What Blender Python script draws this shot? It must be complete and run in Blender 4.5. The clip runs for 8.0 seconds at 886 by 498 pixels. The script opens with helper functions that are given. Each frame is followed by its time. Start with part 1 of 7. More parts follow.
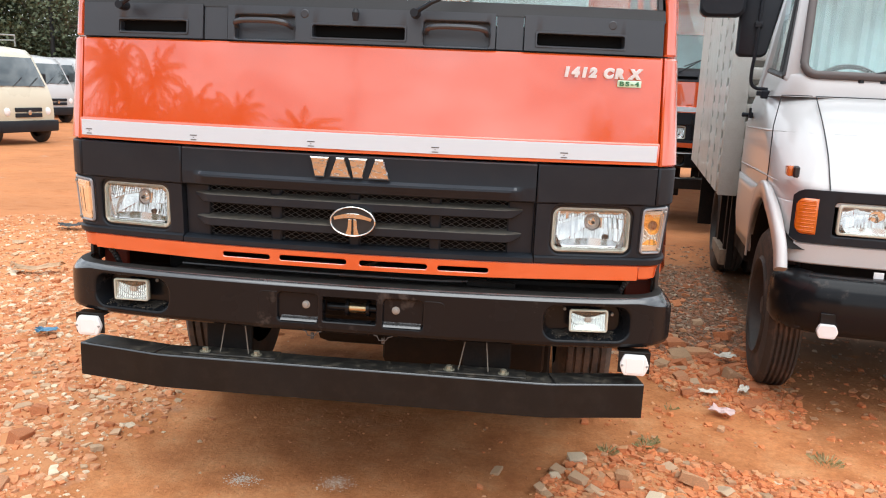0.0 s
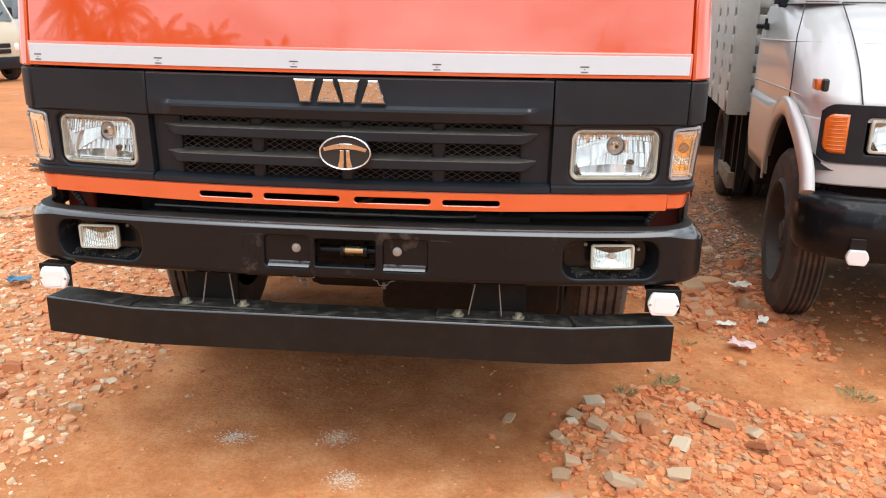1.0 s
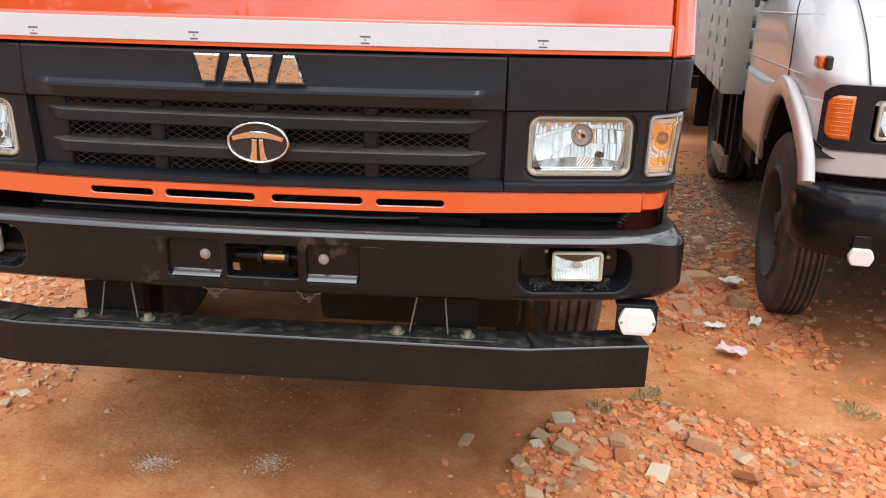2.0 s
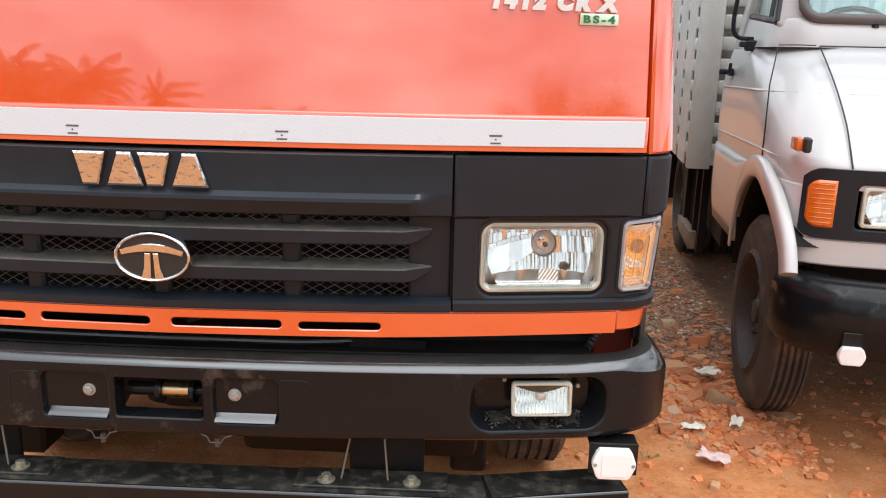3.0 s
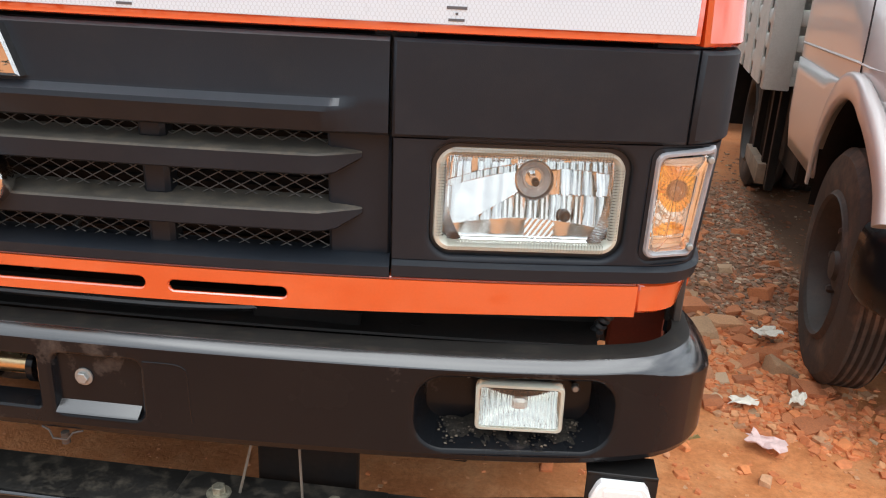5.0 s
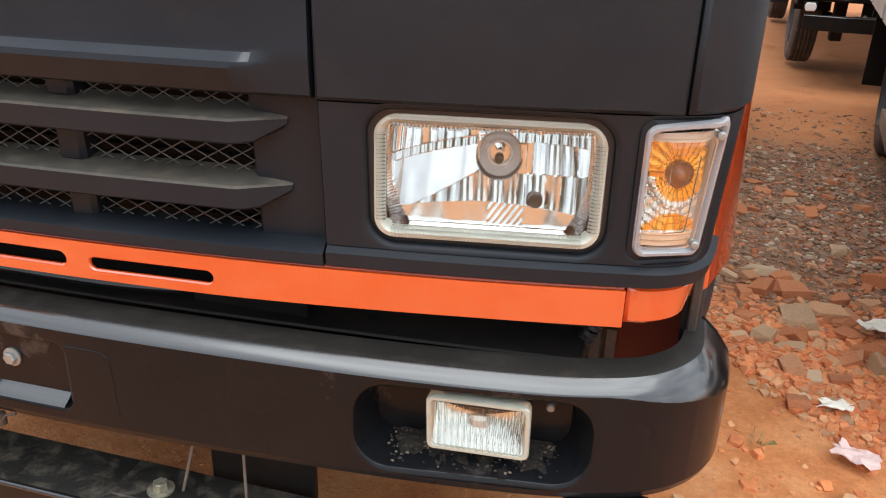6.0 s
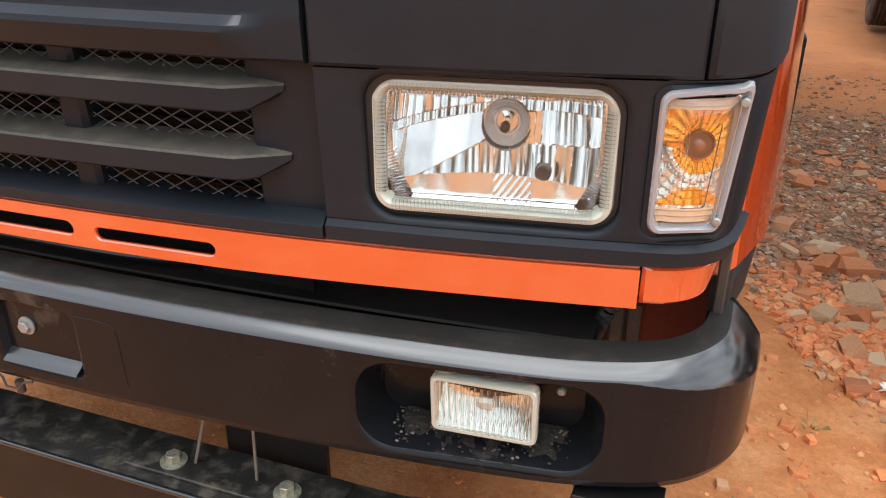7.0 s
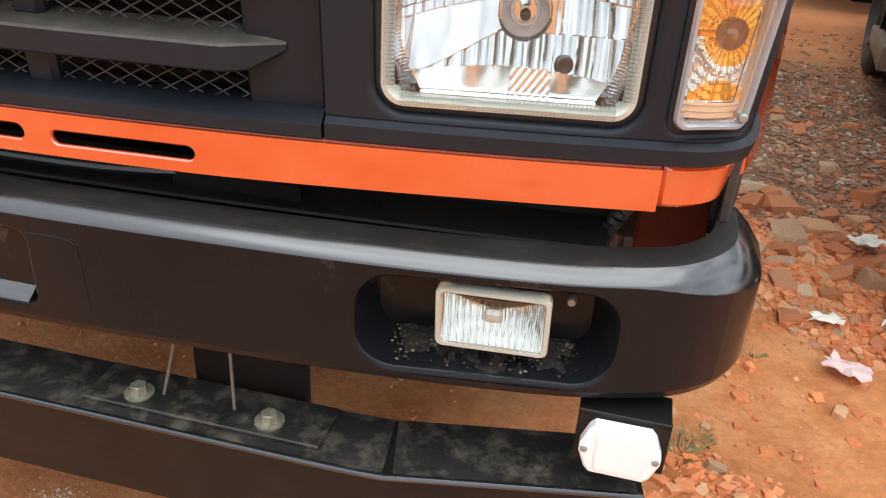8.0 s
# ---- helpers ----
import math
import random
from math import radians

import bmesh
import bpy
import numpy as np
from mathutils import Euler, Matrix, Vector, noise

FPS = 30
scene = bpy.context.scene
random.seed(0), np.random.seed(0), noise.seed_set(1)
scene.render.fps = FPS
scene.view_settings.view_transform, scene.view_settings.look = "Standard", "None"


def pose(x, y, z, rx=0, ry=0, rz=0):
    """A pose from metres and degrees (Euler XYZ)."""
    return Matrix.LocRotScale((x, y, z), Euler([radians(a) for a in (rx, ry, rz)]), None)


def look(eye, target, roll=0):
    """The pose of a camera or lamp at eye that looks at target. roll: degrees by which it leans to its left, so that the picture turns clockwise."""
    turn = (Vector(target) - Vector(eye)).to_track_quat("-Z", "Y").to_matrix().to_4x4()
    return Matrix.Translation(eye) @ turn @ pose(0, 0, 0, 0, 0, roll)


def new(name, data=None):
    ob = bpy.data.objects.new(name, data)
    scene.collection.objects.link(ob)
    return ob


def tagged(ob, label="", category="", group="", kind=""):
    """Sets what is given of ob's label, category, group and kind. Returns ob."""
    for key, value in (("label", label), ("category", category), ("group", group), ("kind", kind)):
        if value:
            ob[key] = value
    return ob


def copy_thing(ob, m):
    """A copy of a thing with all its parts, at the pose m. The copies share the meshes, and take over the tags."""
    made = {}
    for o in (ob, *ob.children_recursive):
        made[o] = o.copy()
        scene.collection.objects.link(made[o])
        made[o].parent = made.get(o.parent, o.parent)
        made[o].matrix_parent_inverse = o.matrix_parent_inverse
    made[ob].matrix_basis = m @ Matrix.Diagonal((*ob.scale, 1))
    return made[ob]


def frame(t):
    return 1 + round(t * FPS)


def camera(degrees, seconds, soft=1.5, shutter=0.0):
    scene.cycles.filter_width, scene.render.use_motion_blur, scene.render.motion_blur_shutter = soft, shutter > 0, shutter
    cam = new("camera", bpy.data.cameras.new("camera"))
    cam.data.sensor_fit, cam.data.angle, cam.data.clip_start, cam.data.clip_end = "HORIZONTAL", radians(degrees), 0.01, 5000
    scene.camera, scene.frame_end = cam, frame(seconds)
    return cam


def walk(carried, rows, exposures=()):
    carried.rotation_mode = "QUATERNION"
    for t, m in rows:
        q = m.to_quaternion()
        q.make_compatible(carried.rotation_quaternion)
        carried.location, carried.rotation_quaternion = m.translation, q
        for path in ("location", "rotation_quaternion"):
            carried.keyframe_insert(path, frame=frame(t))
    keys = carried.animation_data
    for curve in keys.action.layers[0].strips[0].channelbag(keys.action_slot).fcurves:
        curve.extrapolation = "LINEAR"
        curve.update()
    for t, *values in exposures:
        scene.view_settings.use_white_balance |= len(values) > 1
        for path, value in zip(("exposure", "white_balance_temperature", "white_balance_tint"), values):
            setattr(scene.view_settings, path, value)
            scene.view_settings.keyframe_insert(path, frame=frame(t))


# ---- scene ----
cam = camera(58.0, 8.0, 1.1)
PATH = [
    (0, (0.526, -2.483, 1.464), (0.336, -0.533, 1.066), 2.4),
    (0.5, (0.451, -2.359, 1.453), (0.381, -0.412, 1.001), 2.0),
    (1, (0.45, -2.213, 1.412), (0.297, -0.301, 0.846), 1.0),
    (1.2, (0.466, -2.128, 1.409), (0.279, -0.219, 0.843), 0.3),
    (2.3, (0.585, -1.73, 1.387), (0.478, 0.162, 0.75), 2.1),
    (2.5, (0.586, -1.644, 1.401), (0.497, 0.272, 0.834), 2.4),
    (3, (0.597, -1.506, 1.428), (0.537, 0.435, 0.951), 1.5),
    (3.5, (0.694, -1.364, 1.439), (0.486, 0.59, 1.066), 1.7),
    (4, (0.756, -1.268, 1.417), (0.441, 0.636, 0.892), 0.8),
    (4.5, (0.744, -1.117, 1.369), (0.519, 0.759, 0.714), 1.9),
    (4.7, (0.729, -1.056, 1.354), (0.549, 0.82, 0.685), 2.7),
    (5.8, (0.867, -0.818, 1.293), (0.473, 0.998, 0.553), 2.6),
    (6, (0.915, -0.767, 1.308), (0.433, 1.009, 0.524), 1.7),
    (6.5, (0.972, -0.731, 1.297), (0.409, 1.03, 0.536), 2.0),
    (7, (0.965, -0.707, 1.295), (0.341, 0.991, 0.442), 0.3),
    (7.5, (0.906, -0.717, 1.261), (0.287, 0.952, 0.348), 1.4),
    (8, (0.857, -0.711, 1.22), (0.472, 1.008, 0.271), 3.3),
]
walk(cam, [(t, look(eye, target, roll)) for t, eye, target, roll in PATH], [(0, 0.03, 6150, 8), (4.7, 0.02, 6150, 8), (6, 0.1, 6150, 8), (8, 0.13, 6150, 8)])

# ---------- light ----------
SUN_EL, SUN_ROT = radians(69), radians(149)
world = bpy.data.worlds.new("overcast_sky")
scene.world = world
world.use_nodes = True
wt = world.node_tree
wt.nodes.clear()
w_out = wt.nodes.new("ShaderNodeOutputWorld")
w_bg = wt.nodes.new("ShaderNodeBackground")
w_sky = wt.nodes.new("ShaderNodeTexSky")
w_sky.sky_type, w_sky.sun_disc = 'NISHITA', False
w_sky.sun_elevation, w_sky.sun_rotation = SUN_EL, SUN_ROT
w_tc = wt.nodes.new("ShaderNodeTexCoord")
w_map = wt.nodes.new("ShaderNodeMapping")
w_map.inputs["Scale"].default_value = (1.0, 1.0, 3.0)
w_noise = wt.nodes.new("ShaderNodeTexNoise")
w_noise.inputs["Scale"].default_value, w_noise.inputs["Detail"].default_value = 3.6, 7.0
w_ramp = wt.nodes.new("ShaderNodeValToRGB")
w_ramp.color_ramp.elements[0].position, w_ramp.color_ramp.elements[0].color = 0.34, (4.7, 5.0, 5.5, 1)
w_ramp.color_ramp.elements[1].position, w_ramp.color_ramp.elements[1].color = 0.66, (12.0, 12.1, 12.0, 1)
w_mix = wt.nodes.new("ShaderNodeMix")
w_mix.data_type = 'RGBA'
w_mix.inputs["Factor"].default_value = 0.86
wt.links.new(w_tc.outputs["Generated"], w_map.inputs["Vector"])
wt.links.new(w_map.outputs["Vector"], w_noise.inputs["Vector"])
wt.links.new(w_noise.outputs["Fac"], w_ramp.inputs["Fac"])
wt.links.new(w_sky.outputs["Color"], w_mix.inputs["A"])
# an overcast sky is brighter overhead than at the horizon
w_sep = wt.nodes.new("ShaderNodeSeparateXYZ")
wt.links.new(w_tc.outputs["Generated"], w_sep.inputs["Vector"])
w_up = wt.nodes.new("ShaderNodeMapRange")
w_up.inputs["From Min"].default_value, w_up.inputs["From Max"].default_value = 0.15, 0.9
w_up.inputs["To Min"].default_value, w_up.inputs["To Max"].default_value = 1.0, 1.55
wt.links.new(w_sep.outputs["Z"], w_up.inputs["Value"])
w_grade = wt.nodes.new("ShaderNodeMix")
w_grade.data_type, w_grade.blend_type = 'RGBA', 'MULTIPLY'
w_grade.inputs["Factor"].default_value = 1.0
wt.links.new(w_ramp.outputs["Color"], w_grade.inputs["A"])
wt.links.new(w_up.outputs["Result"], w_grade.inputs["B"])
wt.links.new(w_grade.outputs["Result"], w_mix.inputs["B"])
wt.links.new(w_mix.outputs["Result"], w_bg.inputs["Color"])
w_bg.inputs["Strength"].default_value = 0.15
wt.links.new(w_bg.outputs["Background"], w_out.inputs["Surface"])

sun = new("sun", bpy.data.lights.new("sun", 'SUN'))
sun.data.energy, sun.data.angle, sun.data.color = 2.05, radians(70), (1.0, 0.96, 0.90)
sun.matrix_basis = look((9, -15, 46), (0, 0, 0))


# ---------- materials ----------
def material(name, base, rough=0.5, metal=0.0, vary=0.12, grain=60.0, blotch=3.0, bump=0.0, coat=0.0,
             dirt=None, dirt_amount=0.0, dirt_range=(0.48, 0.72), pieces=0.0, islands=0.0, rough_vary=0.08, alt=None, spec=0.5, bump_scale=None, dirt_scale=9.0):
    m = bpy.data.materials.new(name)
    m.use_nodes = True
    nt = m.node_tree
    p = nt.nodes["Principled BSDF"]
    N, K = nt.nodes.new, nt.links.new
    tc = N("ShaderNodeTexCoord")
    n1, n2 = N("ShaderNodeTexNoise"), N("ShaderNodeTexNoise")
    n1.inputs["Scale"].default_value, n1.inputs["Detail"].default_value = grain, 5.0
    n2.inputs["Scale"].default_value, n2.inputs["Detail"].default_value = blotch, 6.0
    for n in (n1, n2):
        K(tc.outputs["Object"], n.inputs["Vector"])
    add = N("ShaderNodeMath")
    add.operation = 'ADD'
    K(n1.outputs["Fac"], add.inputs[0]), K(n2.outputs["Fac"], add.inputs[1])
    last = add.outputs[0]
    extra = None
    if pieces:
        extra = N("ShaderNodeObjectInfo").outputs["Random"]
    if islands:
        extra = N("ShaderNodeNewGeometry").outputs["Random Per Island"]
    ramp = N("ShaderNodeMapRange")
    ramp.inputs["From Min"].default_value, ramp.inputs["From Max"].default_value = 0.65, 1.35
    ramp.inputs["To Min"].default_value, ramp.inputs["To Max"].default_value = 1 - vary, 1 + vary
    K(last, ramp.inputs["Value"])
    col = N("ShaderNodeMix")
    col.data_type, col.blend_type = 'RGBA', 'MULTIPLY'
    col.inputs["Factor"].default_value = 1.0
    col.inputs["A"].default_value = (*base, 1)
    K(ramp.outputs["Result"], col.inputs["B"])
    if extra is not None:
        cr = N("ShaderNodeValToRGB")
        tones = alt or [tuple(c * 0.7 for c in base), base, tuple(min(1, c * 1.25) for c in base)]
        els = cr.color_ramp.elements
        while len(els) < len(tones):
            els.new(0.5)
        cr.color_ramp.interpolation = 'CONSTANT' if alt else 'LINEAR'
        for k, c in enumerate(tones):
            els[k].position, els[k].color = k / len(tones), (*c, 1)
        K(extra, cr.inputs["Fac"])
        K(cr.outputs["Color"], col.inputs["A"])
    result = col.outputs["Result"]
    rr = N("ShaderNodeMapRange")
    rr.inputs["From Min"].default_value, rr.inputs["From Max"].default_value = 0.3, 0.7
    rr.inputs["To Min"].default_value, rr.inputs["To Max"].default_value = max(0.02, rough - rough_vary), min(1, rough + rough_vary)
    K(n2.outputs["Fac"], rr.inputs["Value"])
    rough_out = rr.outputs["Result"]
    if dirt:
        n3 = N("ShaderNodeTexNoise")
        n3.inputs["Scale"].default_value, n3.inputs["Detail"].default_value = dirt_scale, 8.0
        n3.inputs["Roughness"].default_value = 0.7
        K(tc.outputs["Object"], n3.inputs["Vector"])
        dr = N("ShaderNodeMapRange")
        dr.inputs["From Min"].default_value, dr.inputs["From Max"].default_value = dirt_range
        dr.inputs["To Min"].default_value, dr.inputs["To Max"].default_value = 0.0, dirt_amount
        K(n3.outputs["Fac"], dr.inputs["Value"])
        dm = N("ShaderNodeMix")
        dm.data_type = 'RGBA'
        dm.inputs["B"].default_value = (*dirt, 1)
        K(dr.outputs["Result"], dm.inputs["Factor"]), K(result, dm.inputs["A"])
        result = dm.outputs["Result"]
        rm = N("ShaderNodeMix")
        rm.inputs["B"].default_value = 0.85
        K(dr.outputs["Result"], rm.inputs["Factor"]), K(rough_out, rm.inputs["A"])
        rough_out = rm.outputs["Result"]
    K(result, p.inputs["Base Color"])
    K(rough_out, p.inputs["Roughness"])
    p.inputs["Metallic"].default_value = metal
    p.inputs["Coat Weight"].default_value = coat
    p.inputs["Coat Roughness"].default_value = 0.06
    p.inputs["Specular IOR Level"].default_value = spec
    if bump:
        b = N("ShaderNodeBump")
        b.inputs["Strength"].default_value, b.inputs["Distance"].default_value = 1.0, bump
        src = n1
        if bump_scale:
            src = N("ShaderNodeTexNoise")
            src.inputs["Scale"].default_value, src.inputs["Detail"].default_value = bump_scale, 4.0
            K(tc.outputs["Object"], src.inputs["Vector"])
        K(src.outputs["Fac"], b.inputs["Height"])
        K(b.outputs["Normal"], p.inputs["Normal"])
    return m


def glass(name, tint=(1, 1, 1), rough=0.0, ior=1.45):
    m = bpy.data.materials.new(name)
    m.use_nodes = True
    p = m.node_tree.nodes["Principled BSDF"]
    p.inputs["Base Color"].default_value = (*tint, 1)
    p.inputs["Transmission Weight"].default_value = 1.0
    p.inputs["Roughness"].default_value = rough
    p.inputs["IOR"].default_value = ior
    return m


ORANGE = material("orange_paint", (0.68, 0.088, 0.013), 0.16, vary=0.04, grain=300, blotch=1.5, coat=1.0, rough_vary=0.04, bump=0.00004, bump_scale=5)
ORANGE.node_tree.nodes["Principled BSDF"].inputs["Coat IOR"].default_value = 2.12
ORANGE.node_tree.nodes["Principled BSDF"].inputs["Coat Roughness"].default_value = 0.025
# orange paint darkened to maroon, the inner wing's shade put into the colour
SHADED_ORANGE = material("shaded_orange_paint", (0.17, 0.024, 0.010), 0.55, vary=0.2, grain=200, blotch=6, dirt=(0.10, 0.04, 0.025), dirt_amount=0.4)
BLACK_PLASTIC = material("black_grained_plastic", (0.0138, 0.0172, 0.0228), 0.42, vary=0.12, grain=900, blotch=4, bump=0.00012, dirt=(0.10, 0.085, 0.07), dirt_amount=0.06, spec=0.24)
DUSTY_PLASTIC = material("dusty_black_plastic", (0.064, 0.058, 0.049), 0.6, vary=0.3, grain=700, blotch=9, bump=0.00012, dirt=(0.15, 0.122, 0.088), dirt_amount=0.7, dirt_scale=34)
BUMPER_TOP = material("dusty_bumper_top", (0.022, 0.0205, 0.0188), 0.58, vary=0.25, grain=500, blotch=9, bump=0.0001, dirt=(0.085, 0.070, 0.052), dirt_amount=0.30, dirt_scale=24, dirt_range=(0.52, 0.74), spec=0.12)
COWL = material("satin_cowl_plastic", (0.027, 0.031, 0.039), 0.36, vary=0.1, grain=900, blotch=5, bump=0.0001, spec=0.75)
BUMPER_PAINT = material("black_bumper_paint", (0.0080, 0.0088, 0.0105), 0.25, vary=0.1, grain=500, blotch=5, coat=0.26, spec=0.10, bump=0.00006, bump_scale=120, dirt=(0.16, 0.13, 0.11), dirt_amount=0.36, dirt_scale=7, dirt_range=(0.60, 0.70))
BUMPER_PAINT.node_tree.nodes["Principled BSDF"].inputs["Coat IOR"].default_value = 1.52
BUMPER_PAINT.node_tree.nodes["Principled BSDF"].inputs["Coat Roughness"].default_value = 0.12
# same bumper black with a boosted coat, for the edges' bright sky highlight
BUMPER_SHEEN = material("boosted_sheen_black", (0.008, 0.008, 0.009), 0.2, vary=0.1, grain=500, blotch=5, coat=1.0, bump=0.00005, bump_scale=60, spec=0.5)
BUMPER_SHEEN.node_tree.nodes["Principled BSDF"].inputs["Coat IOR"].default_value = 1.74
BUMPER_SHEEN.node_tree.nodes["Principled BSDF"].inputs["Coat Roughness"].default_value = 0.17
SILVER = material("silver_lettering", (0.88, 0.88, 0.88), 0.3, metal=0.6, vary=0.04, coat=0.5)
BAR_PAINT = material("black_steel_bar", (0.0085, 0.0082, 0.0082), 0.38, spec=0.26, vary=0.15, grain=400, blotch=6, bump=0.00015, bump_scale=90, dirt=(0.20, 0.165, 0.13), dirt_amount=0.04, dirt_scale=14)
BAR_TOP = material("dusty_steel_plate", (0.016, 0.015, 0.0135), 0.5, vary=0.35, grain=200, blotch=12, bump=0.0006, bump_scale=60, dirt=(0.15, 0.125, 0.092), dirt_amount=0.75, dirt_range=(0.48, 0.76), dirt_scale=30)
DARK = material("dark_underbody", (0.008, 0.0072, 0.0068), 0.6, vary=0.3, grain=120, blotch=8, bump=0.0005, dirt=(0.05, 0.030, 0.019), dirt_amount=0.25, spec=0.18)
GRIME = material("settled_grime", (0.017, 0.015, 0.0125), 0.85, vary=0.4, grain=300, blotch=40, bump=0.0006, bump_scale=300, dirt=(0.07, 0.056, 0.042), dirt_amount=0.5, dirt_scale=160, spec=0.2)
GRIT = material("grey_brown_grit", (0.14, 0.115, 0.085), 0.9, vary=0.4, islands=1.0, alt=[(0.035, 0.03, 0.025), (0.10, 0.08, 0.06), (0.05, 0.04, 0.03), (0.17, 0.14, 0.105), (0.04, 0.033, 0.026)])
RUBBER = material("tyre_rubber", (0.045, 0.039, 0.035), 0.75, vary=0.2, grain=260, blotch=7, bump=0.0004, dirt=(0.22, 0.145, 0.10), dirt_amount=0.75, dirt_scale=5)
HOSE = material("glossy_black_hose", (0.012, 0.012, 0.013), 0.28, vary=0.15, grain=300, blotch=10, coat=0.3)
GASKET = material("black_rubber_seal", (0.018, 0.018, 0.019), 0.5, vary=0.15, grain=300, blotch=10)
CHROME = material("chrome", (0.62, 0.60, 0.57), 0.06, metal=1.0, vary=0.06, grain=200, blotch=12, rough_vary=0.03, bump=0.0022, bump_scale=60)
STEEL = material("zinc_plated_steel", (0.33, 0.34, 0.33), 0.42, metal=0.55, vary=0.15, grain=300, blotch=30)
ZINC = material("yellowed_zinc_bolt", (0.36, 0.34, 0.26), 0.38, metal=0.6, vary=0.3, grain=200, blotch=40, bump=0.0003, bump_scale=200, dirt=(0.07, 0.06, 0.045), dirt_amount=0.7, dirt_scale=60)
STAY = material("dull_steel_stay", (0.16, 0.145, 0.12), 0.55, metal=0.4, vary=0.2, grain=200, blotch=30)
BRASS = material("yellow_zinc_pin", (0.62, 0.47, 0.27), 0.3, metal=1.0, vary=0.15, grain=200, blotch=20)
REFLECTOR = material("aluminised_reflector", (0.70, 0.715, 0.725), 0.10, metal=1.0, vary=0.03, grain=60, blotch=9, rough_vary=0.03)
SOCKET = material("satin_metal_socket", (0.55, 0.56, 0.57), 0.22, metal=0.15, coat=0.6, vary=0.1, grain=120, blotch=30)
LENS_RIM = material("ribbed_lens_rim", (0.84, 0.87, 0.75), 0.12, vary=0.08, grain=400, blotch=30, coat=0.7)
LENS_RIM.node_tree.nodes["Principled BSDF"].inputs["Transmission Weight"].default_value = 0.35
CREAM_RIM = material("pale_glass_rim", (0.80, 0.82, 0.70), 0.14, vary=0.06, grain=400, blotch=30, coat=0.7)
CREAM_RIM.node_tree.nodes["Principled BSDF"].inputs["Transmission Weight"].default_value = 0.45
LAMP_SILVER = material("pale_lamp_reflector", (0.86, 0.85, 0.83), 0.24, metal=0.75, vary=0.05, grain=60, blotch=9)
AMBER_METAL = material("amber_reflector", (1.0, 0.40, 0.02), 0.16, metal=0.75, coat=0.8, vary=0.15, grain=120, blotch=30)
# clear ribbed lamp ends with the orange ground's reflection put into the colour
PEACH = material("peach_reflection_lamp_end", (0.90, 0.60, 0.42), 0.25, vary=0.1, grain=200, blotch=20, coat=0.8)
BULB_AMBER = material("amber_bulb_glass", (0.20, 0.06, 0.025), 0.12, vary=0.2, grain=100, blotch=40, coat=1.0)
LENS = glass("clear_lens", (0.98, 0.99, 0.97), 0.0)
FLUTED = glass("fluted_lens", (0.97, 0.98, 0.93), 0.02)
AMBER_SOLID = material("amber_reflector_cap", (0.64, 0.14, 0.008), 0.2, vary=0.15, grain=200, blotch=40, coat=1.0)
GREY_RIM = material("clear_plastic_lamp_rim", (0.46, 0.47, 0.50), 0.16, vary=0.06, grain=300, blotch=20, coat=0.8)
GREY_RIM.node_tree.nodes["Principled BSDF"].inputs["Transmission Weight"].default_value = 0.35
WHITE_PAINT = material("white_van_paint", (0.52, 0.518, 0.515), 0.3, vary=0.03, grain=200, blotch=1.2, coat=0.6, rough_vary=0.04)
WHITE_SHEET = material("white_painted_sheet", (0.60, 0.60, 0.56), 0.45, vary=0.08, grain=120, blotch=3, coat=0.15, dirt=(0.35, 0.30, 0.24), dirt_amount=0.35, dirt_scale=6, bump=0.0003, bump_scale=30)
CREAM = material("cream_paint", (0.60, 0.54, 0.40), 0.3, vary=0.04, grain=200, blotch=1.4, coat=0.8)
REFLEX = material("white_reflex_plastic", (0.86, 0.86, 0.86), 0.35, vary=0.03, grain=300, blotch=20, coat=0.3, spec=0.6)
TAPE_DARK = material("tape_print", (0.10, 0.10, 0.11), 0.5, vary=0.1)
GREEN_INK = material("green_badge_ink", (0.03, 0.16, 0.07), 0.4, vary=0.1)
PALE_GREEN = material("pale_green_badge", (0.55, 0.74, 0.55), 0.35, vary=0.05, coat=0.4)
# the cover's pale tint also holds the sky's reflection in the windscreen
GREEN_SHEET = material("teal_seat_cover", (0.60, 0.73, 0.76), 0.35, vary=0.2, grain=6, blotch=3, bump=0.001, bump_scale=6, spec=0.6)
WOOD = material("weathered_guard_plank", (0.27, 0.20, 0.14), 0.75, vary=0.3, grain=30, blotch=6, bump=0.001)
SCREEN_GLASS = glass("tinted_windscreen", (0.80, 0.92, 0.90), 0.0)
PAPER = material("pink_paper", (0.74, 0.55, 0.52), 0.7, vary=0.15, grain=80, blotch=18, bump=0.001, bump_scale=40)
PAPER_W = material("pale_paper", (0.80, 0.76, 0.66), 0.7, vary=0.12, grain=80, blotch=18)
BLUE_SCRAP = material("blue_plastic_scrap", (0.06, 0.20, 0.33), 0.45, vary=0.3, grain=60, blotch=20)
BARK = material("bark", (0.17, 0.13, 0.09), 0.9, vary=0.3, grain=30, blotch=4, bump=0.004)
LEAF = material("leaf", (0.082, 0.102, 0.052), 0.6, vary=0.3, grain=20, blotch=1.0, islands=1.0)
PALM_LEAF = material("palm_leaf", (0.06, 0.09, 0.03), 0.55, vary=0.3, grain=12, blotch=1.0)
GRASS = material("dry_grass", (0.30, 0.27, 0.10), 0.8, vary=0.3, islands=1.0, alt=[(0.40, 0.33, 0.16), (0.27, 0.25, 0.10), (0.46, 0.38, 0.20)])
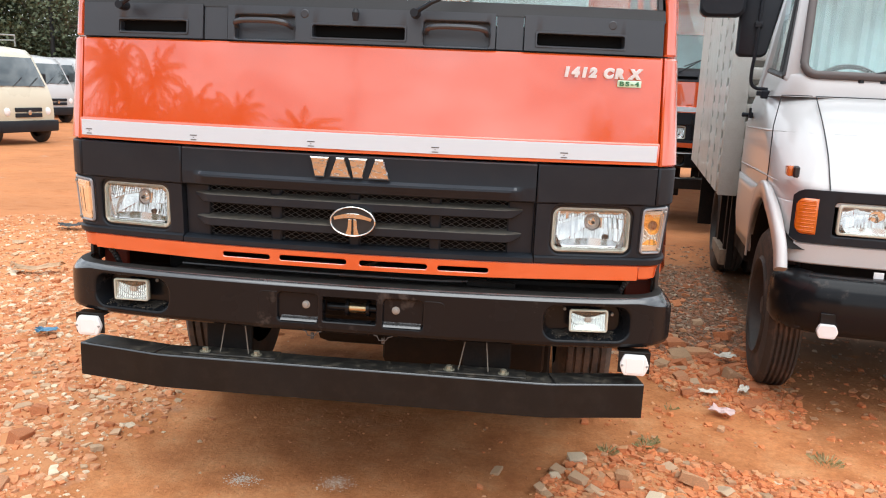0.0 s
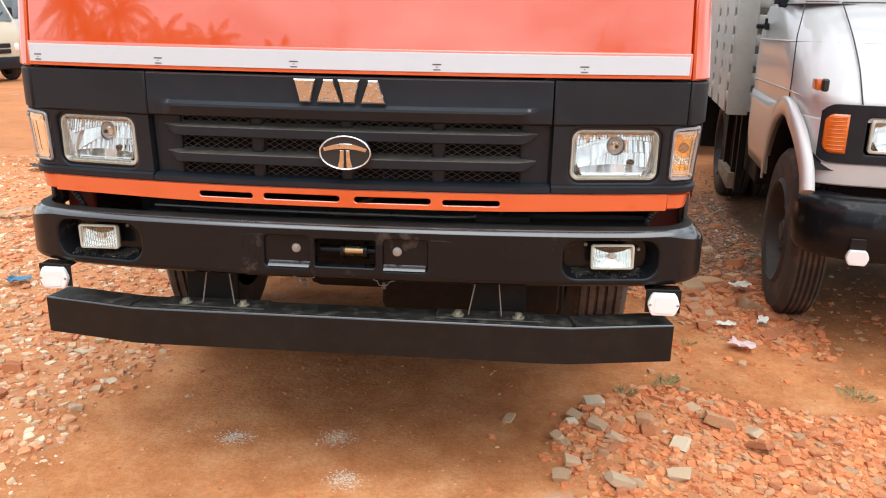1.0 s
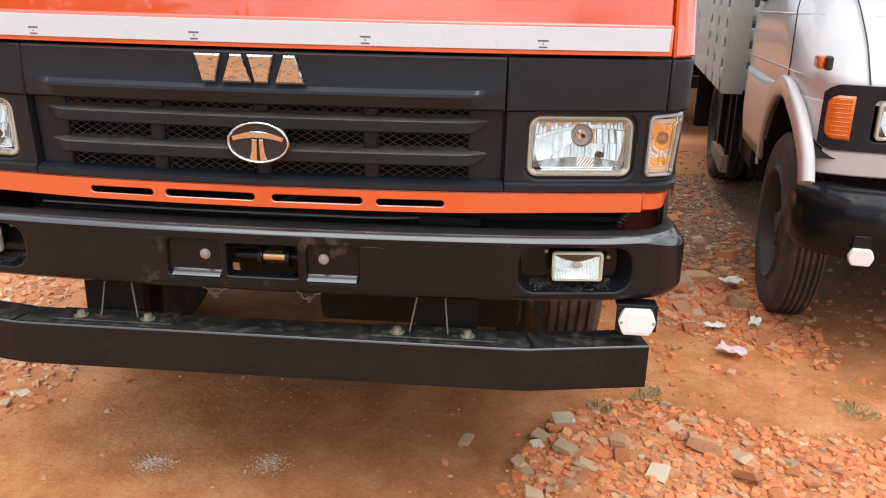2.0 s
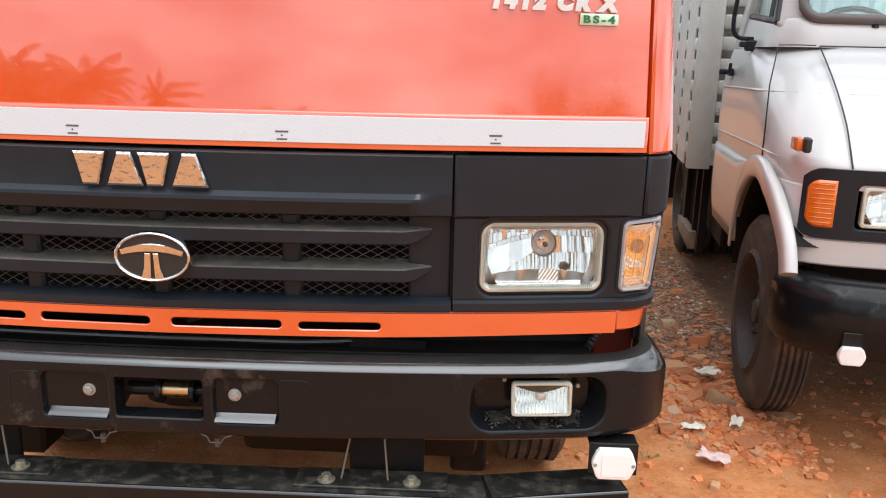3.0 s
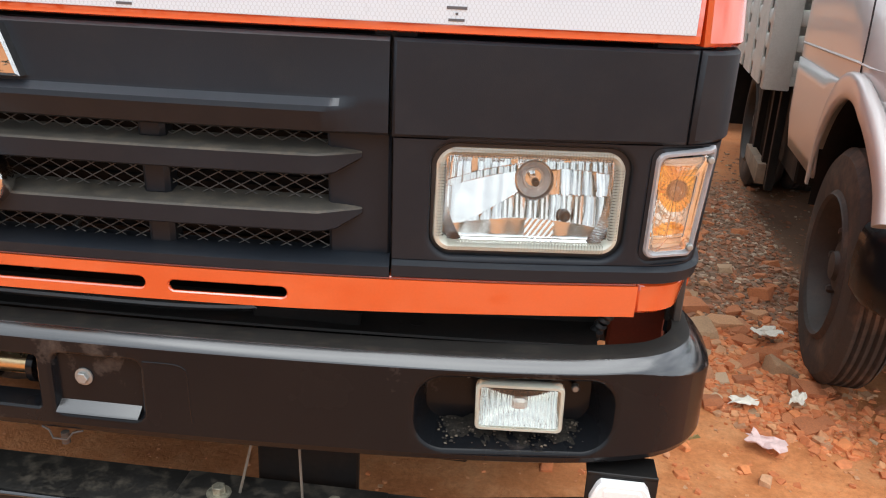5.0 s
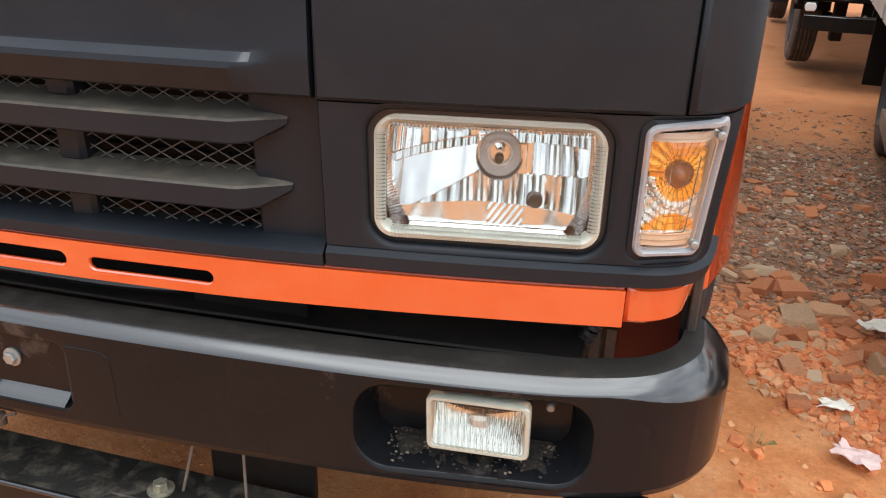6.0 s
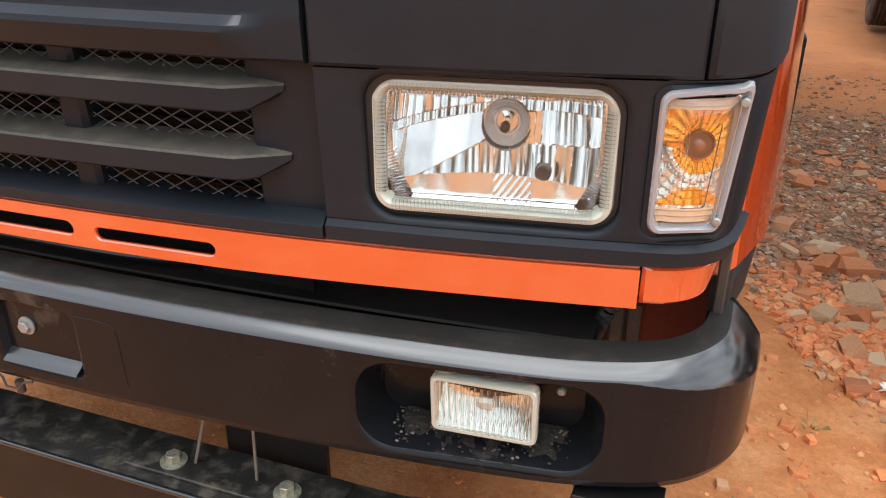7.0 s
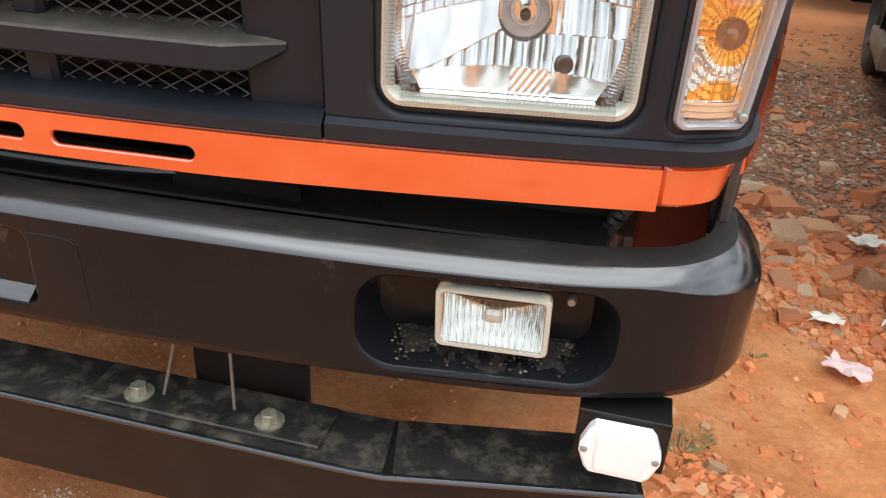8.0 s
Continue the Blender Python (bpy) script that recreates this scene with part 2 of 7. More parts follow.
RUBBLE = material("rubble", (0.50, 0.20, 0.10), 0.92, vary=0.25, grain=70, blotch=9, bump=0.0015, bump_scale=110, islands=1.0,
                  alt=[(0.606, 0.202, 0.071), (0.670, 0.252, 0.100), (0.562, 0.182, 0.067), (0.649, 0.232, 0.084), (0.606, 0.272, 0.125), (0.519, 0.283, 0.151), (0.595, 0.211, 0.084), (0.649, 0.322, 0.151), (0.541, 0.171, 0.062), (0.606, 0.221, 0.092), (0.649, 0.242, 0.100)])
PALE_RUBBLE = material("sandy_rubble", (0.60, 0.34, 0.20), 0.92, vary=0.25, grain=70, blotch=9, bump=0.0015, bump_scale=110, islands=1.0,
                  alt=[(0.60, 0.265, 0.125), (0.64, 0.345, 0.19), (0.58, 0.225, 0.095), (0.62, 0.30, 0.15), (0.68, 0.46, 0.28), (0.59, 0.255, 0.115), (0.54, 0.36, 0.22), (0.60, 0.25, 0.11), (0.72, 0.57, 0.40)])
GRAVEL = material("lane_gravel", (0.40, 0.24, 0.16), 0.92, vary=0.25, grain=70, blotch=9, bump=0.0015, bump_scale=110, islands=1.0,
                  alt=[(0.26, 0.155, 0.10), (0.36, 0.18, 0.105), (0.29, 0.19, 0.13), (0.42, 0.175, 0.09), (0.23, 0.15, 0.10), (0.28, 0.18, 0.12), (0.32, 0.145, 0.08), (0.38, 0.165, 0.085), (0.50, 0.38, 0.27)])
CLOD = material("soil_clods", (0.50, 0.21, 0.09), 0.95, vary=0.2, grain=80, blotch=9, bump=0.001, islands=1.0, alt=[(0.52, 0.21, 0.085), (0.60, 0.27, 0.12), (0.44, 0.17, 0.07), (0.56, 0.24, 0.10), (0.50, 0.20, 0.08)])
CEMENT = material("cement_crumbs", (0.62, 0.55, 0.46), 0.95, vary=0.15, grain=80, blotch=9, bump=0.001)
SHARD = material("brick_shard", (0.50, 0.20, 0.10), 0.92, vary=0.25, grain=70, blotch=9, bump=0.0015, bump_scale=110, pieces=1.0,
                 alt=[(0.517, 0.188, 0.078), (0.584, 0.228, 0.102), (0.483, 0.184, 0.082), (0.562, 0.218, 0.098), (0.539, 0.257, 0.131), (0.472, 0.297, 0.171), (0.517, 0.178, 0.069), (0.606, 0.327, 0.171), (0.584, 0.218, 0.090)])
PALE_STONE = material("pale_stone", (0.66, 0.62, 0.55), 0.85, vary=0.15, grain=60, blotch=12, bump=0.001, pieces=1.0, alt=[(0.55, 0.39, 0.25), (0.65, 0.51, 0.355), (0.48, 0.31, 0.185), (0.56, 0.36, 0.22)])


def tape_material(cell=0.0052):
    """White tape with a pressed honeycomb: the gaps between two interleaved grids of cells."""
    m = material("reflective_tape", (0.80, 0.80, 0.79), 0.3, vary=0.02, coat=0.6)
    nt = m.node_tree
    N, K = nt.nodes.new, nt.links.new
    p = nt.nodes["Principled BSDF"]
    tc, sep = N("ShaderNodeTexCoord"), N("ShaderNodeSeparateXYZ")
    K(tc.outputs["Object"], sep.inputs["Vector"])
    def op(kind, a, b=None):
        n = N("ShaderNodeMath")
        n.operation = kind
        for k, v in ((0, a), (1, b)):
            if v is None:
                continue
            if isinstance(v, (int, float)):
                n.inputs[k].default_value = v
            else:
                K(v, n.inputs[k])
        return n.outputs[0]
    u, v = op('MULTIPLY', sep.outputs["X"], 1 / cell), op('MULTIPLY', sep.outputs["Z"], 1 / (cell * 1.732))
    def near(shift):
        a = op('SUBTRACT', op('FRACT', op('ADD', u, 1000 + shift)), 0.5)
        b = op('MULTIPLY', op('SUBTRACT', op('FRACT', op('ADD', v, 1000 + shift)), 0.5), 1.732)
        return op('ADD', op('MULTIPLY', a, a), op('MULTIPLY', b, b)), op('SUBTRACT', 0.5, op('ABSOLUTE', a))
    (da, ea), (db, eb) = near(0.0), near(0.5)
    first = op('LESS_THAN', da, db)
    own = op('ADD', op('MULTIPLY', first, ea), op('MULTIPLY', op('SUBTRACT', 1.0, first), eb))
    gap = op('MINIMUM', own, op('ABSOLUTE', op('SUBTRACT', da, db)))
    mr = N("ShaderNodeMapRange")
    mr.inputs["From Min"].default_value, mr.inputs["From Max"].default_value = 0.03, 0.16
    mr.inputs["To Min"].default_value, mr.inputs["To Max"].default_value = 0.80, 1.0
    K(gap, mr.inputs["Value"])
    mx = N("ShaderNodeMix")
    mx.data_type, mx.blend_type = 'RGBA', 'MULTIPLY'
    mx.inputs["Factor"].default_value = 1.0
    mx.inputs["A"].default_value = (0.63, 0.72, 0.79, 1)
    K(mr.outputs["Result"], mx.inputs["B"])
    K(mx.outputs["Result"], p.inputs["Base Color"])
    return m


TAPE = tape_material()


def soil_material():
    m = bpy.data.materials.new("red_soil")
    m.use_nodes = True
    nt = m.node_tree
    p = nt.nodes["Principled BSDF"]
    N, K = nt.nodes.new, nt.links.new
    tc = N("ShaderNodeTexCoord")
    def noise_node(scale, detail, rough=0.6):
        n = N("ShaderNodeTexNoise")
        n.inputs["Scale"].default_value, n.inputs["Detail"].default_value, n.inputs["Roughness"].default_value = scale, detail, rough
        K(tc.outputs["Object"], n.inputs["Vector"])
        return n.outputs["Fac"]
    big, mid, fine = noise_node(0.7, 5), noise_node(5.0, 8, 0.65), noise_node(60, 6, 0.7)
    r = N("ShaderNodeValToRGB")
    e = r.color_ramp.elements
    e[0].position, e[0].color = 0.32, (0.43, 0.155, 0.055, 1)
    e[1].position, e[1].color = 0.70, (0.66, 0.320, 0.145, 1)
    e.new(0.5).color = (0.56, 0.225, 0.085, 1)
    K(mid, r.inputs["Fac"])
    r2 = N("ShaderNodeValToRGB")
    e = r2.color_ramp.elements
    e[0].position, e[0].color = 0.40, (0.80, 0.78, 0.76, 1)
    e[1].position, e[1].color = 0.62, (1.12, 1.12, 1.12, 1)
    K(big, r2.inputs["Fac"])
    a = N("ShaderNodeMix")
    a.data_type, a.blend_type = 'RGBA', 'MULTIPLY'
    a.inputs["Factor"].default_value = 1.0
    K(r.outputs["Color"], a.inputs["A"]), K(r2.outputs["Color"], a.inputs["B"])
    r3 = N("ShaderNodeMapRange")
    r3.inputs["From Min"].default_value, r3.inputs["From Max"].default_value = 0.35, 0.65
    r3.inputs["To Min"].default_value, r3.inputs["To Max"].default_value = 0.86, 1.12
    K(fine, r3.inputs["Value"])
    b = N("ShaderNodeMix")
    b.data_type, b.blend_type = 'RGBA', 'MULTIPLY'
    b.inputs["Factor"].default_value = 1.0
    K(a.outputs["Result"], b.inputs["A"]), K(r3.outputs["Result"], b.inputs["B"])
    # cement spill patches
    dust = noise_node(2.3, 4, 0.5)
    r4 = N("ShaderNodeMapRange")
    r4.inputs["From Min"].default_value, r4.inputs["From Max"].default_value = 0.66, 0.74
    r4.inputs["To Max"].default_value = 0.55
    K(dust, r4.inputs["Value"])
    c = N("ShaderNodeMix")
    c.data_type = 'RGBA'
    c.inputs["B"].default_value = (0.50, 0.42, 0.34, 1)
    K(r4.outputs["Result"], c.inputs["Factor"]), K(b.outputs["Result"], c.inputs["A"])
    # darker, greyer brown in the lane between the trucks
    sep = N("ShaderNodeSeparateXYZ")
    K(tc.outputs["Object"], sep.inputs["Vector"])
    def edge(src, lo, hi):
        n = N("ShaderNodeMapRange")
        n.interpolation_type = 'SMOOTHSTEP'
        n.inputs["From Min"].default_value, n.inputs["From Max"].default_value = lo, hi
        K(src, n.inputs["Value"])
        return n.outputs["Result"]
    def times(u, v):
        n = N("ShaderNodeMath")
        n.operation = 'MULTIPLY'
        K(u, n.inputs[0]), K(v, n.inputs[1])
        return n.outputs[0]
    lane_tone = times(times(edge(sep.outputs["X"], 1.0, 1.45), edge(sep.outputs["Y"], 1.5, 2.6)), times(edge(sep.outputs["Y"], 5.2, 4.0), edge(mid, 0.22, 0.48)))
    g = N("ShaderNodeMix")
    g.data_type = 'RGBA'
    g.inputs["B"].default_value = (0.21, 0.125, 0.08, 1)
    K(lane_tone, g.inputs["Factor"]), K(c.outputs["Result"], g.inputs["A"])
    # pale brick dust under the spread rubble and the heap
    heap_dust = times(times(edge(sep.outputs["X"], 0.60, 1.0), edge(sep.outputs["Y"], 0.66, 0.45)), edge(mid, 0.30, 0.55))
    side_dust = times(times(edge(sep.outputs["X"], -0.95, -1.25), edge(sep.outputs["Y"], 5.0, 3.2)), edge(mid, 0.30, 0.55))
    both = N("ShaderNodeMath")
    both.operation = 'MAXIMUM'
    K(heap_dust, both.inputs[0]), K(side_dust, both.inputs[1])
    bd = N("ShaderNodeMix")
    bd.data_type = 'RGBA'
    bd.inputs["B"].default_value = (0.58, 0.26, 0.115, 1)
    K(both.outputs[0], bd.inputs["Factor"]), K(g.outputs["Result"], bd.inputs["A"])
    # redder trodden yard beyond the rubble
    yard = N("ShaderNodeMix")
    yard.data_type = 'RGBA'
    yard.inputs["B"].default_value = (0.43, 0.168, 0.066, 1)
    K(times(edge(sep.outputs["Y"], 3.4, 6.0), edge(mid, 0.25, 0.75)), yard.inputs["Factor"]), K(bd.outputs["Result"], yard.inputs["A"])
    K(yard.outputs["Result"], p.inputs["Base Color"])
    p.inputs["Roughness"].default_value = 0.93
    p.inputs["Specular IOR Level"].default_value = 0.25
    bu = N("ShaderNodeBump")
    bu.inputs["Strength"].default_value, bu.inputs["Distance"].default_value = 1.0, 0.006
    ad = N("ShaderNodeMath")
    ad.operation = 'ADD'
    K(noise_node(22, 8, 0.7), ad.inputs[0]), K(fine, ad.inputs[1])
    K(ad.outputs[0], bu.inputs["Height"])
    K(bu.outputs["Normal"], p.inputs["Normal"])
    return m


SOIL = soil_material()


# ---------- mesh helpers ----------
def part(name, bm, mat, parent=None, label="", smooth=35, pos=None):
    me = bpy.data.meshes.new(name)
    bmesh.ops.recalc_face_normals(bm, faces=bm.faces)
    bm.to_mesh(me)
    bm.free()
    return part_mesh(name, me, mat, parent, label, smooth, pos)


def part_mesh(name, me, mat, parent=None, label="", smooth=35, pos=None):
    ob = new(name, me)
    if not me.materials:
        me.materials.append(mat)
    if smooth:
        me.polygons.foreach_set("use_smooth", [True] * len(me.polygons))
        me.set_sharp_from_angle(angle=radians(smooth))
    if parent:
        ob.parent = parent
    if pos is not None:
        ob.matrix_basis = pos
    if label:
        tagged(ob, label)
    return ob


def thing(name, m, label, category, group="", kind=""):
    ob = new(name)
    ob.empty_display_size = 0.1
    ob.matrix_basis = m
    return tagged(ob, label, category, group, kind)


def merge(*bms):
    out = bmesh.new()
    for b in bms:
        me = bpy.data.meshes.new("tmp")
        b.to_mesh(me)
        b.free()
        out.from_mesh(me)
        bpy.data.meshes.remove(me)
    return out


def loft(rings, closed=True, caps=True):
    bm = bmesh.new()
    vs = [[bm.verts.new(p) for p in ring] for ring in rings]
    n = len(rings[0])
    for a, b in zip(vs, vs[1:]):
        for k in range(n if closed else n - 1):
            j = (k + 1) % n
            try:
                bm.faces.new((a[k], a[j], b[j], b[k]))
            except ValueError:
                pass
    if caps and closed:
        bm.faces.new(vs[0]), bm.faces.new(vs[-1])
    return bm


def box(x0, x1, y0, y1, z0, z1, b=0.003, seg=1):
    bm = bmesh.new()
    bmesh.ops.create_cube(bm, size=1.0)
    for v in bm.verts:
        v.co = Vector((x0 if v.co.x < 0 else x1, y0 if v.co.y < 0 else y1, z0 if v.co.z < 0 else z1))
    if b:
        bmesh.ops.bevel(bm, geom=list(bm.edges), offset=b, segments=seg, affect='EDGES', profile=0.5)
    return bm


def rrect(w, h, r, n=4, cx=0.0, cz=0.0):
    out = []
    for k, (sx, sz) in enumerate(((1, 1), (-1, 1), (-1, -1), (1, -1))):
        for i in range(n + 1):
            a = radians(90 * k + 90 * i / n)
            out.append((cx + sx * (w / 2 - r) + r * math.cos(a), cz + sz * (h / 2 - r) + r * math.sin(a)))
    return out


def prism(outline, y0, y1, b=0.0, fn=None):
    """A plate with the outline (x, z), from y0 (front) to y1, its front edge chamfered by b."""
    cx = sum(p[0] for p in outline) / len(outline)
    cz = sum(p[1] for p in outline) / len(outline)
    w = max(p[0] for p in outline) - min(p[0] for p in outline)
    h = max(p[1] for p in outline) - min(p[1] for p in outline)
    sx, sz = 1 - 2 * b / max(w, 1e-6), 1 - 2 * b / max(h, 1e-6)
    rings = []
    if b:
        rings.append([(cx + (x - cx) * sx, y0, cz + (z - cz) * sz) for x, z in outline])
    rings.append([(x, y0 + b, z) for x, z in outline])
    rings.append([(x, y1, z) for x, z in outline])
    return loft(rings)


def tube(points, r, n=8, caps=True):
    pts = [Vector(p) for p in points]
    rings = []
    for k, p in enumerate(pts):
        d = (pts[min(k + 1, len(pts) - 1)] - pts[max(k - 1, 0)]).normalized()
        up = Vector((0, 0, 1)) if abs(d.z) < 0.9 else Vector((1, 0, 0))
        a = d.cross(up).normalized()
        b = a.cross(d).normalized()
        rad = r[k] if isinstance(r, (list, tuple)) else r
        rings.append([p + rad * (math.cos(2 * math.pi * i / n) * a + math.sin(2 * math.pi * i / n) * b) for i in range(n)])
    return loft(rings, True, caps)


def bend(points, steps=6):
    """A smooth line through the points."""
    pts = [Vector(p) for p in points]
    pts = [2 * pts[0] - pts[1]] + pts + [2 * pts[-1] - pts[-2]]
    out = []
    for a, b, c, d in zip(pts, pts[1:], pts[2:], pts[3:]):
        for i in range(steps):
            t = i / steps
            out.append(0.5 * (2 * b + (c - a) * t + (2 * a - 5 * b + 4 * c - d) * t * t + (3 * b - a - 3 * c + d) * t ** 3))
    return out + [pts[-2]]


def lathe(profile, n=32, axis='x', centre=(0, 0, 0), caps=True):
    """Turns the profile (along the axis, radius) round the axis."""
    rings = []
    for h, r in profile:
        ring = []
        for i in range(n):
            a = 2 * math.pi * i / n
            c, s = r * math.cos(a), r * math.sin(a)
            p = {'x': (h, c, s), 'y': (c, h, s), 'z': (c, s, h)}[axis]
            ring.append((p[0] + centre[0], p[1] + centre[1], p[2] + centre[2]))
        rings.append(ring)
    return loft(rings, True, caps)


class Line:
    """A plan curve, the same on both sides of x = 0, walked by its length from the middle."""
    def __init__(self, pts):
        fine = np.array([tuple(p)[:2] for p in bend([(x, y, 0) for x, y in pts], 12)])
        step = np.r_[0, np.cumsum(np.hypot(*np.diff(fine, axis=0).T))]
        self.s, self.x, self.y = step, fine[:, 0], fine[:, 1]

    def at(self, s):
        k, sg = abs(s), (1 if s >= 0 else -1)
        x, y = np.interp(k, self.s, self.x), np.interp(k, self.s, self.y)
        h = 0.012
        x0, y0 = np.interp(max(k - h, 0), self.s, self.x), np.interp(max(k - h, 0), self.s, self.y)
        x1, y1 = np.interp(k + h, self.s, self.x), np.interp(k + h, self.s, self.y)
        if k < h:
            y0, x0 = y1, -x1
        d = math.hypot(x1 - x0, y1 - y0) or 1
        return float(sg * x), float(y), sg * (y1 - y0) / d, -(x1 - x0) / d

    def place(self, s, o, z):
        x, y, nx, ny = self.at(s)
        return (x + nx * o, y + ny * o, z)


def lean(z):
    return -0.085 * max(0.0, z - 1.26)


def val(f, s):
    return f(s) if callable(f) else f


def steps(s0, s1, d=0.03):
    n = max(2, int(abs(s1 - s0) / d) + 1)
    return [s0 + (s1 - s0) * i / n for i in range(n + 1)]


def panel(line, s0, s1, z0, z1, off=0.0, th=0.025, r=0.004, d=0.03, tilt=True):
    """A plate that follows a plan curve, with eased edges."""
    ss = [s0, s0 + r] + steps(s0 + r, s1 - r, d)[1:-1] + [s1 - r, s1]
    rings = []
    for k, s in enumerate(ss):
        e = r if k in (0, len(ss) - 1) else 0.0
        a, b = val(z0, s), val(z1, s)
        prof = [(-th, a), (off - r, a), (off - e, a + r), (off - e, b - r), (off - r, b), (-th, b)]
        rings.append([line.place(s, o + (lean(z) if tilt else 0), z) for o, z in prof])
    return loft(rings)


def swept(line, s0, s1, prof, d=0.03, ends=True):
    """The closed section prof of (out, height), or a function of s that gives it, along a plan curve."""
    return loft([[line.place(s, o, z) for o, z in (prof(s) if callable(prof) else prof)] for s in steps(s0, s1, d)], True, ends)


def holed(line, s0, s1, z0, z1, holes, off=0.0, th=0.02, c=0.003, depth=0.02, d=0.03, tilt=True, floor=False, draft=0.0):
    """A plate along a plan curve with rounded openings (sa, sb, za, zb, r), whose edges are eased by c; draft narrows them inwards."""
    seg = 12 if c >= 0.005 else 6
    cols = set(steps(s0, s1, d))
    big = [(a - c, b + c, e - c, f + c, r + c) for a, b, e, f, r in holes]
    for a, b, e, f, r in big:
        for i in range(seg + 1):
            u = r * (1 - math.cos(math.pi / 2 * i / seg))
            cols |= {a + u, b - u}
    cols = sorted(x for x in cols if s0 - 1e-9 <= x <= s1 + 1e-9)
    cols = [x for k, x in enumerate(cols) if k == 0 or x - cols[k - 1] > 1e-5]
    bm = bmesh.new()
    P = lambda s, o, z: bm.verts.new(line.place(s, o + (lean(z) if tilt else 0), z))
    def gap(h, s):
        a, b, e, f, r = h
        if s < a - 1e-7 or s > b + 1e-7:
            return None
        u = min(s - a, b - s)
        k = 0.0 if u >= r else r - math.sqrt(max(0.0, r * r - (r - u) ** 2))
        return e + k, f - k
    for a, b in zip(cols, cols[1:]):
        mid = (a + b) / 2
        inside = sorted([h for h in big if gap(h, mid)], key=lambda h: h[2])
        za, zb = val(z0, a), val(z0, b)
        for h in inside:
            ga, gb = gap(h, min(max(a, h[0]), h[1])), gap(h, min(max(b, h[0]), h[1]))
            bm.faces.new((P(a, off, za), P(b, off, zb), P(b, off, gb[0]), P(a, off, ga[0])))
            za, zb = ga[1], gb[1]
        bm.faces.new((P(a, off, za), P(b, off, zb), P(b, off, val(z1, b)), P(a, off, val(z1, a))))
    for zf in (z0, z1):
        for a, b in zip(cols, cols[1:]):
            bm.faces.new((P(a, off, val(zf, a)), P(b, off, val(zf, b)), P(b, off - th, val(zf, b)), P(a, off - th, val(zf, a))))
    for s in (s0, s1):
        bm.faces.new((P(s, off, val(z0, s)), P(s, off - th, val(z0, s)), P(s, off - th, val(z1, s)), P(s, off, val(z1, s))))
    for h, g in zip(holes, big):
        mx, mz = (h[0] + h[1]) / 2, (h[2] + h[3]) / 2
        def loop(grow, o):
            pts = rrect(h[1] - h[0] + 2 * grow, h[3] - h[2] + 2 * grow, max(h[4] + grow, 1e-4), seg, mx, mz)
            return [P(s, off - o, z) for s, z in pts]
        rims = [loop(c, 0.0)]
        if c >= 0.005:
            rims += [loop(c * (1 - math.sin(t)), c * (1 - math.cos(t))) for t in (0.5, 1.0)]
        rims += [loop(0.0, c), loop(-draft, depth)]
        for p, q in zip(rims, rims[1:]):
            for k in range(len(p)):
                j = (k + 1) % len(p)
                bm.faces.new((p[k], p[j], q[j], q[k]))
        r3 = rims[-1]
        if floor:
            bm.faces.new(r3)
    bmesh.ops.remove_doubles(bm, verts=bm.verts, dist=0.00002)
    return bm


def bolt(centre, axis='y', r=0.009, h=0.008, washer=0.013):
    prof = [(0, washer), (-0.0025, washer), (-0.003, r)]
    a = lathe(prof, 18, axis, centre)
    rings = []
    for hh, rr in ((-0.003, r), (-h, r), (-h - 0.001, r * 0.85)):
        ring = []
        for i in range(6):
            t = math.pi / 3 * i
            cc, ss = rr * math.cos(t), rr * math.sin(t)
            p = {'x': (hh, cc, ss), 'y': (cc, hh, ss), 'z': (cc, ss, -hh)}[axis]
            ring.append((p[0] + centre[0], p[1] + centre[1], p[2] + centre[2]))
        rings.append(ring)
    if axis == 'z':
        a.free()
        a = lathe([(0, washer), (0.0025, washer), (0.003, r)], 18, axis, centre)
    return merge(a, loft(rings))


# ---------- the orange truck ----------
CAB_X = (0, 0.25, 0.45, 0.6, 0.75, 0.9, 0.945, 0.98, 1.0, 1.009, 1.032, 1.062, 1.078, 1.082)
CAB_Y = (-0.0510, -0.0440, -0.0315, -0.016, 0.005, 0.033, 0.045, 0.07, 0.11, 0.18, 0.4, 0.8, 1.2, 1.8)


class TuckedLine(Line):
    """The cab's plan curve, whose face falls back and whose corners draw in towards the sill."""
    def place(self, s, o, z):
        x, y, zz = Line.place(self, s, o, z)
        y += 0.07 * max(0.0, 1.15 - z)
        k = min(1.0, max(0.0, (abs(s) - 0.93) / 0.12))
        return (x - math.copysign(float(np.interp(z, [0.88, 0.95, 1.13], [0.030, 0.011, 0.0])) * k, s), y, zz)


CAB = TuckedLine(list(zip(CAB_X, CAB_Y)))
class CabSide:
    """A cab side, walked from front to back, that draws in a little towards the sill."""
    def __init__(self, sg):
        self.sg = sg

    def place(self, s, o, z):
        y = 0.175 + s
        x = float(np.interp(y, [0.175, 0.3, 0.5, 1.0, 1.8], [1.016, 1.036, 1.056, 1.084, 1.122])) - 0.03 * max(0.0, 1.10 - z) - (0.02 * (1 - s / 0.03) if s < 0.03 else 0)
        return (self.sg * (x + o), y, z)


DOOR_SIDE = {sg: CabSide(sg) for sg in (-1, 1)}
BUMP = Line([(0, -0.064), (0.3, -0.059), (0.6, -0.042), (0.8, -0.019), (0.9, 0.004), (0.968, 0.033), (1.016, 0.083), (1.038, 0.145), (1.043, 0.25)])


def bumper_shoulder(s):
    """How far the bevel widens round the bumper's corner, 0 to 1."""
    t = min(1.0, max(0.0, (abs(s) - 0.90) / 0.14))
    return t * t * (3 - 2 * t)


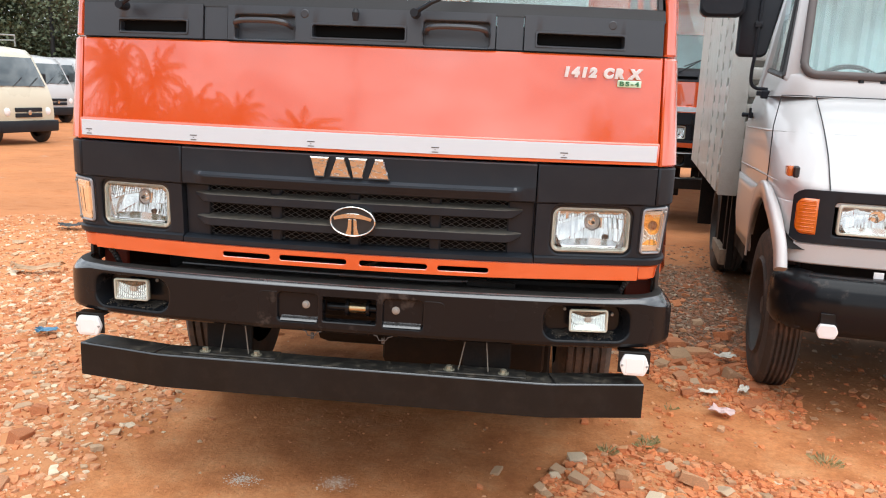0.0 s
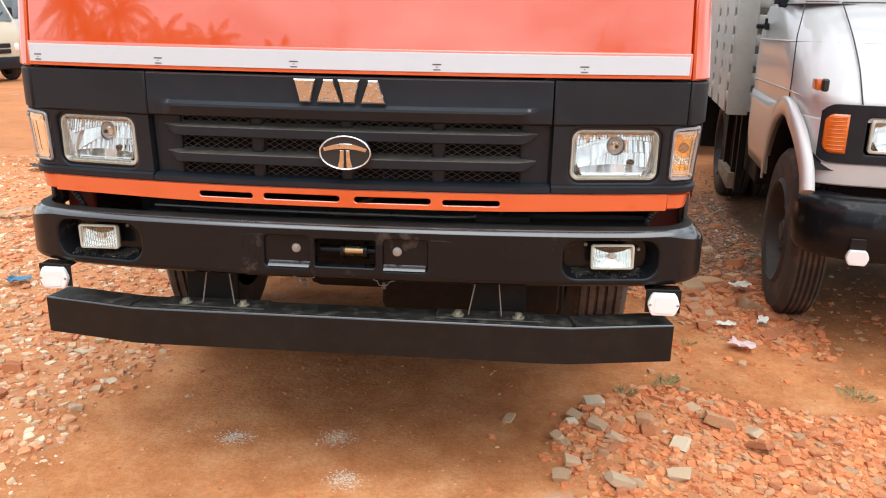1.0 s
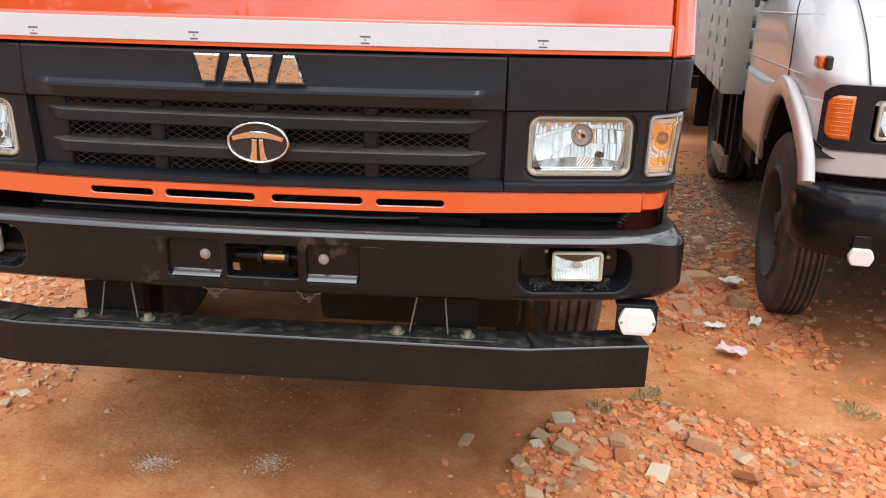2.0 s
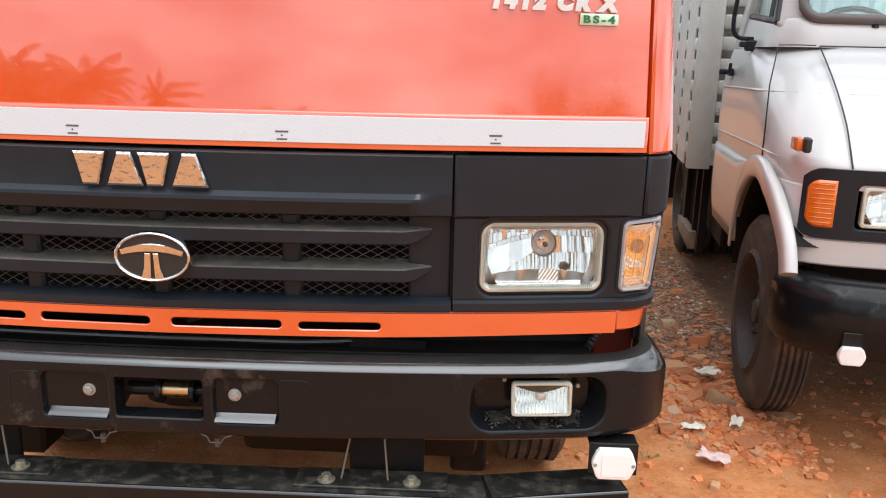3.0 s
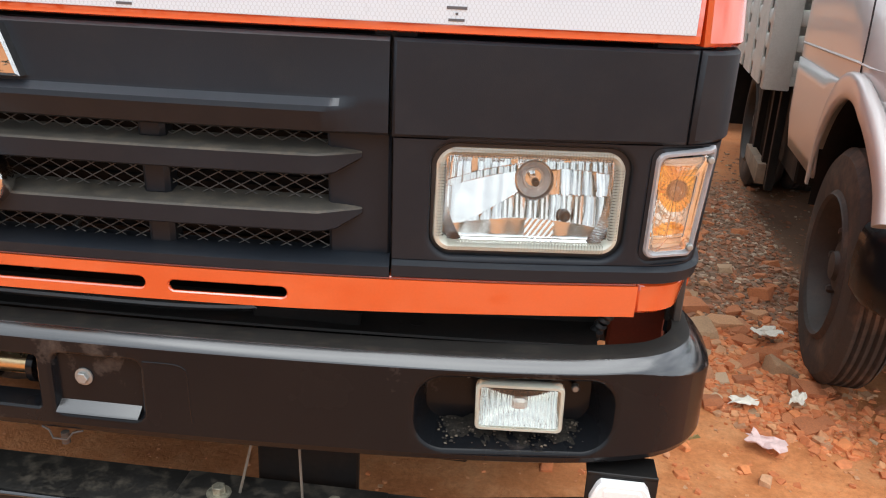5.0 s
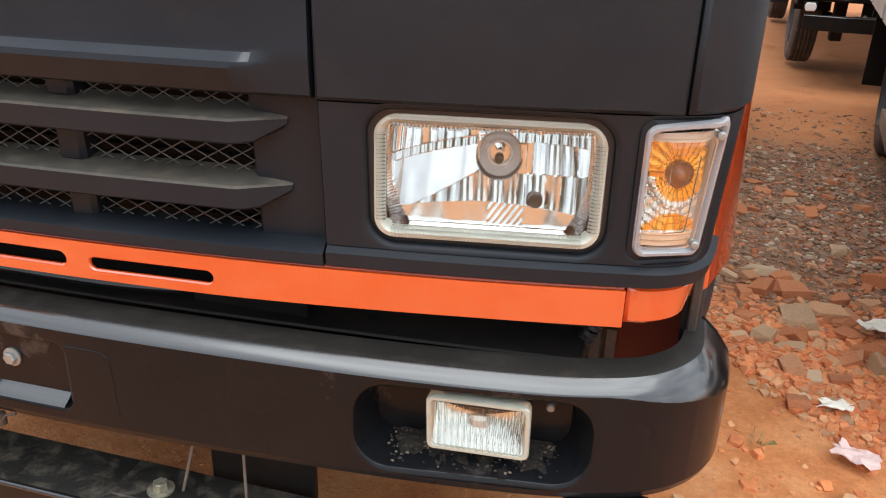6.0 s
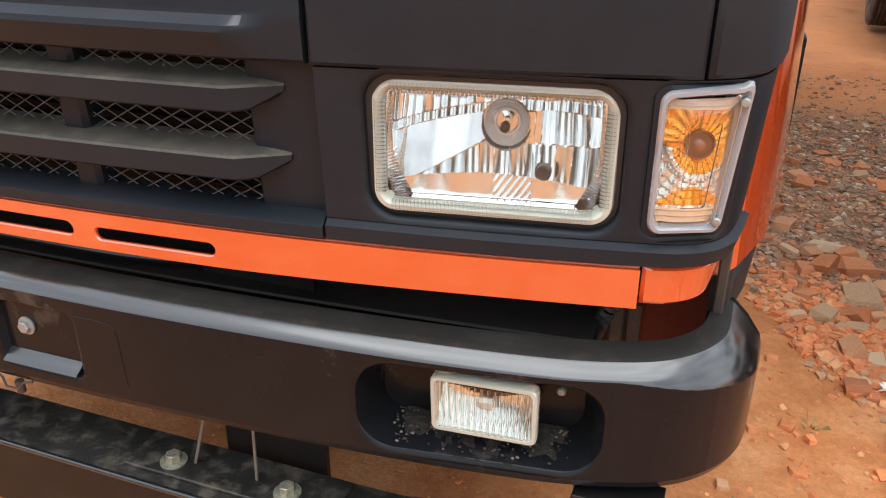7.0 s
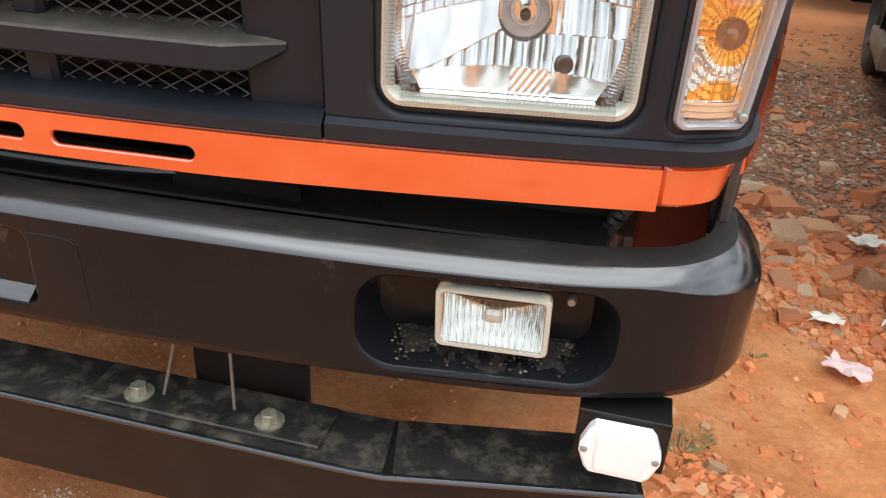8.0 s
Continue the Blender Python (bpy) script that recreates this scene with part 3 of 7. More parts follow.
def bumper_tip(s):
    """How far the top edge rolls over towards the bumper's end, 0 to 1."""
    t = min(1.0, max(0.0, (abs(s) - 1.0) / 0.16))
    return t * t * (3 - 2 * t)


def wheel(parent, x_out, y, z, R, width, side, holes=8):
    """A wheel whose outer face lies at x_out; side is -1 where that face looks towards -x."""
    w = width
    s = side
    ribs = 5
    prof = [(0.0, R * 0.60), (0.0 + 0.012, R * 0.64), (0.004, R * 0.80), (0.012, R * 0.93), (0.03, R * 0.985)]
    rib_w = (w - 0.06) / ribs
    for k in range(ribs):
        a = 0.03 + k * rib_w
        prof += [(a + 0.006, R), (a + rib_w - 0.008, R), (a + rib_w - 0.006, R - 0.013), (a + rib_w - 0.001, R - 0.013)]
    prof += [(w - 0.03, R * 0.985), (w - 0.012, R * 0.93), (w - 0.004, R * 0.8), (w, R * 0.6)]
    tyre = part("tyre", lathe([(x_out - s * h, r) for h, r in prof], 72, 'x', (0, y, z), False), RUBBER, parent, "dusty ribbed black rubber tyre", 30)
    rim_prof = [(0.006, R * 0.615), (-0.002, R * 0.60), (0.008, R * 0.575), (0.05, R * 0.55), (0.085, R * 0.52), (0.095, R * 0.44), (0.088, R * 0.375), (0.076, R * 0.36), (0.070, R * 0.30), (0.074, R * 0.225), (0.050, R * 0.21), (0.044, R * 0.13), (0.030, R * 0.115), (0.026, R * 0.03), (0.026, 0.002)]
    part("rim", lathe([(x_out - s * h, r) for h, r in rim_prof], 48, 'x', (0, y, z), False), RIM, tyre, "dusty grey steel rim", 30)
    for k in range(holes):
        a = 2 * math.pi * k / holes
        c = (x_out - s * 0.072, y + R * 0.305 * math.cos(a), z + R * 0.305 * math.sin(a))
        part("wheel_nut", lathe([(0, 0.015), (s * 0.020, 0.015), (s * 0.028, 0.010)], 6, 'x', c), RIM, tyre)
        # black disc paints the shade of a hand hole on the rim
        h = (x_out - s * 0.100, y + R * 0.47 * math.cos(a + 0.3), z + R * 0.47 * math.sin(a + 0.3))
        part("hand_hole_disc", lathe([(0, R * 0.045), (s * 0.003, R * 0.045), (s * 0.003, 0.001)], 16, 'x', h), GASKET, tyre, "black disc for a shaded rim opening")
    return tyre


RIM = material("wheel_steel", (0.050, 0.043, 0.038), 0.6, metal=0.2, vary=0.2, grain=100, blotch=10, dirt=(0.14, 0.095, 0.07), dirt_amount=0.4)


def faceted_bowl(w, h, facets=14, seed=17):
    """A mirror bowl of stepped facets: a ribbed band above, a broad lobe on one side, upright facets, a fine-ribbed foot."""
    rg = random.Random(seed)
    lean_of = [(rg.uniform(-0.16, 0.16), rg.choice((0.10, 0.16, 0.20, 0.26, 0.32, 0.40))) for _ in range(facets * 3)]
    nx_, nz_ = 224, 126
    rows = []
    bm = bmesh.new()
    for j in range(nz_ + 1):
        row = []
        for i in range(nx_ + 1):
            a, b = 2 * i / nx_ - 1, 2 * j / nz_ - 1
            x, z = a * w / 2, b * h / 2
            ring = math.hypot((a - 0.09) * 1.6, (b - 0.35) * 0.85)
            brow = 0.56 + 0.16 * a - 0.22 * (a - 0.1) ** 2
            if abs(a) > 0.95 - 0.17 * min(0.0, b) ** 2:
                # ribbed end walls
                d = 0.010 + (1 - abs(a)) * w * 0.55 - 0.10 * z + 0.0006 * ((j // 2) % 2)
            elif b > brow:
                # brow of small upright ribs, split by a ledge
                k = (i // 9) % facets
                tz = 0.04 + 0.8 * lean_of[k][1] if b > brow + 0.16 else 0.26
                d = 0.034 + tz * (z - h * 0.38) + 0.0012 * math.sin(math.pi * (i % 9) / 8) + lean_of[k][0] * ((i % 9) - 4) * 0.0007
            elif b < -0.72 + 0.22 * (1 - a * a):
                # fine-ribbed foot
                d = 0.021 + (0.105 + 0.022 * math.sin(9 * a + 1) + 0.014 * math.sin(23 * a)) * (z + h * 0.42) + (0.0008 * abs(math.sin(0.41 * i - 0.26 * j)) if 0.0 < a < 0.36 else 0.0)
            elif a < 0.10 and b > -0.69 + 1.05 * max(0.0, a + 0.82):
                # broad smooth lobe
                d = 0.025 + 0.30 * z + 0.8 * z * z + 0.04 * x + 0.6 * (x + w * 0.22) ** 2 / w + 0.0003 * math.cos(2 * math.pi * (a + 1) * 3.5)
            else:
                # upright facets
                k = int((a + 1) / 2 * facets)
                xc = ((k + 0.5) / facets * 2 - 1) * w / 2
                gx, gz = lean_of[(k * 3 + (1 if b > 0.05 else 2)) % len(lean_of)]
                if a > 0.36:
                    gz = 0.08 + 0.75 * gz
                elif a < 0.10:
                    gz = 0.09 + 0.36 * gz
                d = 0.026 + gz * z + (gx + 0.12 * a) * (x - xc) + 30 * (x - xc) ** 2
            if ring < 0.37:
                d = max(d, 0.041)
            edge = max(abs(a), abs(b))
            d = 0.008 + max(0.0, d - 0.008) * (1 - edge ** 60)
            row.append(bm.verts.new((x, d, z)))
        rows.append(row)
    for j in range(nz_):
        for i in range(nx_):
            bm.faces.new((rows[j][i], rows[j][i + 1], rows[j + 1][i + 1], rows[j + 1][i]))
    return bm


def headlight(parent, u, z, sg):
    x, y, nx, ny = CAB.at(u)
    m = Matrix.Translation((x - nx * 0.018, y - ny * 0.018 + 0.0077, z)) @ Matrix.Rotation(math.atan2(nx, -ny), 4, 'Z')
    W, H = 0.249, 0.143
    rings = [[(px, yy, pz) for px, pz in rrect(W - 2 * i, H - 2 * i, max(0.024 - i, 0.006), 8)] for i, yy in ((0, 0.012), (0.0, 0.002), (0.002, -0.002), (0.0075, -0.004), (0.010, -0.002), (0.0125, 0.003), (0.0145, 0.014))]
    bm = loft(rings, True, False)
    lamp = part("headlight", bm, LENS_RIM, parent, "clear rectangular headlight with a ribbed glass rim", 40, m)
    ribs = []
    for k in range(52):
        px = -W / 2 + 0.022 + (W - 0.044) * k / 51
        for pz in (-H / 2 + 0.0092, H / 2 - 0.0092):
            ribs.append(box(px - 0.0012, px + 0.0012, -0.0054, 0.004, pz - 0.0050, pz + 0.0050, 0))
    for k in range(24):
        pz = -H / 2 + 0.024 + (H - 0.048) * k / 23
        for px in (-W / 2 + 0.0095, W / 2 - 0.0095):
            ribs.append(box(px - 0.0050, px + 0.0050, -0.0054, 0.004, pz - 0.0012, pz + 0.0012, 0))
    part("rim_rib", merge(*ribs), LENS, lamp, "moulded ribs round the lens edge", 0)
    rw, rh = W - 0.029, H - 0.029
    part("reflector", faceted_bowl(rw, rh), REFLECTOR, lamp, "faceted silver reflector bowl", 16)
    bx, bz = 0.010, 0.020
    part("bulb_ring", lathe([(0.046, 0.0235), (0.034, 0.0235), (0.0325, 0.0220), (0.036, 0.0200), (0.040, 0.0150), (0.037, 0.0140), (0.037, 0.0120), (0.043, 0.0100), (0.046, 0.002)], 36, 'y', (bx, 0, bz)), SOCKET, lamp, "silver bulb socket ring", 25)
    part("bulb", lathe([(0.045, 0.0045), (0.030, 0.0048), (0.024, 0.0048)], 20, 'y', (bx, 0, bz), False), LENS, lamp, "clear bulb glass")
    part("bulb_tip", lathe([(0.025, 0.0050), (0.019, 0.0052), (0.016, 0.0040), (0.015, 0.001)], 20, 'y', (bx, 0, bz)), GASKET, lamp, "dark painted bulb tip")
    part("adjuster_cap", lathe([(0.026, 0.0078), (0.013, 0.0078), (0.011, 0.006), (0.013, 0.001)], 20, 'y', (0.052, 0, -0.022)), GASKET, lamp, "small dark adjuster cap")
    # thin domed lens
    rings = []
    for i, yy in ((0.0, 0.0), (0.02, -0.003), (0.04, -0.005)):
        rings.append([(px, yy - 0.001, pz) for px, pz in rrect(rw - 2 * i, rh - 2 * i, max(0.02 - i * 0.3, 0.004), 8)])
    lens = part("lens", loft(rings, True, True), LENS, lamp, "clear domed lens", 60)
    lens.visible_shadow = False
    return lamp


def indicator(parent, sg):
    """Amber and clear corner lamp with a slanting outer edge, drawn up to a tip."""
    W, H = 0.090, 0.147

    def at(a, b, o):
        """a across from the inner edge, b up from the lower edge."""
        u, v = a / W, b / H
        z = 0.9695 + 0.147 * v + 0.015 * (max(0.0, u - 0.72) / 0.28) ** 1.6 * max(0.0, v - 0.6) / 0.4
        outer = 0.990 + 0.012 * v
        s = 0.909 + (outer - 0.909) * u
        return CAB.place(sg * s, o + lean(z), z)

    def ring(inset, o, r=0.013):
        return [at(a, b, o) for a, b in rrect(W - 2 * inset, H - 2 * inset, max(r - inset * 0.4, 0.004), 6, W / 2, H / 2)]

    body = part("indicator", loft([ring(0.0, -0.03), ring(0.0, -0.001), ring(0.002, 0.002), ring(0.0050, 0.002), ring(0.0065, -0.001), ring(0.0085, -0.010)], True, False), GREY_RIM, parent, "amber and clear corner indicator with a silver rim", 40)
    hole = [CAB.place(sg * (0.955 + a), -0.005 + lean(1.04 + b), 1.0423 + b) for a, b in rrect(0.102, 0.157, 0.014, 6)]
    part("lamp_bezel", loft([ring(0.0005, -0.004), hole], True, False), BLACK_PLASTIC, body, "black bezel")
    part("lamp_housing", loft([ring(-0.002, -0.044), ring(-0.002, -0.048)], True, True), GASKET, body, "dark housing")
    # wedges round the bulb and stepped rings below it, amber above and below a silver middle
    bm = bmesh.new()
    ni, nj, ba, bb = 40, 60, 0.050, 0.090
    rows = []
    for j in range(nj + 1):
        row = []
        for i in range(ni + 1):
            a, b = 0.008 + (W - 0.014) * i / ni, 0.010 + (H - 0.020) * j / nj
            r, an = math.hypot(a - ba, b - bb), math.atan2(b - bb, a - ba)
            if b > 0.126 or b < 0.026:
                d = 0.012 + 0.0012 * (j % 3)
            elif r < 0.036 or b > bb:
                d = 0.016 + 0.26 * (b - 0.06) - 0.10 * r + 0.0016 * abs(math.sin(12 * an))
            else:
                d = 0.014 + 0.16 * (b - 0.026) - 0.0018 * ((r / 0.008) % 1.0) + 0.0022 * abs(math.sin(9 * an))
            row.append(bm.verts.new(at(a, b, -d * (1 - 0.5 * a / W))))
        rows.append(row)
    for j in range(nj):
        for i in range(ni):
            f = bm.faces.new((rows[j][i], rows[j][i + 1], rows[j + 1][i + 1], rows[j + 1][i]))
            a, b = 0.010 + (W - 0.020) * (i + 0.5) / ni, 0.010 + (H - 0.020) * (j + 0.5) / nj
            r = math.hypot(a - ba, b - bb)
            f.material_index = 2 if (b > 0.126 or b < 0.024) else (1 if (r < 0.030 or b > bb - 0.004 or (b < 0.046 - 12 * (a - 0.048) ** 2 and b > 0.026)) else 0)
    refl = part("lamp_reflector", bm, LAMP_SILVER, body, "faceted silver and amber reflector", 8)
    refl.data.materials.append(AMBER_METAL)
    refl.data.materials.append(PEACH)
    c = at(ba, bb, -0.012)
    x, y, nx, ny = CAB.at(sg * 0.953)
    rot = Matrix.Translation((c[0], c[1], c[2])) @ Matrix.Rotation(math.atan2(nx, -ny), 4, 'Z')
    part("indicator_bulb", lathe([(0.016, 0.0150), (0.001, 0.0150), (-0.001, 0.0135), (0.001, 0.0120), (0.0, 0.0105), (-0.003, 0.007), (-0.0042, 0.003), (-0.0044, 0.0005)], 28, 'y'), BULB_AMBER, body, "round dark amber bulb", 30, rot)
    lens = part("lens", loft([ring(0.0085, -0.002), ring(0.013, 0.0005), ring(0.03, 0.0015), ring(0.03, -0.0005), ring(0.013, -0.0015), ring(0.0085, -0.004)], True, True), LENS, body, "clear outer lens", 60)
    lens.visible_shadow = False
    for a, b in ((0.078, 0.131), (0.079, 0.013)):
        c = at(a, b, 0.003)
        part("screw", lathe([(0.006, 0.0046), (0, 0.0046), (-0.0012, 0.0034), (-0.0015, 0.001)], 14, 'y', c), STEEL, body, "plated screw")


def fog_lamp(parent, sg):
    x, y, nx, ny = BUMP.at(sg * 0.7605)
    m = Matrix.Translation((x - nx * 0.012, y - ny * 0.012, 0.7555)) @ Matrix.Rotation(math.atan2(nx, -ny) * 0.4, 4, 'Z') @ Matrix.Rotation(radians(-1.2), 4, 'Y')
    W, H = 0.122, 0.073
    rings = [[(a, yy, b) for a, b in rrect(W - 2 * i, H - 2 * i, max(0.008 - i * 0.4, 0.002), 4)] for i, yy in ((0.004, 0.024), (0.0, 0.016), (0.0, 0.002), (0.0015, 0.0), (0.0050, 0.0), (0.0062, 0.003), (0.008, 0.014))]
    lamp = part("fog_light", loft(rings, True, False), CREAM_RIM, parent, "rectangular fog light with a pale glass rim", 40, m)
    w, h = W - 0.0125, H - 0.0125
    bm = bmesh.new()
    g = []
    for j in range(9):
        g.append([bm.verts.new(((2 * i / 20 - 1) * w / 2, 0.003 + 0.022 * j / 8 + 0.0056 * (1 - (2 * i / 20 - 1) ** 2) * (1 - 0.8 * (2 * j / 8 - 1) ** 2), (2 * j / 8 - 1) * h / 2)) for i in range(21)])
    for j in range(8):
        for i in range(20):
            bm.faces.new((g[j][i], g[j][i + 1], g[j + 1][i + 1], g[j + 1][i]))
    part("reflector", bm, REFLECTOR, lamp, "silver reflector", 60)
    part("bulb_cap", box(-0.011, 0.011, 0.008, 0.018, -0.006, 0.010, 0.004), SOCKET, lamp, "bulb shield")
    part("lamp_back", loft([[(a, yy, b) for a, b in rrect(W - 2 * i, H - 2 * i, 0.008, 4)] for i, yy in ((0.005, 0.022), (0.010, 0.040), (0.020, 0.046))]), GASKET, lamp, "black lamp housing")
    for a, b in ((-0.072, 0.026), (0.080, 0.012)):
        part("screw", lathe([(0.052, 0.0055), (0.044, 0.0055), (0.042, 0.004), (0.042, 0.001)], 12, "y", (a * sg, 0, b)), STEEL, lamp, "plated fixing screw")
    bm = bmesh.new()
    n = 60
    top, bot = [], []
    for i in range(n + 1):
        a = -w / 2 + w * i / n
        yy = 0.003 - 0.0024 * abs(math.sin(math.pi * i / 4)) - 0.002 * (1 - (2 * i / n - 1) ** 2)
        top.append(bm.verts.new((a, yy, h / 2))), bot.append(bm.verts.new((a, yy, -h / 2)))
    for i in range(n):
        bm.faces.new((bot[i], bot[i + 1], top[i + 1], top[i]))
    lens = part("lens", bm, FLUTED, lamp, "upright fluted glass", 0)
    so = lens.modifiers.new("thickness", 'SOLIDIFY')
    so.thickness, so.offset = 0.0015, -1
    lens.visible_shadow = False
    part("mount", box(-0.012, 0.012, 0.020, 0.05, -H / 2 - 0.008, -H / 2 + 0.004, 0.002), GASKET, lamp, "black mounting foot")
    return lamp


def lettering(text, size, depth, mat, parent, name, x0, x1, z, y, shear=0.0, bold=0.0, label="", rotz=0.0):
    cu = bpy.data.curves.new("lettering", 'FONT')
    cu.space_character, cu.space_word = 1.38, 0.8
    cu.body, cu.size, cu.extrude, cu.shear, cu.offset, cu.bevel_depth = text, size, depth, shear, bold, depth * 0.25
    tmp = new("lettering", cu)
    dg = bpy.context.evaluated_depsgraph_get()
    me = bpy.data.meshes.new_from_object(tmp.evaluated_get(dg))
    bpy.data.objects.remove(tmp)
    bpy.data.curves.remove(cu)
    xs = [v.co.x for v in me.vertices]
    k = (x1 - x0) / (max(xs) - min(xs))
    lo = min(xs)
    for v in me.vertices:
        v.co = Vector(((v.co.x - lo) * k, -v.co.z, v.co.y))
    # each character becomes a part of its own
    whole = bmesh.new()
    whole.from_mesh(me)
    bpy.data.meshes.remove(me)
    whole.faces.ensure_lookup_table()
    whole.faces.index_update()
    left = set(whole.faces)
    while left:
        island, edge = set(), [min(left, key=lambda f: f.index)]
        while edge:
            f = edge.pop()
            if f in island:
                continue
            island.add(f)
            edge += [g for v in f.verts for g in v.link_faces if g not in island]
        left -= island
        one, made = bmesh.new(), {}
        for f in sorted(island, key=lambda f: f.index):
            for v in f.verts:
                if v not in made:
                    made[v] = one.verts.new(v.co)
            one.faces.new([made[v] for v in f.verts])
        part(name, one, mat, parent, label, 40, Matrix.Translation((x0, y, z)) @ Matrix.Rotation(rotz, 4, 'Z'))
    whole.free()


def diamond_mesh(s0, s1, z0, z1, cell=0.029, rise=0.016, out=-0.034):
    bms = []
    h = z1 - z0
    run = h / rise * cell
    n = int((s1 - s0 + run) / cell) + 1
    for k in range(n):
        for sg in (1, -1):
            a = s0 - run + k * cell if sg > 0 else s0 + k * cell
            pa, pb = (a, z0), (a + sg * run if sg > 0 else a - run, z1)
            (xa, za), (xb, zb) = pa, pb
            lo, hi = min(xa, xb), max(xa, xb)
            ca, cb = max(lo, s0), min(hi, s1)
            if cb - ca < 0.003:
                continue
            f = lambda x: za + (zb - za) * (x - xa) / (xb - xa)
            pts = [CAB.place(x, out + 0.0012 * sg, f(x)) for x in (ca, (ca + cb) / 2, cb)]
            bms.append(tube(pts, 0.0008, 4, False))
    return merge(*bms)


def dust_or_highlight(ob, dust=None, up=0.6):
    """Second material on upward faces: settled dust, and the grille band's painted highlight."""
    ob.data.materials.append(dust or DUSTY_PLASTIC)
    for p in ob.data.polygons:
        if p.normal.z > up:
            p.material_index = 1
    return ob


def holed_tray(x0, x1):
    """A level sheet behind the bumper with a turned-up rear edge and round drain holes."""
    prof = [(0.010, 0.8285), (0.012, 0.8300), (0.085, 0.8300), (0.090, 0.834), (0.090, 0.846), (0.088, 0.846), (0.087, 0.8335), (0.084, 0.8315), (0.012, 0.8315)]
    n = 24
    xs_ = [x0 + (x1 - x0) * i / n for i in range(n + 1)]
    rings = [[(x, y + 0.055 * abs(x) ** 2, z) for y, z in prof] for x in xs_]
    holes = [lathe([(0.8317, 0.009), (0.8322, 0.009), (0.8322, 0.001)], 14, 'z', (x, 0.05 + 0.055 * x * x, 0)) for x in (0.40, 0.47, 0.60, -0.3, 0.1)]
    return merge(loft(rings), *holes)


def orange_truck(m):
    T = thing("orange_truck", m, "new orange truck with black grille and bumper on red soil", "truck", kind="")
    # orange skin
    hood = part("hood", panel(CAB, -0.941, 0.941, 1.250, 1.575, 0.0, 0.02, 0.005), ORANGE, T, "glossy orange front flap")
    part("hood_lip", swept(CAB, -0.939, 0.939, [(-0.002, 1.250), (0.0035, 1.252), (0.0035, 1.3135), (0.001, 1.318), (-0.006, 1.3195), (-0.008, 1.250)], 0.03), ORANGE, hood, "raised lower edge of the flap")
    for sg in (-1, 1):
        a, b = (0.949, 1.122) if sg > 0 else (-1.122, -0.949)
        part("corner_panel", panel(CAB, a, b, 1.248, 1.575, 0.002, 0.02, 0.005, 0.012), ORANGE, T, "orange cab corner")
        part("pillar", panel(CAB, a, b, 1.580, 2.57, 0.0, 0.03, 0.006, 0.012), ORANGE, T, "orange windscreen pillar")
        part("corner_strip", panel(CAB, 0.9105 if sg > 0 else -1.105, 1.105 if sg > 0 else -0.9105, 0.884, 0.930, -0.004, 0.02, 0.004, 0.012), ORANGE, T, "orange lower corner strip")
        c, d = (0.03, 1.60) if sg > 0 else (-1.60, -0.03)
        SIDE = DOOR_SIDE[sg]
        door = part("door", panel(SIDE, 0.0, 1.60, 0.875, 1.66, 0.0, 0.03, 0.010, 0.1), ORANGE, T, "orange cab door")
        part("sill_strip", panel(SIDE, 0.02, 1.55, 0.80, 0.868, -0.012, 0.03, 0.006, 0.1, False), BLACK_PLASTIC, T, "black door sill")
        part("door_frame", panel(SIDE, 0.0, 0.07, 1.66, 2.5, 0.0, 0.03, 0.006), ORANGE, door)
        part("door_frame", panel(SIDE, 1.53, 1.60, 1.66, 2.5, 0.0, 0.03, 0.006), ORANGE, door)
        w = part("door_glass", panel(SIDE, 0.075, 1.525, 1.67, 2.5, -0.012, 0.016, 0.001, 0.1), SCREEN_GLASS, door, "tinted door glass")
        w.visible_shadow = False
        part("inner_panel", box(min(sg * 0.895, sg * 0.985), max(sg * 0.895, sg * 0.985), 0.24, 0.26, 0.66, 0.93, 0.004), SHADED_ORANGE, T, "orange inner wing panel with its shade put into the colour")
        part("door_step", box(min(sg * 0.93, sg * 1.0), max(sg * 0.93, sg * 1.0), 0.28, 0.9, 0.60, 0.88, 0.01), DARK, T, "black step well")
    part("roof", box(-1.0, 1.0, 0.2, 1.75, 2.55, 2.63, 0.03, 3), ORANGE, T, "orange cab roof")
    part("back_wall", box(-1.0, 1.0, 1.72, 1.76, 0.9, 2.57, 0.01), ORANGE, T, "orange cab back wall")
    part("cab_floor", box(-0.96, 0.96, 0.12, 1.72, 1.12, 1.15, 0.004), DARK, T)
    part("dashboard", box(-0.93, 0.93, 0.14, 0.42, 1.16, 1.66, 0.03, 2), BLACK_PLASTIC, T, "dark dashboard")
    for x in (-0.5, 0.5):
        part("cab_seat", merge(box(x - 0.27, x + 0.27, 0.85, 1.35, 1.15, 1.55, 0.05, 2), box(x - 0.27, x + 0.27, 1.28, 1.42, 1.5, 2.15, 0.05, 2)), GREEN_SHEET, T, "teal covered seat")
    # tape with printed marks
    tape = part("reflective_tape", panel(CAB, -0.932, 0.932, 1.2615, 1.3110, 0.0068, -0.0054, 0.0006, 0.03, False), TAPE, T, "white honeycomb reflective tape")
    for s in (-0.903, -0.520, -0.134, 0.252, 0.644):
        bars = []
        for z, w, h in ((1.2810, 0.024, 0.0034), (1.2742, 0.003, 0.0028), (1.2672, 0.019, 0.0030)):
            bars.append(panel(CAB, s - w / 2, s + w / 2, z - h / 2, z + h / 2, 0.0076, -0.006, 0.0002, 0.03, False))
        part("tape_mark", merge(*bars), TAPE_DARK, tape, "small dark printed bars")
    # model lettering
    x, y, nx, ny = CAB.at(0.75)
    tilt = math.atan2(nx, -ny)
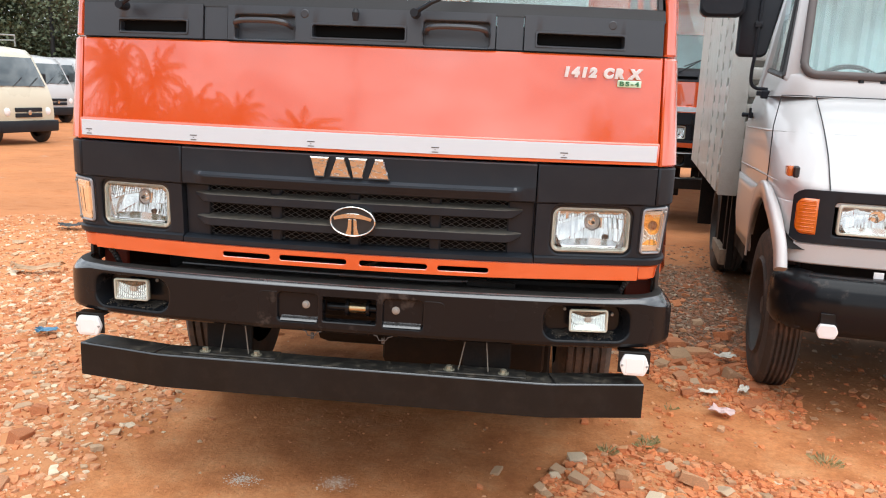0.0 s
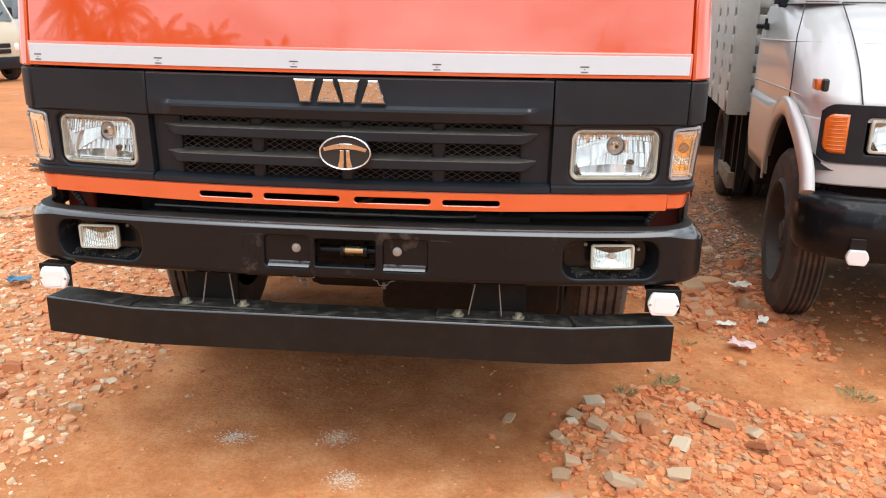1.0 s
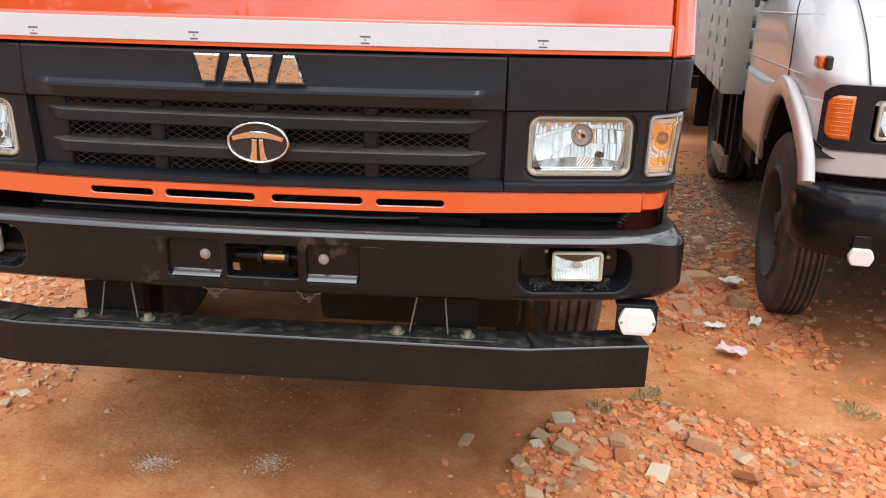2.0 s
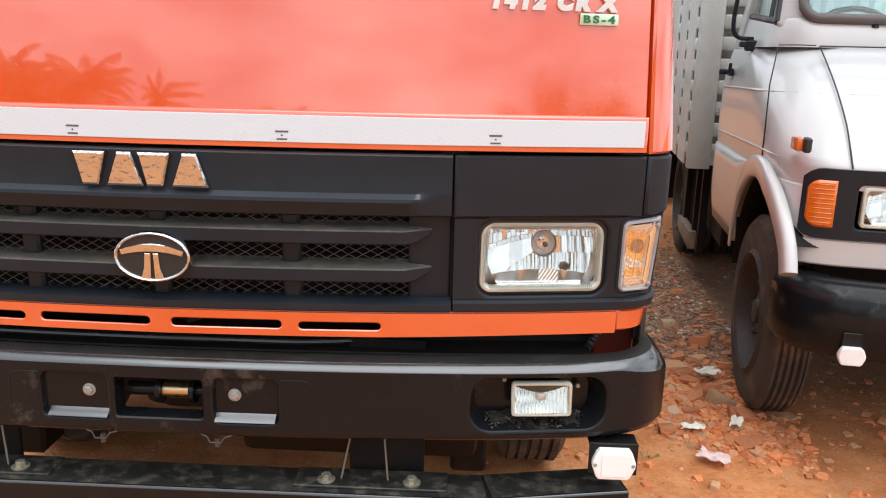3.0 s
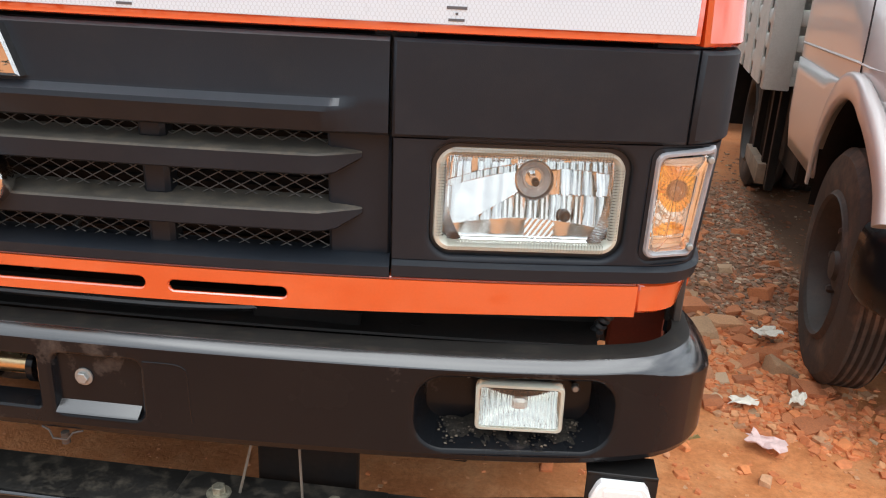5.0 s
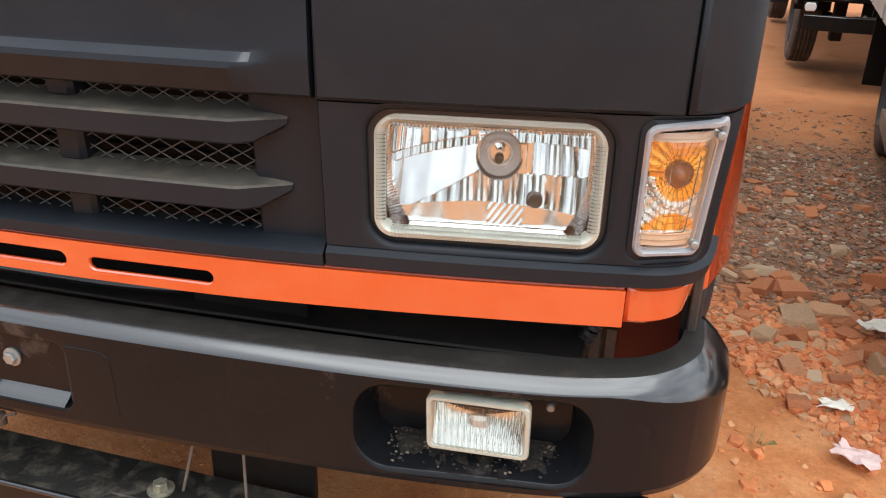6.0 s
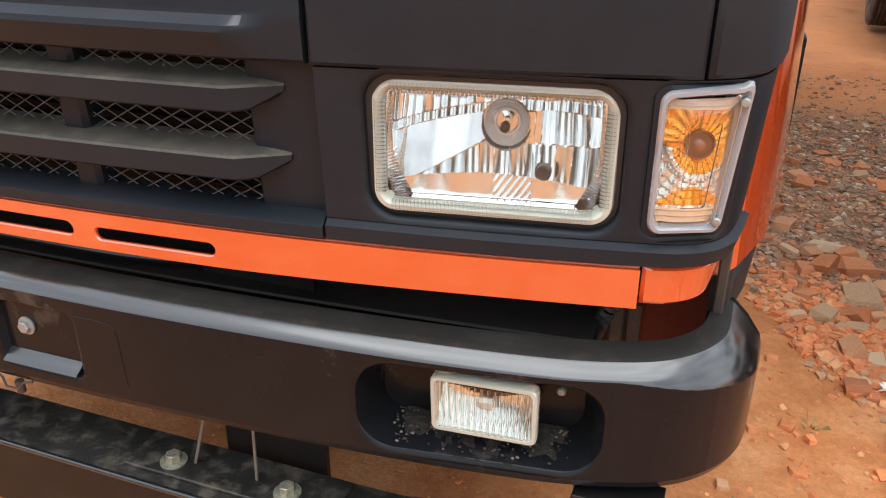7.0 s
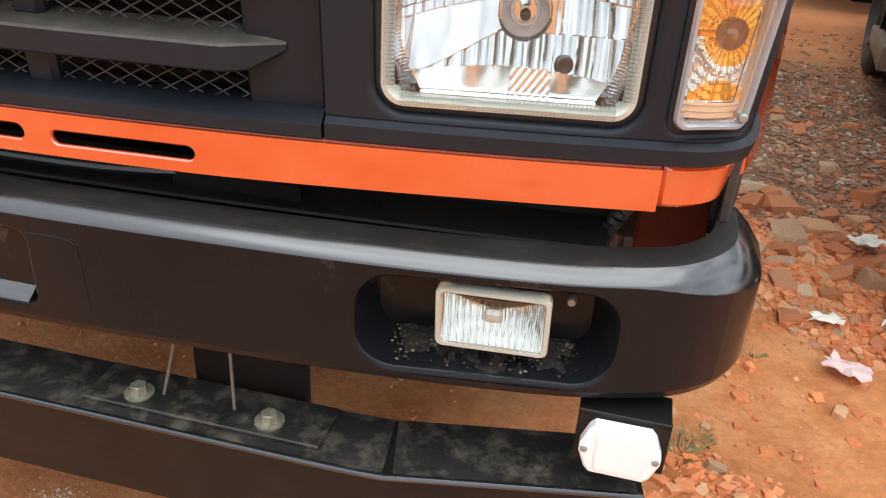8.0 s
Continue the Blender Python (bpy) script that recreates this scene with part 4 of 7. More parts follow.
    y0 = CAB.at(0.63)[1] + 0.085 * (1.513 - 1.26) - 0.004
    lettering("1412 CR X", 0.0365, 0.003, SILVER, T, "raised_figure", 0.628, 0.868, 1.5105, y0 - 0.002, 0.15, 0.0025, "raised chrome figure", tilt)
    yb = CAB.at(0.79)[1] + 0.085 * (1.485 - 1.26)
    plate = part("emission_badge", prism(rrect(0.073, 0.0205, 0.002, 3, 0.0365, 0.0), 0.0, 0.004, 0.001), PALE_GREEN, T, "pale green emission badge", 40, Matrix.Translation((0.7905, yb - 0.005, 1.494)) @ Matrix.Rotation(tilt, 4, 'Z'))
    lettering("BS-4", 0.018, 0.0006, GREEN_INK, plate, "badge_letter", 0.006, 0.066, -0.0058, -0.0006, 0.0, 0.0006, "dark green letter")
    # orange lower strip with slots
    lowz = lambda s: 0.8785 + 0.004 * min(1.0, max(0.0, (abs(s) - 0.44) / 0.3))
    slots = [(-0.4345, -0.2745, 0.8935, 0.9095, 0.0078), (-0.242, -0.021, 0.894, 0.9115, 0.0085), (0.021, 0.238, 0.8935, 0.9110, 0.0085), (0.271, 0.4325, 0.8925, 0.9085, 0.0078)]
    part("slotted_strip", merge(holed(CAB, -0.9075, 0.9075, lowz, 0.9285, slots, 0.004, 0.012, 0.0018, 0.005), panel(CAB, -0.9075, 0.9075, 0.927, 0.931, -0.003, 0.03, 0.0015)), ORANGE, T, "orange strip with four long slots")
    # black band above the grille
    def band(s):
        e = 0.018 * min(1.0, max(0.0, (0.524 - abs(s)) / 0.03))
        return [(-0.03, 1.124), (-0.004, 1.124), (0.0 + e * 0.35, 1.128), (e, 1.154), (e * 0.9, 1.1605), (0.001, 1.1685), (0.0, 1.173), (0.0, 1.239), (-0.004, 1.2435), (-0.03, 1.2435)]
    # lighter satin plastic on the ridge's upper faces paints its highlight line
    dust_or_highlight(part("grille_band", swept(CAB, -0.5665, 0.5665, band, 0.012), BLACK_PLASTIC, T, "matt black band with a raised ridge"), COWL, 0.55)
    for sg in (-1, 1):
        a, b = (0.571, 0.9455) if sg > 0 else (-0.9455, -0.571)
        part("lamp_flap", panel(CAB, a, b, lambda s: 1.1235 + 0.003 * (abs(s) - 0.571) / 0.36, 1.2435, 0.001, 0.025, 0.004), BLACK_PLASTIC, T, "matt black flap over the lamp")
        a, b = (0.9495, 1.122) if sg > 0 else (-1.122, -0.9495)
        part("corner_flap", panel(CAB, a, b, 1.127, 1.2435, 0.001, 0.025, 0.005, 0.012), BLACK_PLASTIC, T, "matt black corner piece")
        a, b = (0.5735, 1.108) if sg > 0 else (-1.108, -0.5735)
        hl = (0.6215, 0.8815, 0.9635, 1.1175, 0.031) if sg > 0 else (-0.8815, -0.6215, 0.9635, 1.1175, 0.031)
        ind = (0.906, 1.004, 0.966, 1.1185, 0.014) if sg > 0 else (-1.004, -0.906, 0.966, 1.1185, 0.014)
        part("lamp_panel", holed(CAB, a, b, 0.957, lambda s: 1.1215 + 0.003 * max(0, min(1, (abs(s) - 0.58) / 0.36)), [hl, ind], -0.004, 0.03, 0.007, 0.04, 0.02), BLACK_PLASTIC, T, "matt black lamp surround")
        sec = lambda s: [(-0.03, 0.958), (-0.009, 0.9585), (0.004, 0.950), (0.004, 0.934), (0.0, 0.9315), (-0.03, 0.9315)]
        part("lamp_sill", swept(CAB, a, b, sec, 0.015), BLACK_PLASTIC, T, "matt black ledge under the lamp")
        part("seam_backing", panel(CAB, min(sg * 0.545, sg * 0.60), max(sg * 0.545, sg * 0.60), 0.925, 1.262, -0.034, 0.05, 0.002), GASKET, T)
        part("seam_backing", panel(CAB, min(sg * 0.90, sg * 1.12), max(sg * 0.90, sg * 1.12), 1.11, 1.70, -0.024, 0.04, 0.002, 0.015), GASKET, T)
        headlight(T, sg * 0.7515, 1.0405, sg)
        indicator(T, sg)
        part("lamp_seal", loft([[CAB.place(s, o, z) for s, z in rrect(w, h, 0.03, 8, sg * 0.7515, 1.0405)] for o, w, h in ((-0.012, 0.2585, 0.1525), (-0.016, 0.2585, 0.1525), (-0.016, 0.248, 0.142), (-0.03, 0.248, 0.142))], True, False), GASKET, T, "black rubber lamp seal")
    # open grille
    for sg in (-1, 1):
        a, b = (0.487, 0.570) if sg > 0 else (-0.570, -0.487)
        part("grille_cheek", panel(CAB, a, b, 0.95, 1.124, -0.024, 0.05, 0.004), BLACK_PLASTIC, T, "black grille cheek")
    for zt, name in ((1.0965, "louvre"), (1.0200, "louvre")):
        def blade(s, zt=zt):
            k = min(1.0, max(0.0, (0.532 - abs(s)) / 0.055))
            o = -0.022 + 0.030 * k
            f = 0.25 + 0.75 * min(1.0, max(0.0, (0.532 - abs(s)) / 0.035))
            return [(-0.046, zt + 0.010), (o - 0.003, zt + 0.0015), (o, zt - 0.001), (o + 0.001, zt - 0.024 * f), (o - 0.002, zt - 0.0265 * f), (-0.046, zt - 0.020)]
        dust_or_highlight(part(name, swept(CAB, -0.532, 0.532, blade, 0.011), BLACK_PLASTIC, T, "black grille louvre with dust on top", 30))
    for s in (-0.258, 0.0, 0.258):
        part("grille_post", merge(*[panel(CAB, s - 0.018, s + 0.018, z0, z1, -0.020, 0.05, 0.006) for z0, z1 in ((0.950, 0.999), (1.022, 1.075), (1.099, 1.126))]), BLACK_PLASTIC, T, "black upright grille post")
    sec = lambda s: [(-0.05, 0.957), (-0.012, 0.956), (0.004, 0.947), (0.005, 0.934), (0.002, 0.9315), (-0.05, 0.9315)]
    part("grille_sill", swept(CAB, -0.570, 0.570, sec, 0.03), BLACK_PLASTIC, T, "black grille sill")
    part("grille_mesh", diamond_mesh(-0.488, 0.488, 0.952, 1.128), MESH_WIRE, T, "expanded metal diamond mesh", 0)
    radiator = part("radiator", box(-0.49, 0.49, 0.10, 0.16, 0.90, 1.16, 0.004), DARK, T, "dark radiator core")
    for k in range(12):
        part("radiator_fin", box(-0.48, 0.48, 0.092, 0.101, 0.93 + 0.016 * k, 0.936 + 0.016 * k, 0), DARK, radiator)
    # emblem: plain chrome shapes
    EX, EZ, EY = 0.004, 1.040, -0.064
    def oval(w, h, n=48):
        return [(EX + w * math.cos(2 * math.pi * i / n), EZ + h * math.sin(2 * math.pi * i / n)) for i in range(n)]
    emblem = part("emblem", loft([[(x, y, z) for x, z in oval(w, h)] for w, h, y in ((0.0745, 0.0500, EY + 0.020), (0.0745, 0.0500, EY), (0.0725, 0.0480, EY - 0.006), (0.0700, 0.0455, EY - 0.0075), (0.0675, 0.0430, EY - 0.006), (0.0655, 0.0410, EY + 0.001))], True, False), CHROME, T, "oval chrome emblem on a black disc", 50)
    part("emblem_disc", prism(oval(0.0665, 0.0420, 40), EY - 0.001, EY + 0.016, 0.001), GASKET, emblem, "black oval disc")
    top = [(-0.061 + 0.0122 * i, 0.0125 + 0.0135 * (1 - ((i - 5) / 5) ** 2)) for i in range(11)]
    low = [(-0.058 + 0.0116 * i, 0.0025 + 0.0085 * (1 - ((i - 5) / 5) ** 2)) for i in range(11)]
    part("emblem_bar", prism([(EX + x, EZ + z) for x, z in top + low[::-1]], EY - 0.006, EY + 0.002, 0.0014), CHROME, emblem, "curved chrome bar")
    for sg in (-1, 1):
        w = [(EX + sg * 0.0022, EZ + 0.0075), (EX + sg * 0.0130, EZ + 0.0075), (EX + sg * 0.0155, EZ - 0.020), (EX + sg * 0.0225, EZ - 0.0415), (EX + sg * 0.0038, EZ - 0.0440)]
        part("emblem_wedge", prism(w if sg < 0 else w[::-1], EY - 0.006, EY + 0.002, 0.0014), CHROME, emblem, "chrome wedge")
    for k, x in enumerate((-0.1045, -0.0395, 0.0160, 0.0820)):
        a, b = (0.0300, 0.0150) if k % 2 == 0 else (0.0130, 0.0345)
        out = [(x - a, 1.2365), (x + a, 1.2365), (x + a * 0.5 + b * 0.5, 1.206), (x + b, 1.1745), (x - b, 1.1745), (x - a * 0.5 - b * 0.5, 1.206)]
        part("badge_plate", prism(out, -0.066, -0.048, 0.004), CHROME, T, "plain tapered chrome badge plate", 30)
    # cowl under the windscreen
    cowls = [(-0.935, -0.500, [(-0.795, -0.555, 1.598, 1.631, 0.006)]), (-0.496, -0.420, []),
             (-0.416, 0.418, [(-0.392, -0.200, 1.584, 1.656, 0.008), (-0.141, 0.143, 1.596, 1.631, 0.006), (0.200, 0.400, 1.584, 1.656, 0.008)]),
             (0.422, 0.502, []), (0.506, 0.935, [(0.545, 0.81, 1.597, 1.631, 0.006)])]
    for a, b, hs in cowls:
        part("cowl_panel", holed(CAB, a, b, 1.580, 1.684, hs, 0.002 if hs else -0.004, 0.025, 0.005, 0.03, 0.03, True, True), COWL, T, "matt black cowl panel under the windscreen")
    for a, b in ((-0.795, -0.555), (-0.141, 0.143), (0.545, 0.81)):
        part("vent_lip", loft([[CAB.place(s, o + lean(z), z) for s, z in rrect(b - a + g, 0.035 + g, 0.007, 4, (a + b) / 2, 1.6145)] for o, g in ((0.0, 0.014), (0.006, 0.011), (0.006, 0.003), (-0.02, 0.0))], True, False), COWL, T, "raised black vent lip")
        # near-black panel paints the shade deep in the vent
        part("vent_shade_panel", panel(CAB, a + 0.003, b - 0.003, 1.5995, 1.6295, -0.018, 0.03, 0.001), VOID, T, "near-black panel for the shade in the vent")
    for a, b in ((-0.385, -0.207), (0.207, 0.395)):
        pts = bend([CAB.place(a, -0.03, 1.622), CAB.place(a + 0.012, 0.006, 1.632), CAB.place(a + 0.05, 0.016, 1.637), CAB.place(b - 0.05, 0.016, 1.637), CAB.place(b - 0.012, 0.006, 1.632), CAB.place(b, -0.03, 1.622)])
        part("grab_handle", tube(pts, 0.0085, 10), COWL, T, "black grab handle")
    for s in (-0.168, 0.772):
        c = CAB.place(s, lean(1.664) + 0.003, 1.664)
        part("cowl_cap", lathe([(0.006, 0.013), (0.0, 0.013), (-0.002, 0.011), (-0.002, 0.001)], 20, 'y', c), COWL, T, "round black plug")
    c = CAB.place(0.0, 0.0, 1.66)
    part("washer_nozzle", merge(lathe([(1.645, 0.008), (1.668, 0.012), (1.68, 0.006)], 14, 'z', (c[0], c[1] - 0.008, 0))), BLACK_PLASTIC, T, "black washer nozzle")
    # windscreen
    wl = lambda z: -0.085 * (z - 1.26) - 0.25 * max(0.0, z - 1.69)
    def screen(s0, s1, z0, z1, off, th):
        rings = []
        for s in steps(s0, s1, 0.05):
            rings.append([CAB.place(s, off + wl(z0), z0), CAB.place(s, off + wl(z1), z1), CAB.place(s, off - th + wl(z1), z1), CAB.place(s, off - th + wl(z0), z0)])
        return loft(rings)
    part("windscreen_seal", screen(-0.945, 0.945, 1.678, 1.716, -0.002, 0.03), GASKET, T, "black rubber windscreen seal")
    for a, b in ((-0.945, -0.915), (0.915, 0.945)):
        part("windscreen_seal", screen(a, b, 1.716, 2.56, 0.0, 0.02), GASKET, T)
    g = part("windscreen", screen(-0.915, 0.915, 1.716, 2.56, -0.006, 0.005), SCREEN_GLASS, T, "slightly tinted windscreen")
    g.visible_shadow = False
    for s, ds in ((-0.752, 0.42), (0.178, 0.5)):
        a = CAB.place(s, 0.01, 1.672)
        wip = part("wiper", lathe([(a[1] - 0.03, 0.012), (a[1] + 0.01, 0.016), (a[1] + 0.02, 0.014)], 14, 'y', (a[0], 0, a[2])), BLACK_PLASTIC, T, "black wiper")
        b = CAB.place(s + ds * 0.5, 0.016 + wl(1.80), 1.80)
        c = CAB.place(s + ds, 0.010 + wl(1.79), 1.79)
        part("wiper_arm", tube([(a[0], a[1] - 0.02, a[2]), (a[0] + 0.05, a[1] - 0.03, a[2] + 0.03), b], [0.008, 0.007, 0.004], 8), BLACK_PLASTIC, wip)
        part("wiper_blade", tube([CAB.place(s + ds * 0.1, 0.006 + wl(1.735), 1.735), CAB.place(s + ds * 0.9, 0.006 + wl(1.87), 1.87)], 0.006, 6), GASKET, wip)
    # bumper
    fogs = [(-0.893, -0.616, 0.695, 0.805, 0.042), (0.616, 0.893, 0.695, 0.805, 0.042)]
    press = [(-0.239, -0.106, 0.702, 0.796, 0.014), (0.106, 0.235, 0.702, 0.796, 0.014)]
    hook = [(-0.091, 0.084, 0.708, 0.790, 0.006)]
    B1 = 1.17
    face = holed(BUMP, -0.095, 0.095, 0.686, 0.817, hook, 0, 0.001, 0.003, 0.045, 0.02, False, False)
    sections = [(-1.02, -0.60, fogs[:1], 0.008, 0.062, 0.014), (0.60, 1.02, fogs[1:], 0.008, 0.062, 0.014), (-0.60, -0.095, press[:1], 0.006, 0.013, 0.003), (0.095, 0.60, press[1:], 0.006, 0.013, 0.003), (1.02, B1, [], 0.004, 0.06, 0.0), (-B1, -1.02, [], 0.004, 0.06, 0.0)]
    def top(s):
        k = bumper_shoulder(s)
        e = bumper_tip(s)
        u, v = 0.018 * k + 0.022 * e, 0.010 * k + 0.012 * e
        return [(0.0, 0.8165 - u), (-0.0012 - 0.002 * k, 0.8195 - u * 0.75), (-0.009 - v * 0.55, 0.8260 - u * 0.30), (-0.017 - v, 0.8315), (-0.021 - v, 0.8330), (-0.030 - v, 0.8335), (-0.056 - v * 0.3, 0.8340), (-0.056 - v * 0.3, 0.829), (-0.030 - v, 0.8265), (-0.018 - v, 0.823 - u * 0.3), (-0.010, 0.8165 - u)]
    low = [(0.0, 0.6865), (-0.004, 0.676), (-0.014, 0.6685), (-0.03, 0.665), (-0.075, 0.665), (-0.075, 0.669), (-0.03, 0.669), (-0.006, 0.6865)]
    bumper = part("bumper", face, BUMPER_PAINT, T, "glossy black pressed steel bumper", 22)
    for a, b, hs, c, dp, dr in sections:
        part("bumper_section", holed(BUMP, a, b, 0.686, lambda s: 0.817 - 0.018 * bumper_shoulder(s) - 0.022 * bumper_tip(s), hs, 0, 0.001, c, dp, 0.02 if hs else 0.012, False, True, dr), BUMPER_PAINT, bumper, "", 30)
    dust_or_highlight(part("bumper_bevel", swept(BUMP, -B1, B1, top, 0.008), BUMPER_SHEEN, bumper, "slanting upper edge of the bumper, sheen boosted for its highlight", 40), BUMPER_TOP, 0.93)
    part("bumper_lower_lip", swept(BUMP, -B1, B1, low, 0.012), BUMPER_PAINT, bumper, "rolled lower edge of the bumper", 22)
    for sg in (-1, 1):
        part("bumper_end", swept(BUMP, min(sg * B1, sg * (B1 + 0.012)), max(sg * B1, sg * (B1 + 0.012)), [(0.0, 0.7765), (-0.0032, 0.7895), (-0.021, 0.814), (-0.039, 0.8312), (-0.062, 0.833), (-0.062, 0.668), (-0.03, 0.656), (0, 0.68)], 0.01), BUMPER_PAINT, bumper)
        part("bumper_bolt", bolt(BUMP.place(sg * 0.1465, -0.013, 0.758), 'y'), STEEL, bumper, "zinc plated bolt with a washer")
        part("press_lip", swept(BUMP, min(sg * 0.108, sg * 0.228), max(sg * 0.108, sg * 0.228), [(-0.0135, 0.7190), (-0.006, 0.7125), (0.002, 0.7080), (0.0040, 0.7055), (0.0, 0.7025), (-0.0135, 0.7030)], 0.01), BUMPER_SHEEN, bumper, "raised pressing lip")
        part("press_line", tube(bend([BUMP.place(sg * q, -0.0004, z) for q, z in ((0.240, 0.7965), (0.280, 0.7965), (0.297, 0.792), (0.302, 0.781), (0.304, 0.735), (0.306, 0.707))]), 0.0014, 6), BUMPER_PAINT, bumper)
        fog_lamp(T, sg)
        a, b = min(sg * 0.650, sg * 0.864), max(sg * 0.650, sg * 0.864)
        bm = bmesh.new()
        cols = []
        for i in range(61):
            q = a + (b - a) * i / 60
            col = []
            for j in range(13):
                o = -0.060 + 0.056 * j / 12
                hgt = max(0.0, 0.0065 * (1 - j / 12) ** 1.3 + 0.0050 * noise.noise((q * 55, o * 55, 2.0)) + 0.0025 * noise.noise((q * 170, o * 170, 4.0))) * min(1.0, i / 5, (60 - i) / 5)
                col.append(bm.verts.new(BUMP.place(q, o, 0.6946 + 0.0145 * max(0.0, -o - 0.008) / 0.052 + hgt - 0.0022)))
            cols.append(col)
        for p, q in zip(cols, cols[1:]):
            for j in range(12):
                bm.faces.new((p[j], p[j + 1], q[j + 1], q[j]))
        grit = part("recess_dirt", bm, GRIME, bumper, "dust and grit settled in the lamp recess", 50)
        rg = random.Random(31)
        crumbs = []
        for _ in range(190):
            o = -0.058 + 0.048 * rg.random() ** 1.6
            q = BUMP.place(rg.uniform(a, b), o, 0.6955 + 0.0145 * max(0.0, -o - 0.008) / 0.052)
            k = rg.uniform(0.0007, 0.0024)
            v = bmesh.new()
            bmesh.ops.create_icosphere(v, subdivisions=1, radius=k)
            for w in v.verts:
                w.co = Vector(q) + Vector((w.co.x * rg.uniform(0.6, 1.5), w.co.y * rg.uniform(0.6, 1.4), w.co.z * rg.uniform(0.4, 0.9) + k * 0.6))
            crumbs.append(v)
        tagged(part("grit", merge(*crumbs), GRIT, grit, "loose grey-brown grit", 0), kind="stuff")
        # wire latch below the edge
        x = sg * 0.1165 - 0.0085
        part("wire_latch", merge(tube([(x - 0.03, -0.058, 0.674), (x - 0.018, -0.061, 0.671), (x - 0.012, -0.063, 0.659), (x + 0.010, -0.063, 0.659), (x + 0.018, -0.061, 0.670), (x + 0.032, -0.058, 0.673)], 0.0017, 6), lathe([(0.646, 0.006), (0.664, 0.006)], 12, 'z', (x, -0.052, 0))), RIM, T, "wire latch")
        # hanging reflector on its bracket
        part("reflector_bracket", merge(box(sg * 0.911 - 0.05, sg * 0.911 + 0.05, -0.004, 0.0, 0.592, 0.662, 0.001), box(sg * 0.911 - 0.05, sg * 0.911 + 0.05, -0.004, 0.05, 0.655, 0.659, 0.001)), BAR_PAINT, T, "black folded bracket")
        oc = [(0.030, 0.033), (-0.030, 0.033), (-0.036, 0.026), (-0.044, 0.005), (-0.044, -0.005), (-0.036, -0.026), (-0.030, -0.033), (0.030, -0.033), (0.036, -0.026), (0.044, -0.005), (0.044, 0.005), (0.036, 0.026)]
        pl = part("front_reflector", merge(prism([(sg * 0.911 + a, 0.621 + b) for a, b in oc], -0.020, -0.005, 0.003), prism(rrect(0.054, 0.052, 0.005, 3, sg * 0.911, 0.621), -0.0225, -0.018, 0.002)), REFLEX, T, "white eight-sided reflector")
        for q in (-1, 1):
            part("screw", lathe([(0, 0.004), (-0.002, 0.004), (-0.003, 0.002)], 10, 'y', (sg * 0.911 + q * 0.0385, -0.019, 0.621)), STEEL, pl)
    part("tow_pin", tube([(-0.085, -0.006, 0.745), (0.085, -0.006, 0.745)], 0.014, 16), BUMPER_PAINT, T, "black tow pin")
    part("tow_pin_sleeve", tube([(-0.012, -0.006, 0.745), (0.042, -0.006, 0.745)], 0.0165, 20), BRASS, T, "brass coloured sleeve")
    for x in (-0.018, 0.05):
        part("tow_pin_collar", lathe([(x - 0.005, 0.027), (x + 0.005, 0.027)], 24, 'x', (0, -0.006, 0.745)), BUMPER_PAINT, T)
    # under-run bar
    BARL = Line([(0, -0.066), (0.45, -0.066), (0.60, -0.0655), (0.655, -0.063), (0.67, -0.060), (0.80, -0.034), (0.955, -0.004), (0.96, -0.003)])
    sec = [(0.0, 0.443), (0.0, 0.552), (-0.003, 0.5555), (-0.10, 0.5555), (-0.10, 0.551), (-0.005, 0.551), (-0.005, 0.446), (-0.07, 0.446), (-0.07, 0.441), (-0.003, 0.441)]
    bar = part("underrun_bar", swept(BARL, -0.957, 0.957, sec, 0.02), BAR_PAINT, T, "black folded steel under-run bar", 20)
    # thin strip added to carry the bar edge's highlight
    part("bar_edge", swept(BARL, -0.956, 0.956, [(0.0006, 0.5515), (0.0, 0.554), (-0.0022, 0.5566), (-0.0045, 0.5572), (-0.0045, 0.553)], 0.02), BUMPER_SHEEN, bar, "black top edge, sheen boosted for its highlight")
    for a, b in ((-0.95, -0.67), (-0.655, 0.655), (0.67, 0.95)):
        part("bar_top_plate", swept(BARL, a, b, [(-0.006, 0.5555), (-0.006, 0.5575), (-0.098, 0.5575), (-0.098, 0.5555)], 0.03), BAR_TOP, bar, "dusty top flange")
    for sg in (-1, 1):
        x0 = sg * 0.412
        part("mount_plate", box(x0 - 0.155, x0 + 0.160, -0.046, 0.028, 0.5577, 0.5635, 0.0015), BAR_TOP, bar, "dusty mounting plate")
        for x in (sg * 0.322, sg * 0.499):
            part("bar_bolt", bolt((x, -0.021, 0.5635), 'z', 0.0105, 0.013, 0.0185), ZINC, bar, "plated bolt with a washer")
        for x, xt, w in ((0.352, 0.378, 0.0020), (0.449, 0.434, 0.0018)):
            part("stay_rod", loft([[(sg * (u + a), v + b, z) for a, b in ((-w, -0.001), (w, -0.001), (w, 0.001), (-w, 0.001))] for u, v, z in ((x, -0.014, 0.5635), (xt, 0.014, 0.70))]), STAY, bar, "thin flat steel stay")
        part("hanger_plate", box(min(sg * 0.36, sg * 0.52), max(sg * 0.36, sg * 0.52), 0.045, 0.06, 0.44, 0.85, 0.003), DARK, T, "black hanger plate")
        part("chassis_rail", box(sg * 0.42 - 0.035, sg * 0.42 + 0.035, 0.06, 6.4, 0.62, 0.84, 0.006), DARK, T, "black chassis rail")
        wheel(T, sg * 0.955, 1.26, 0.465, 0.465, 0.235, sg)
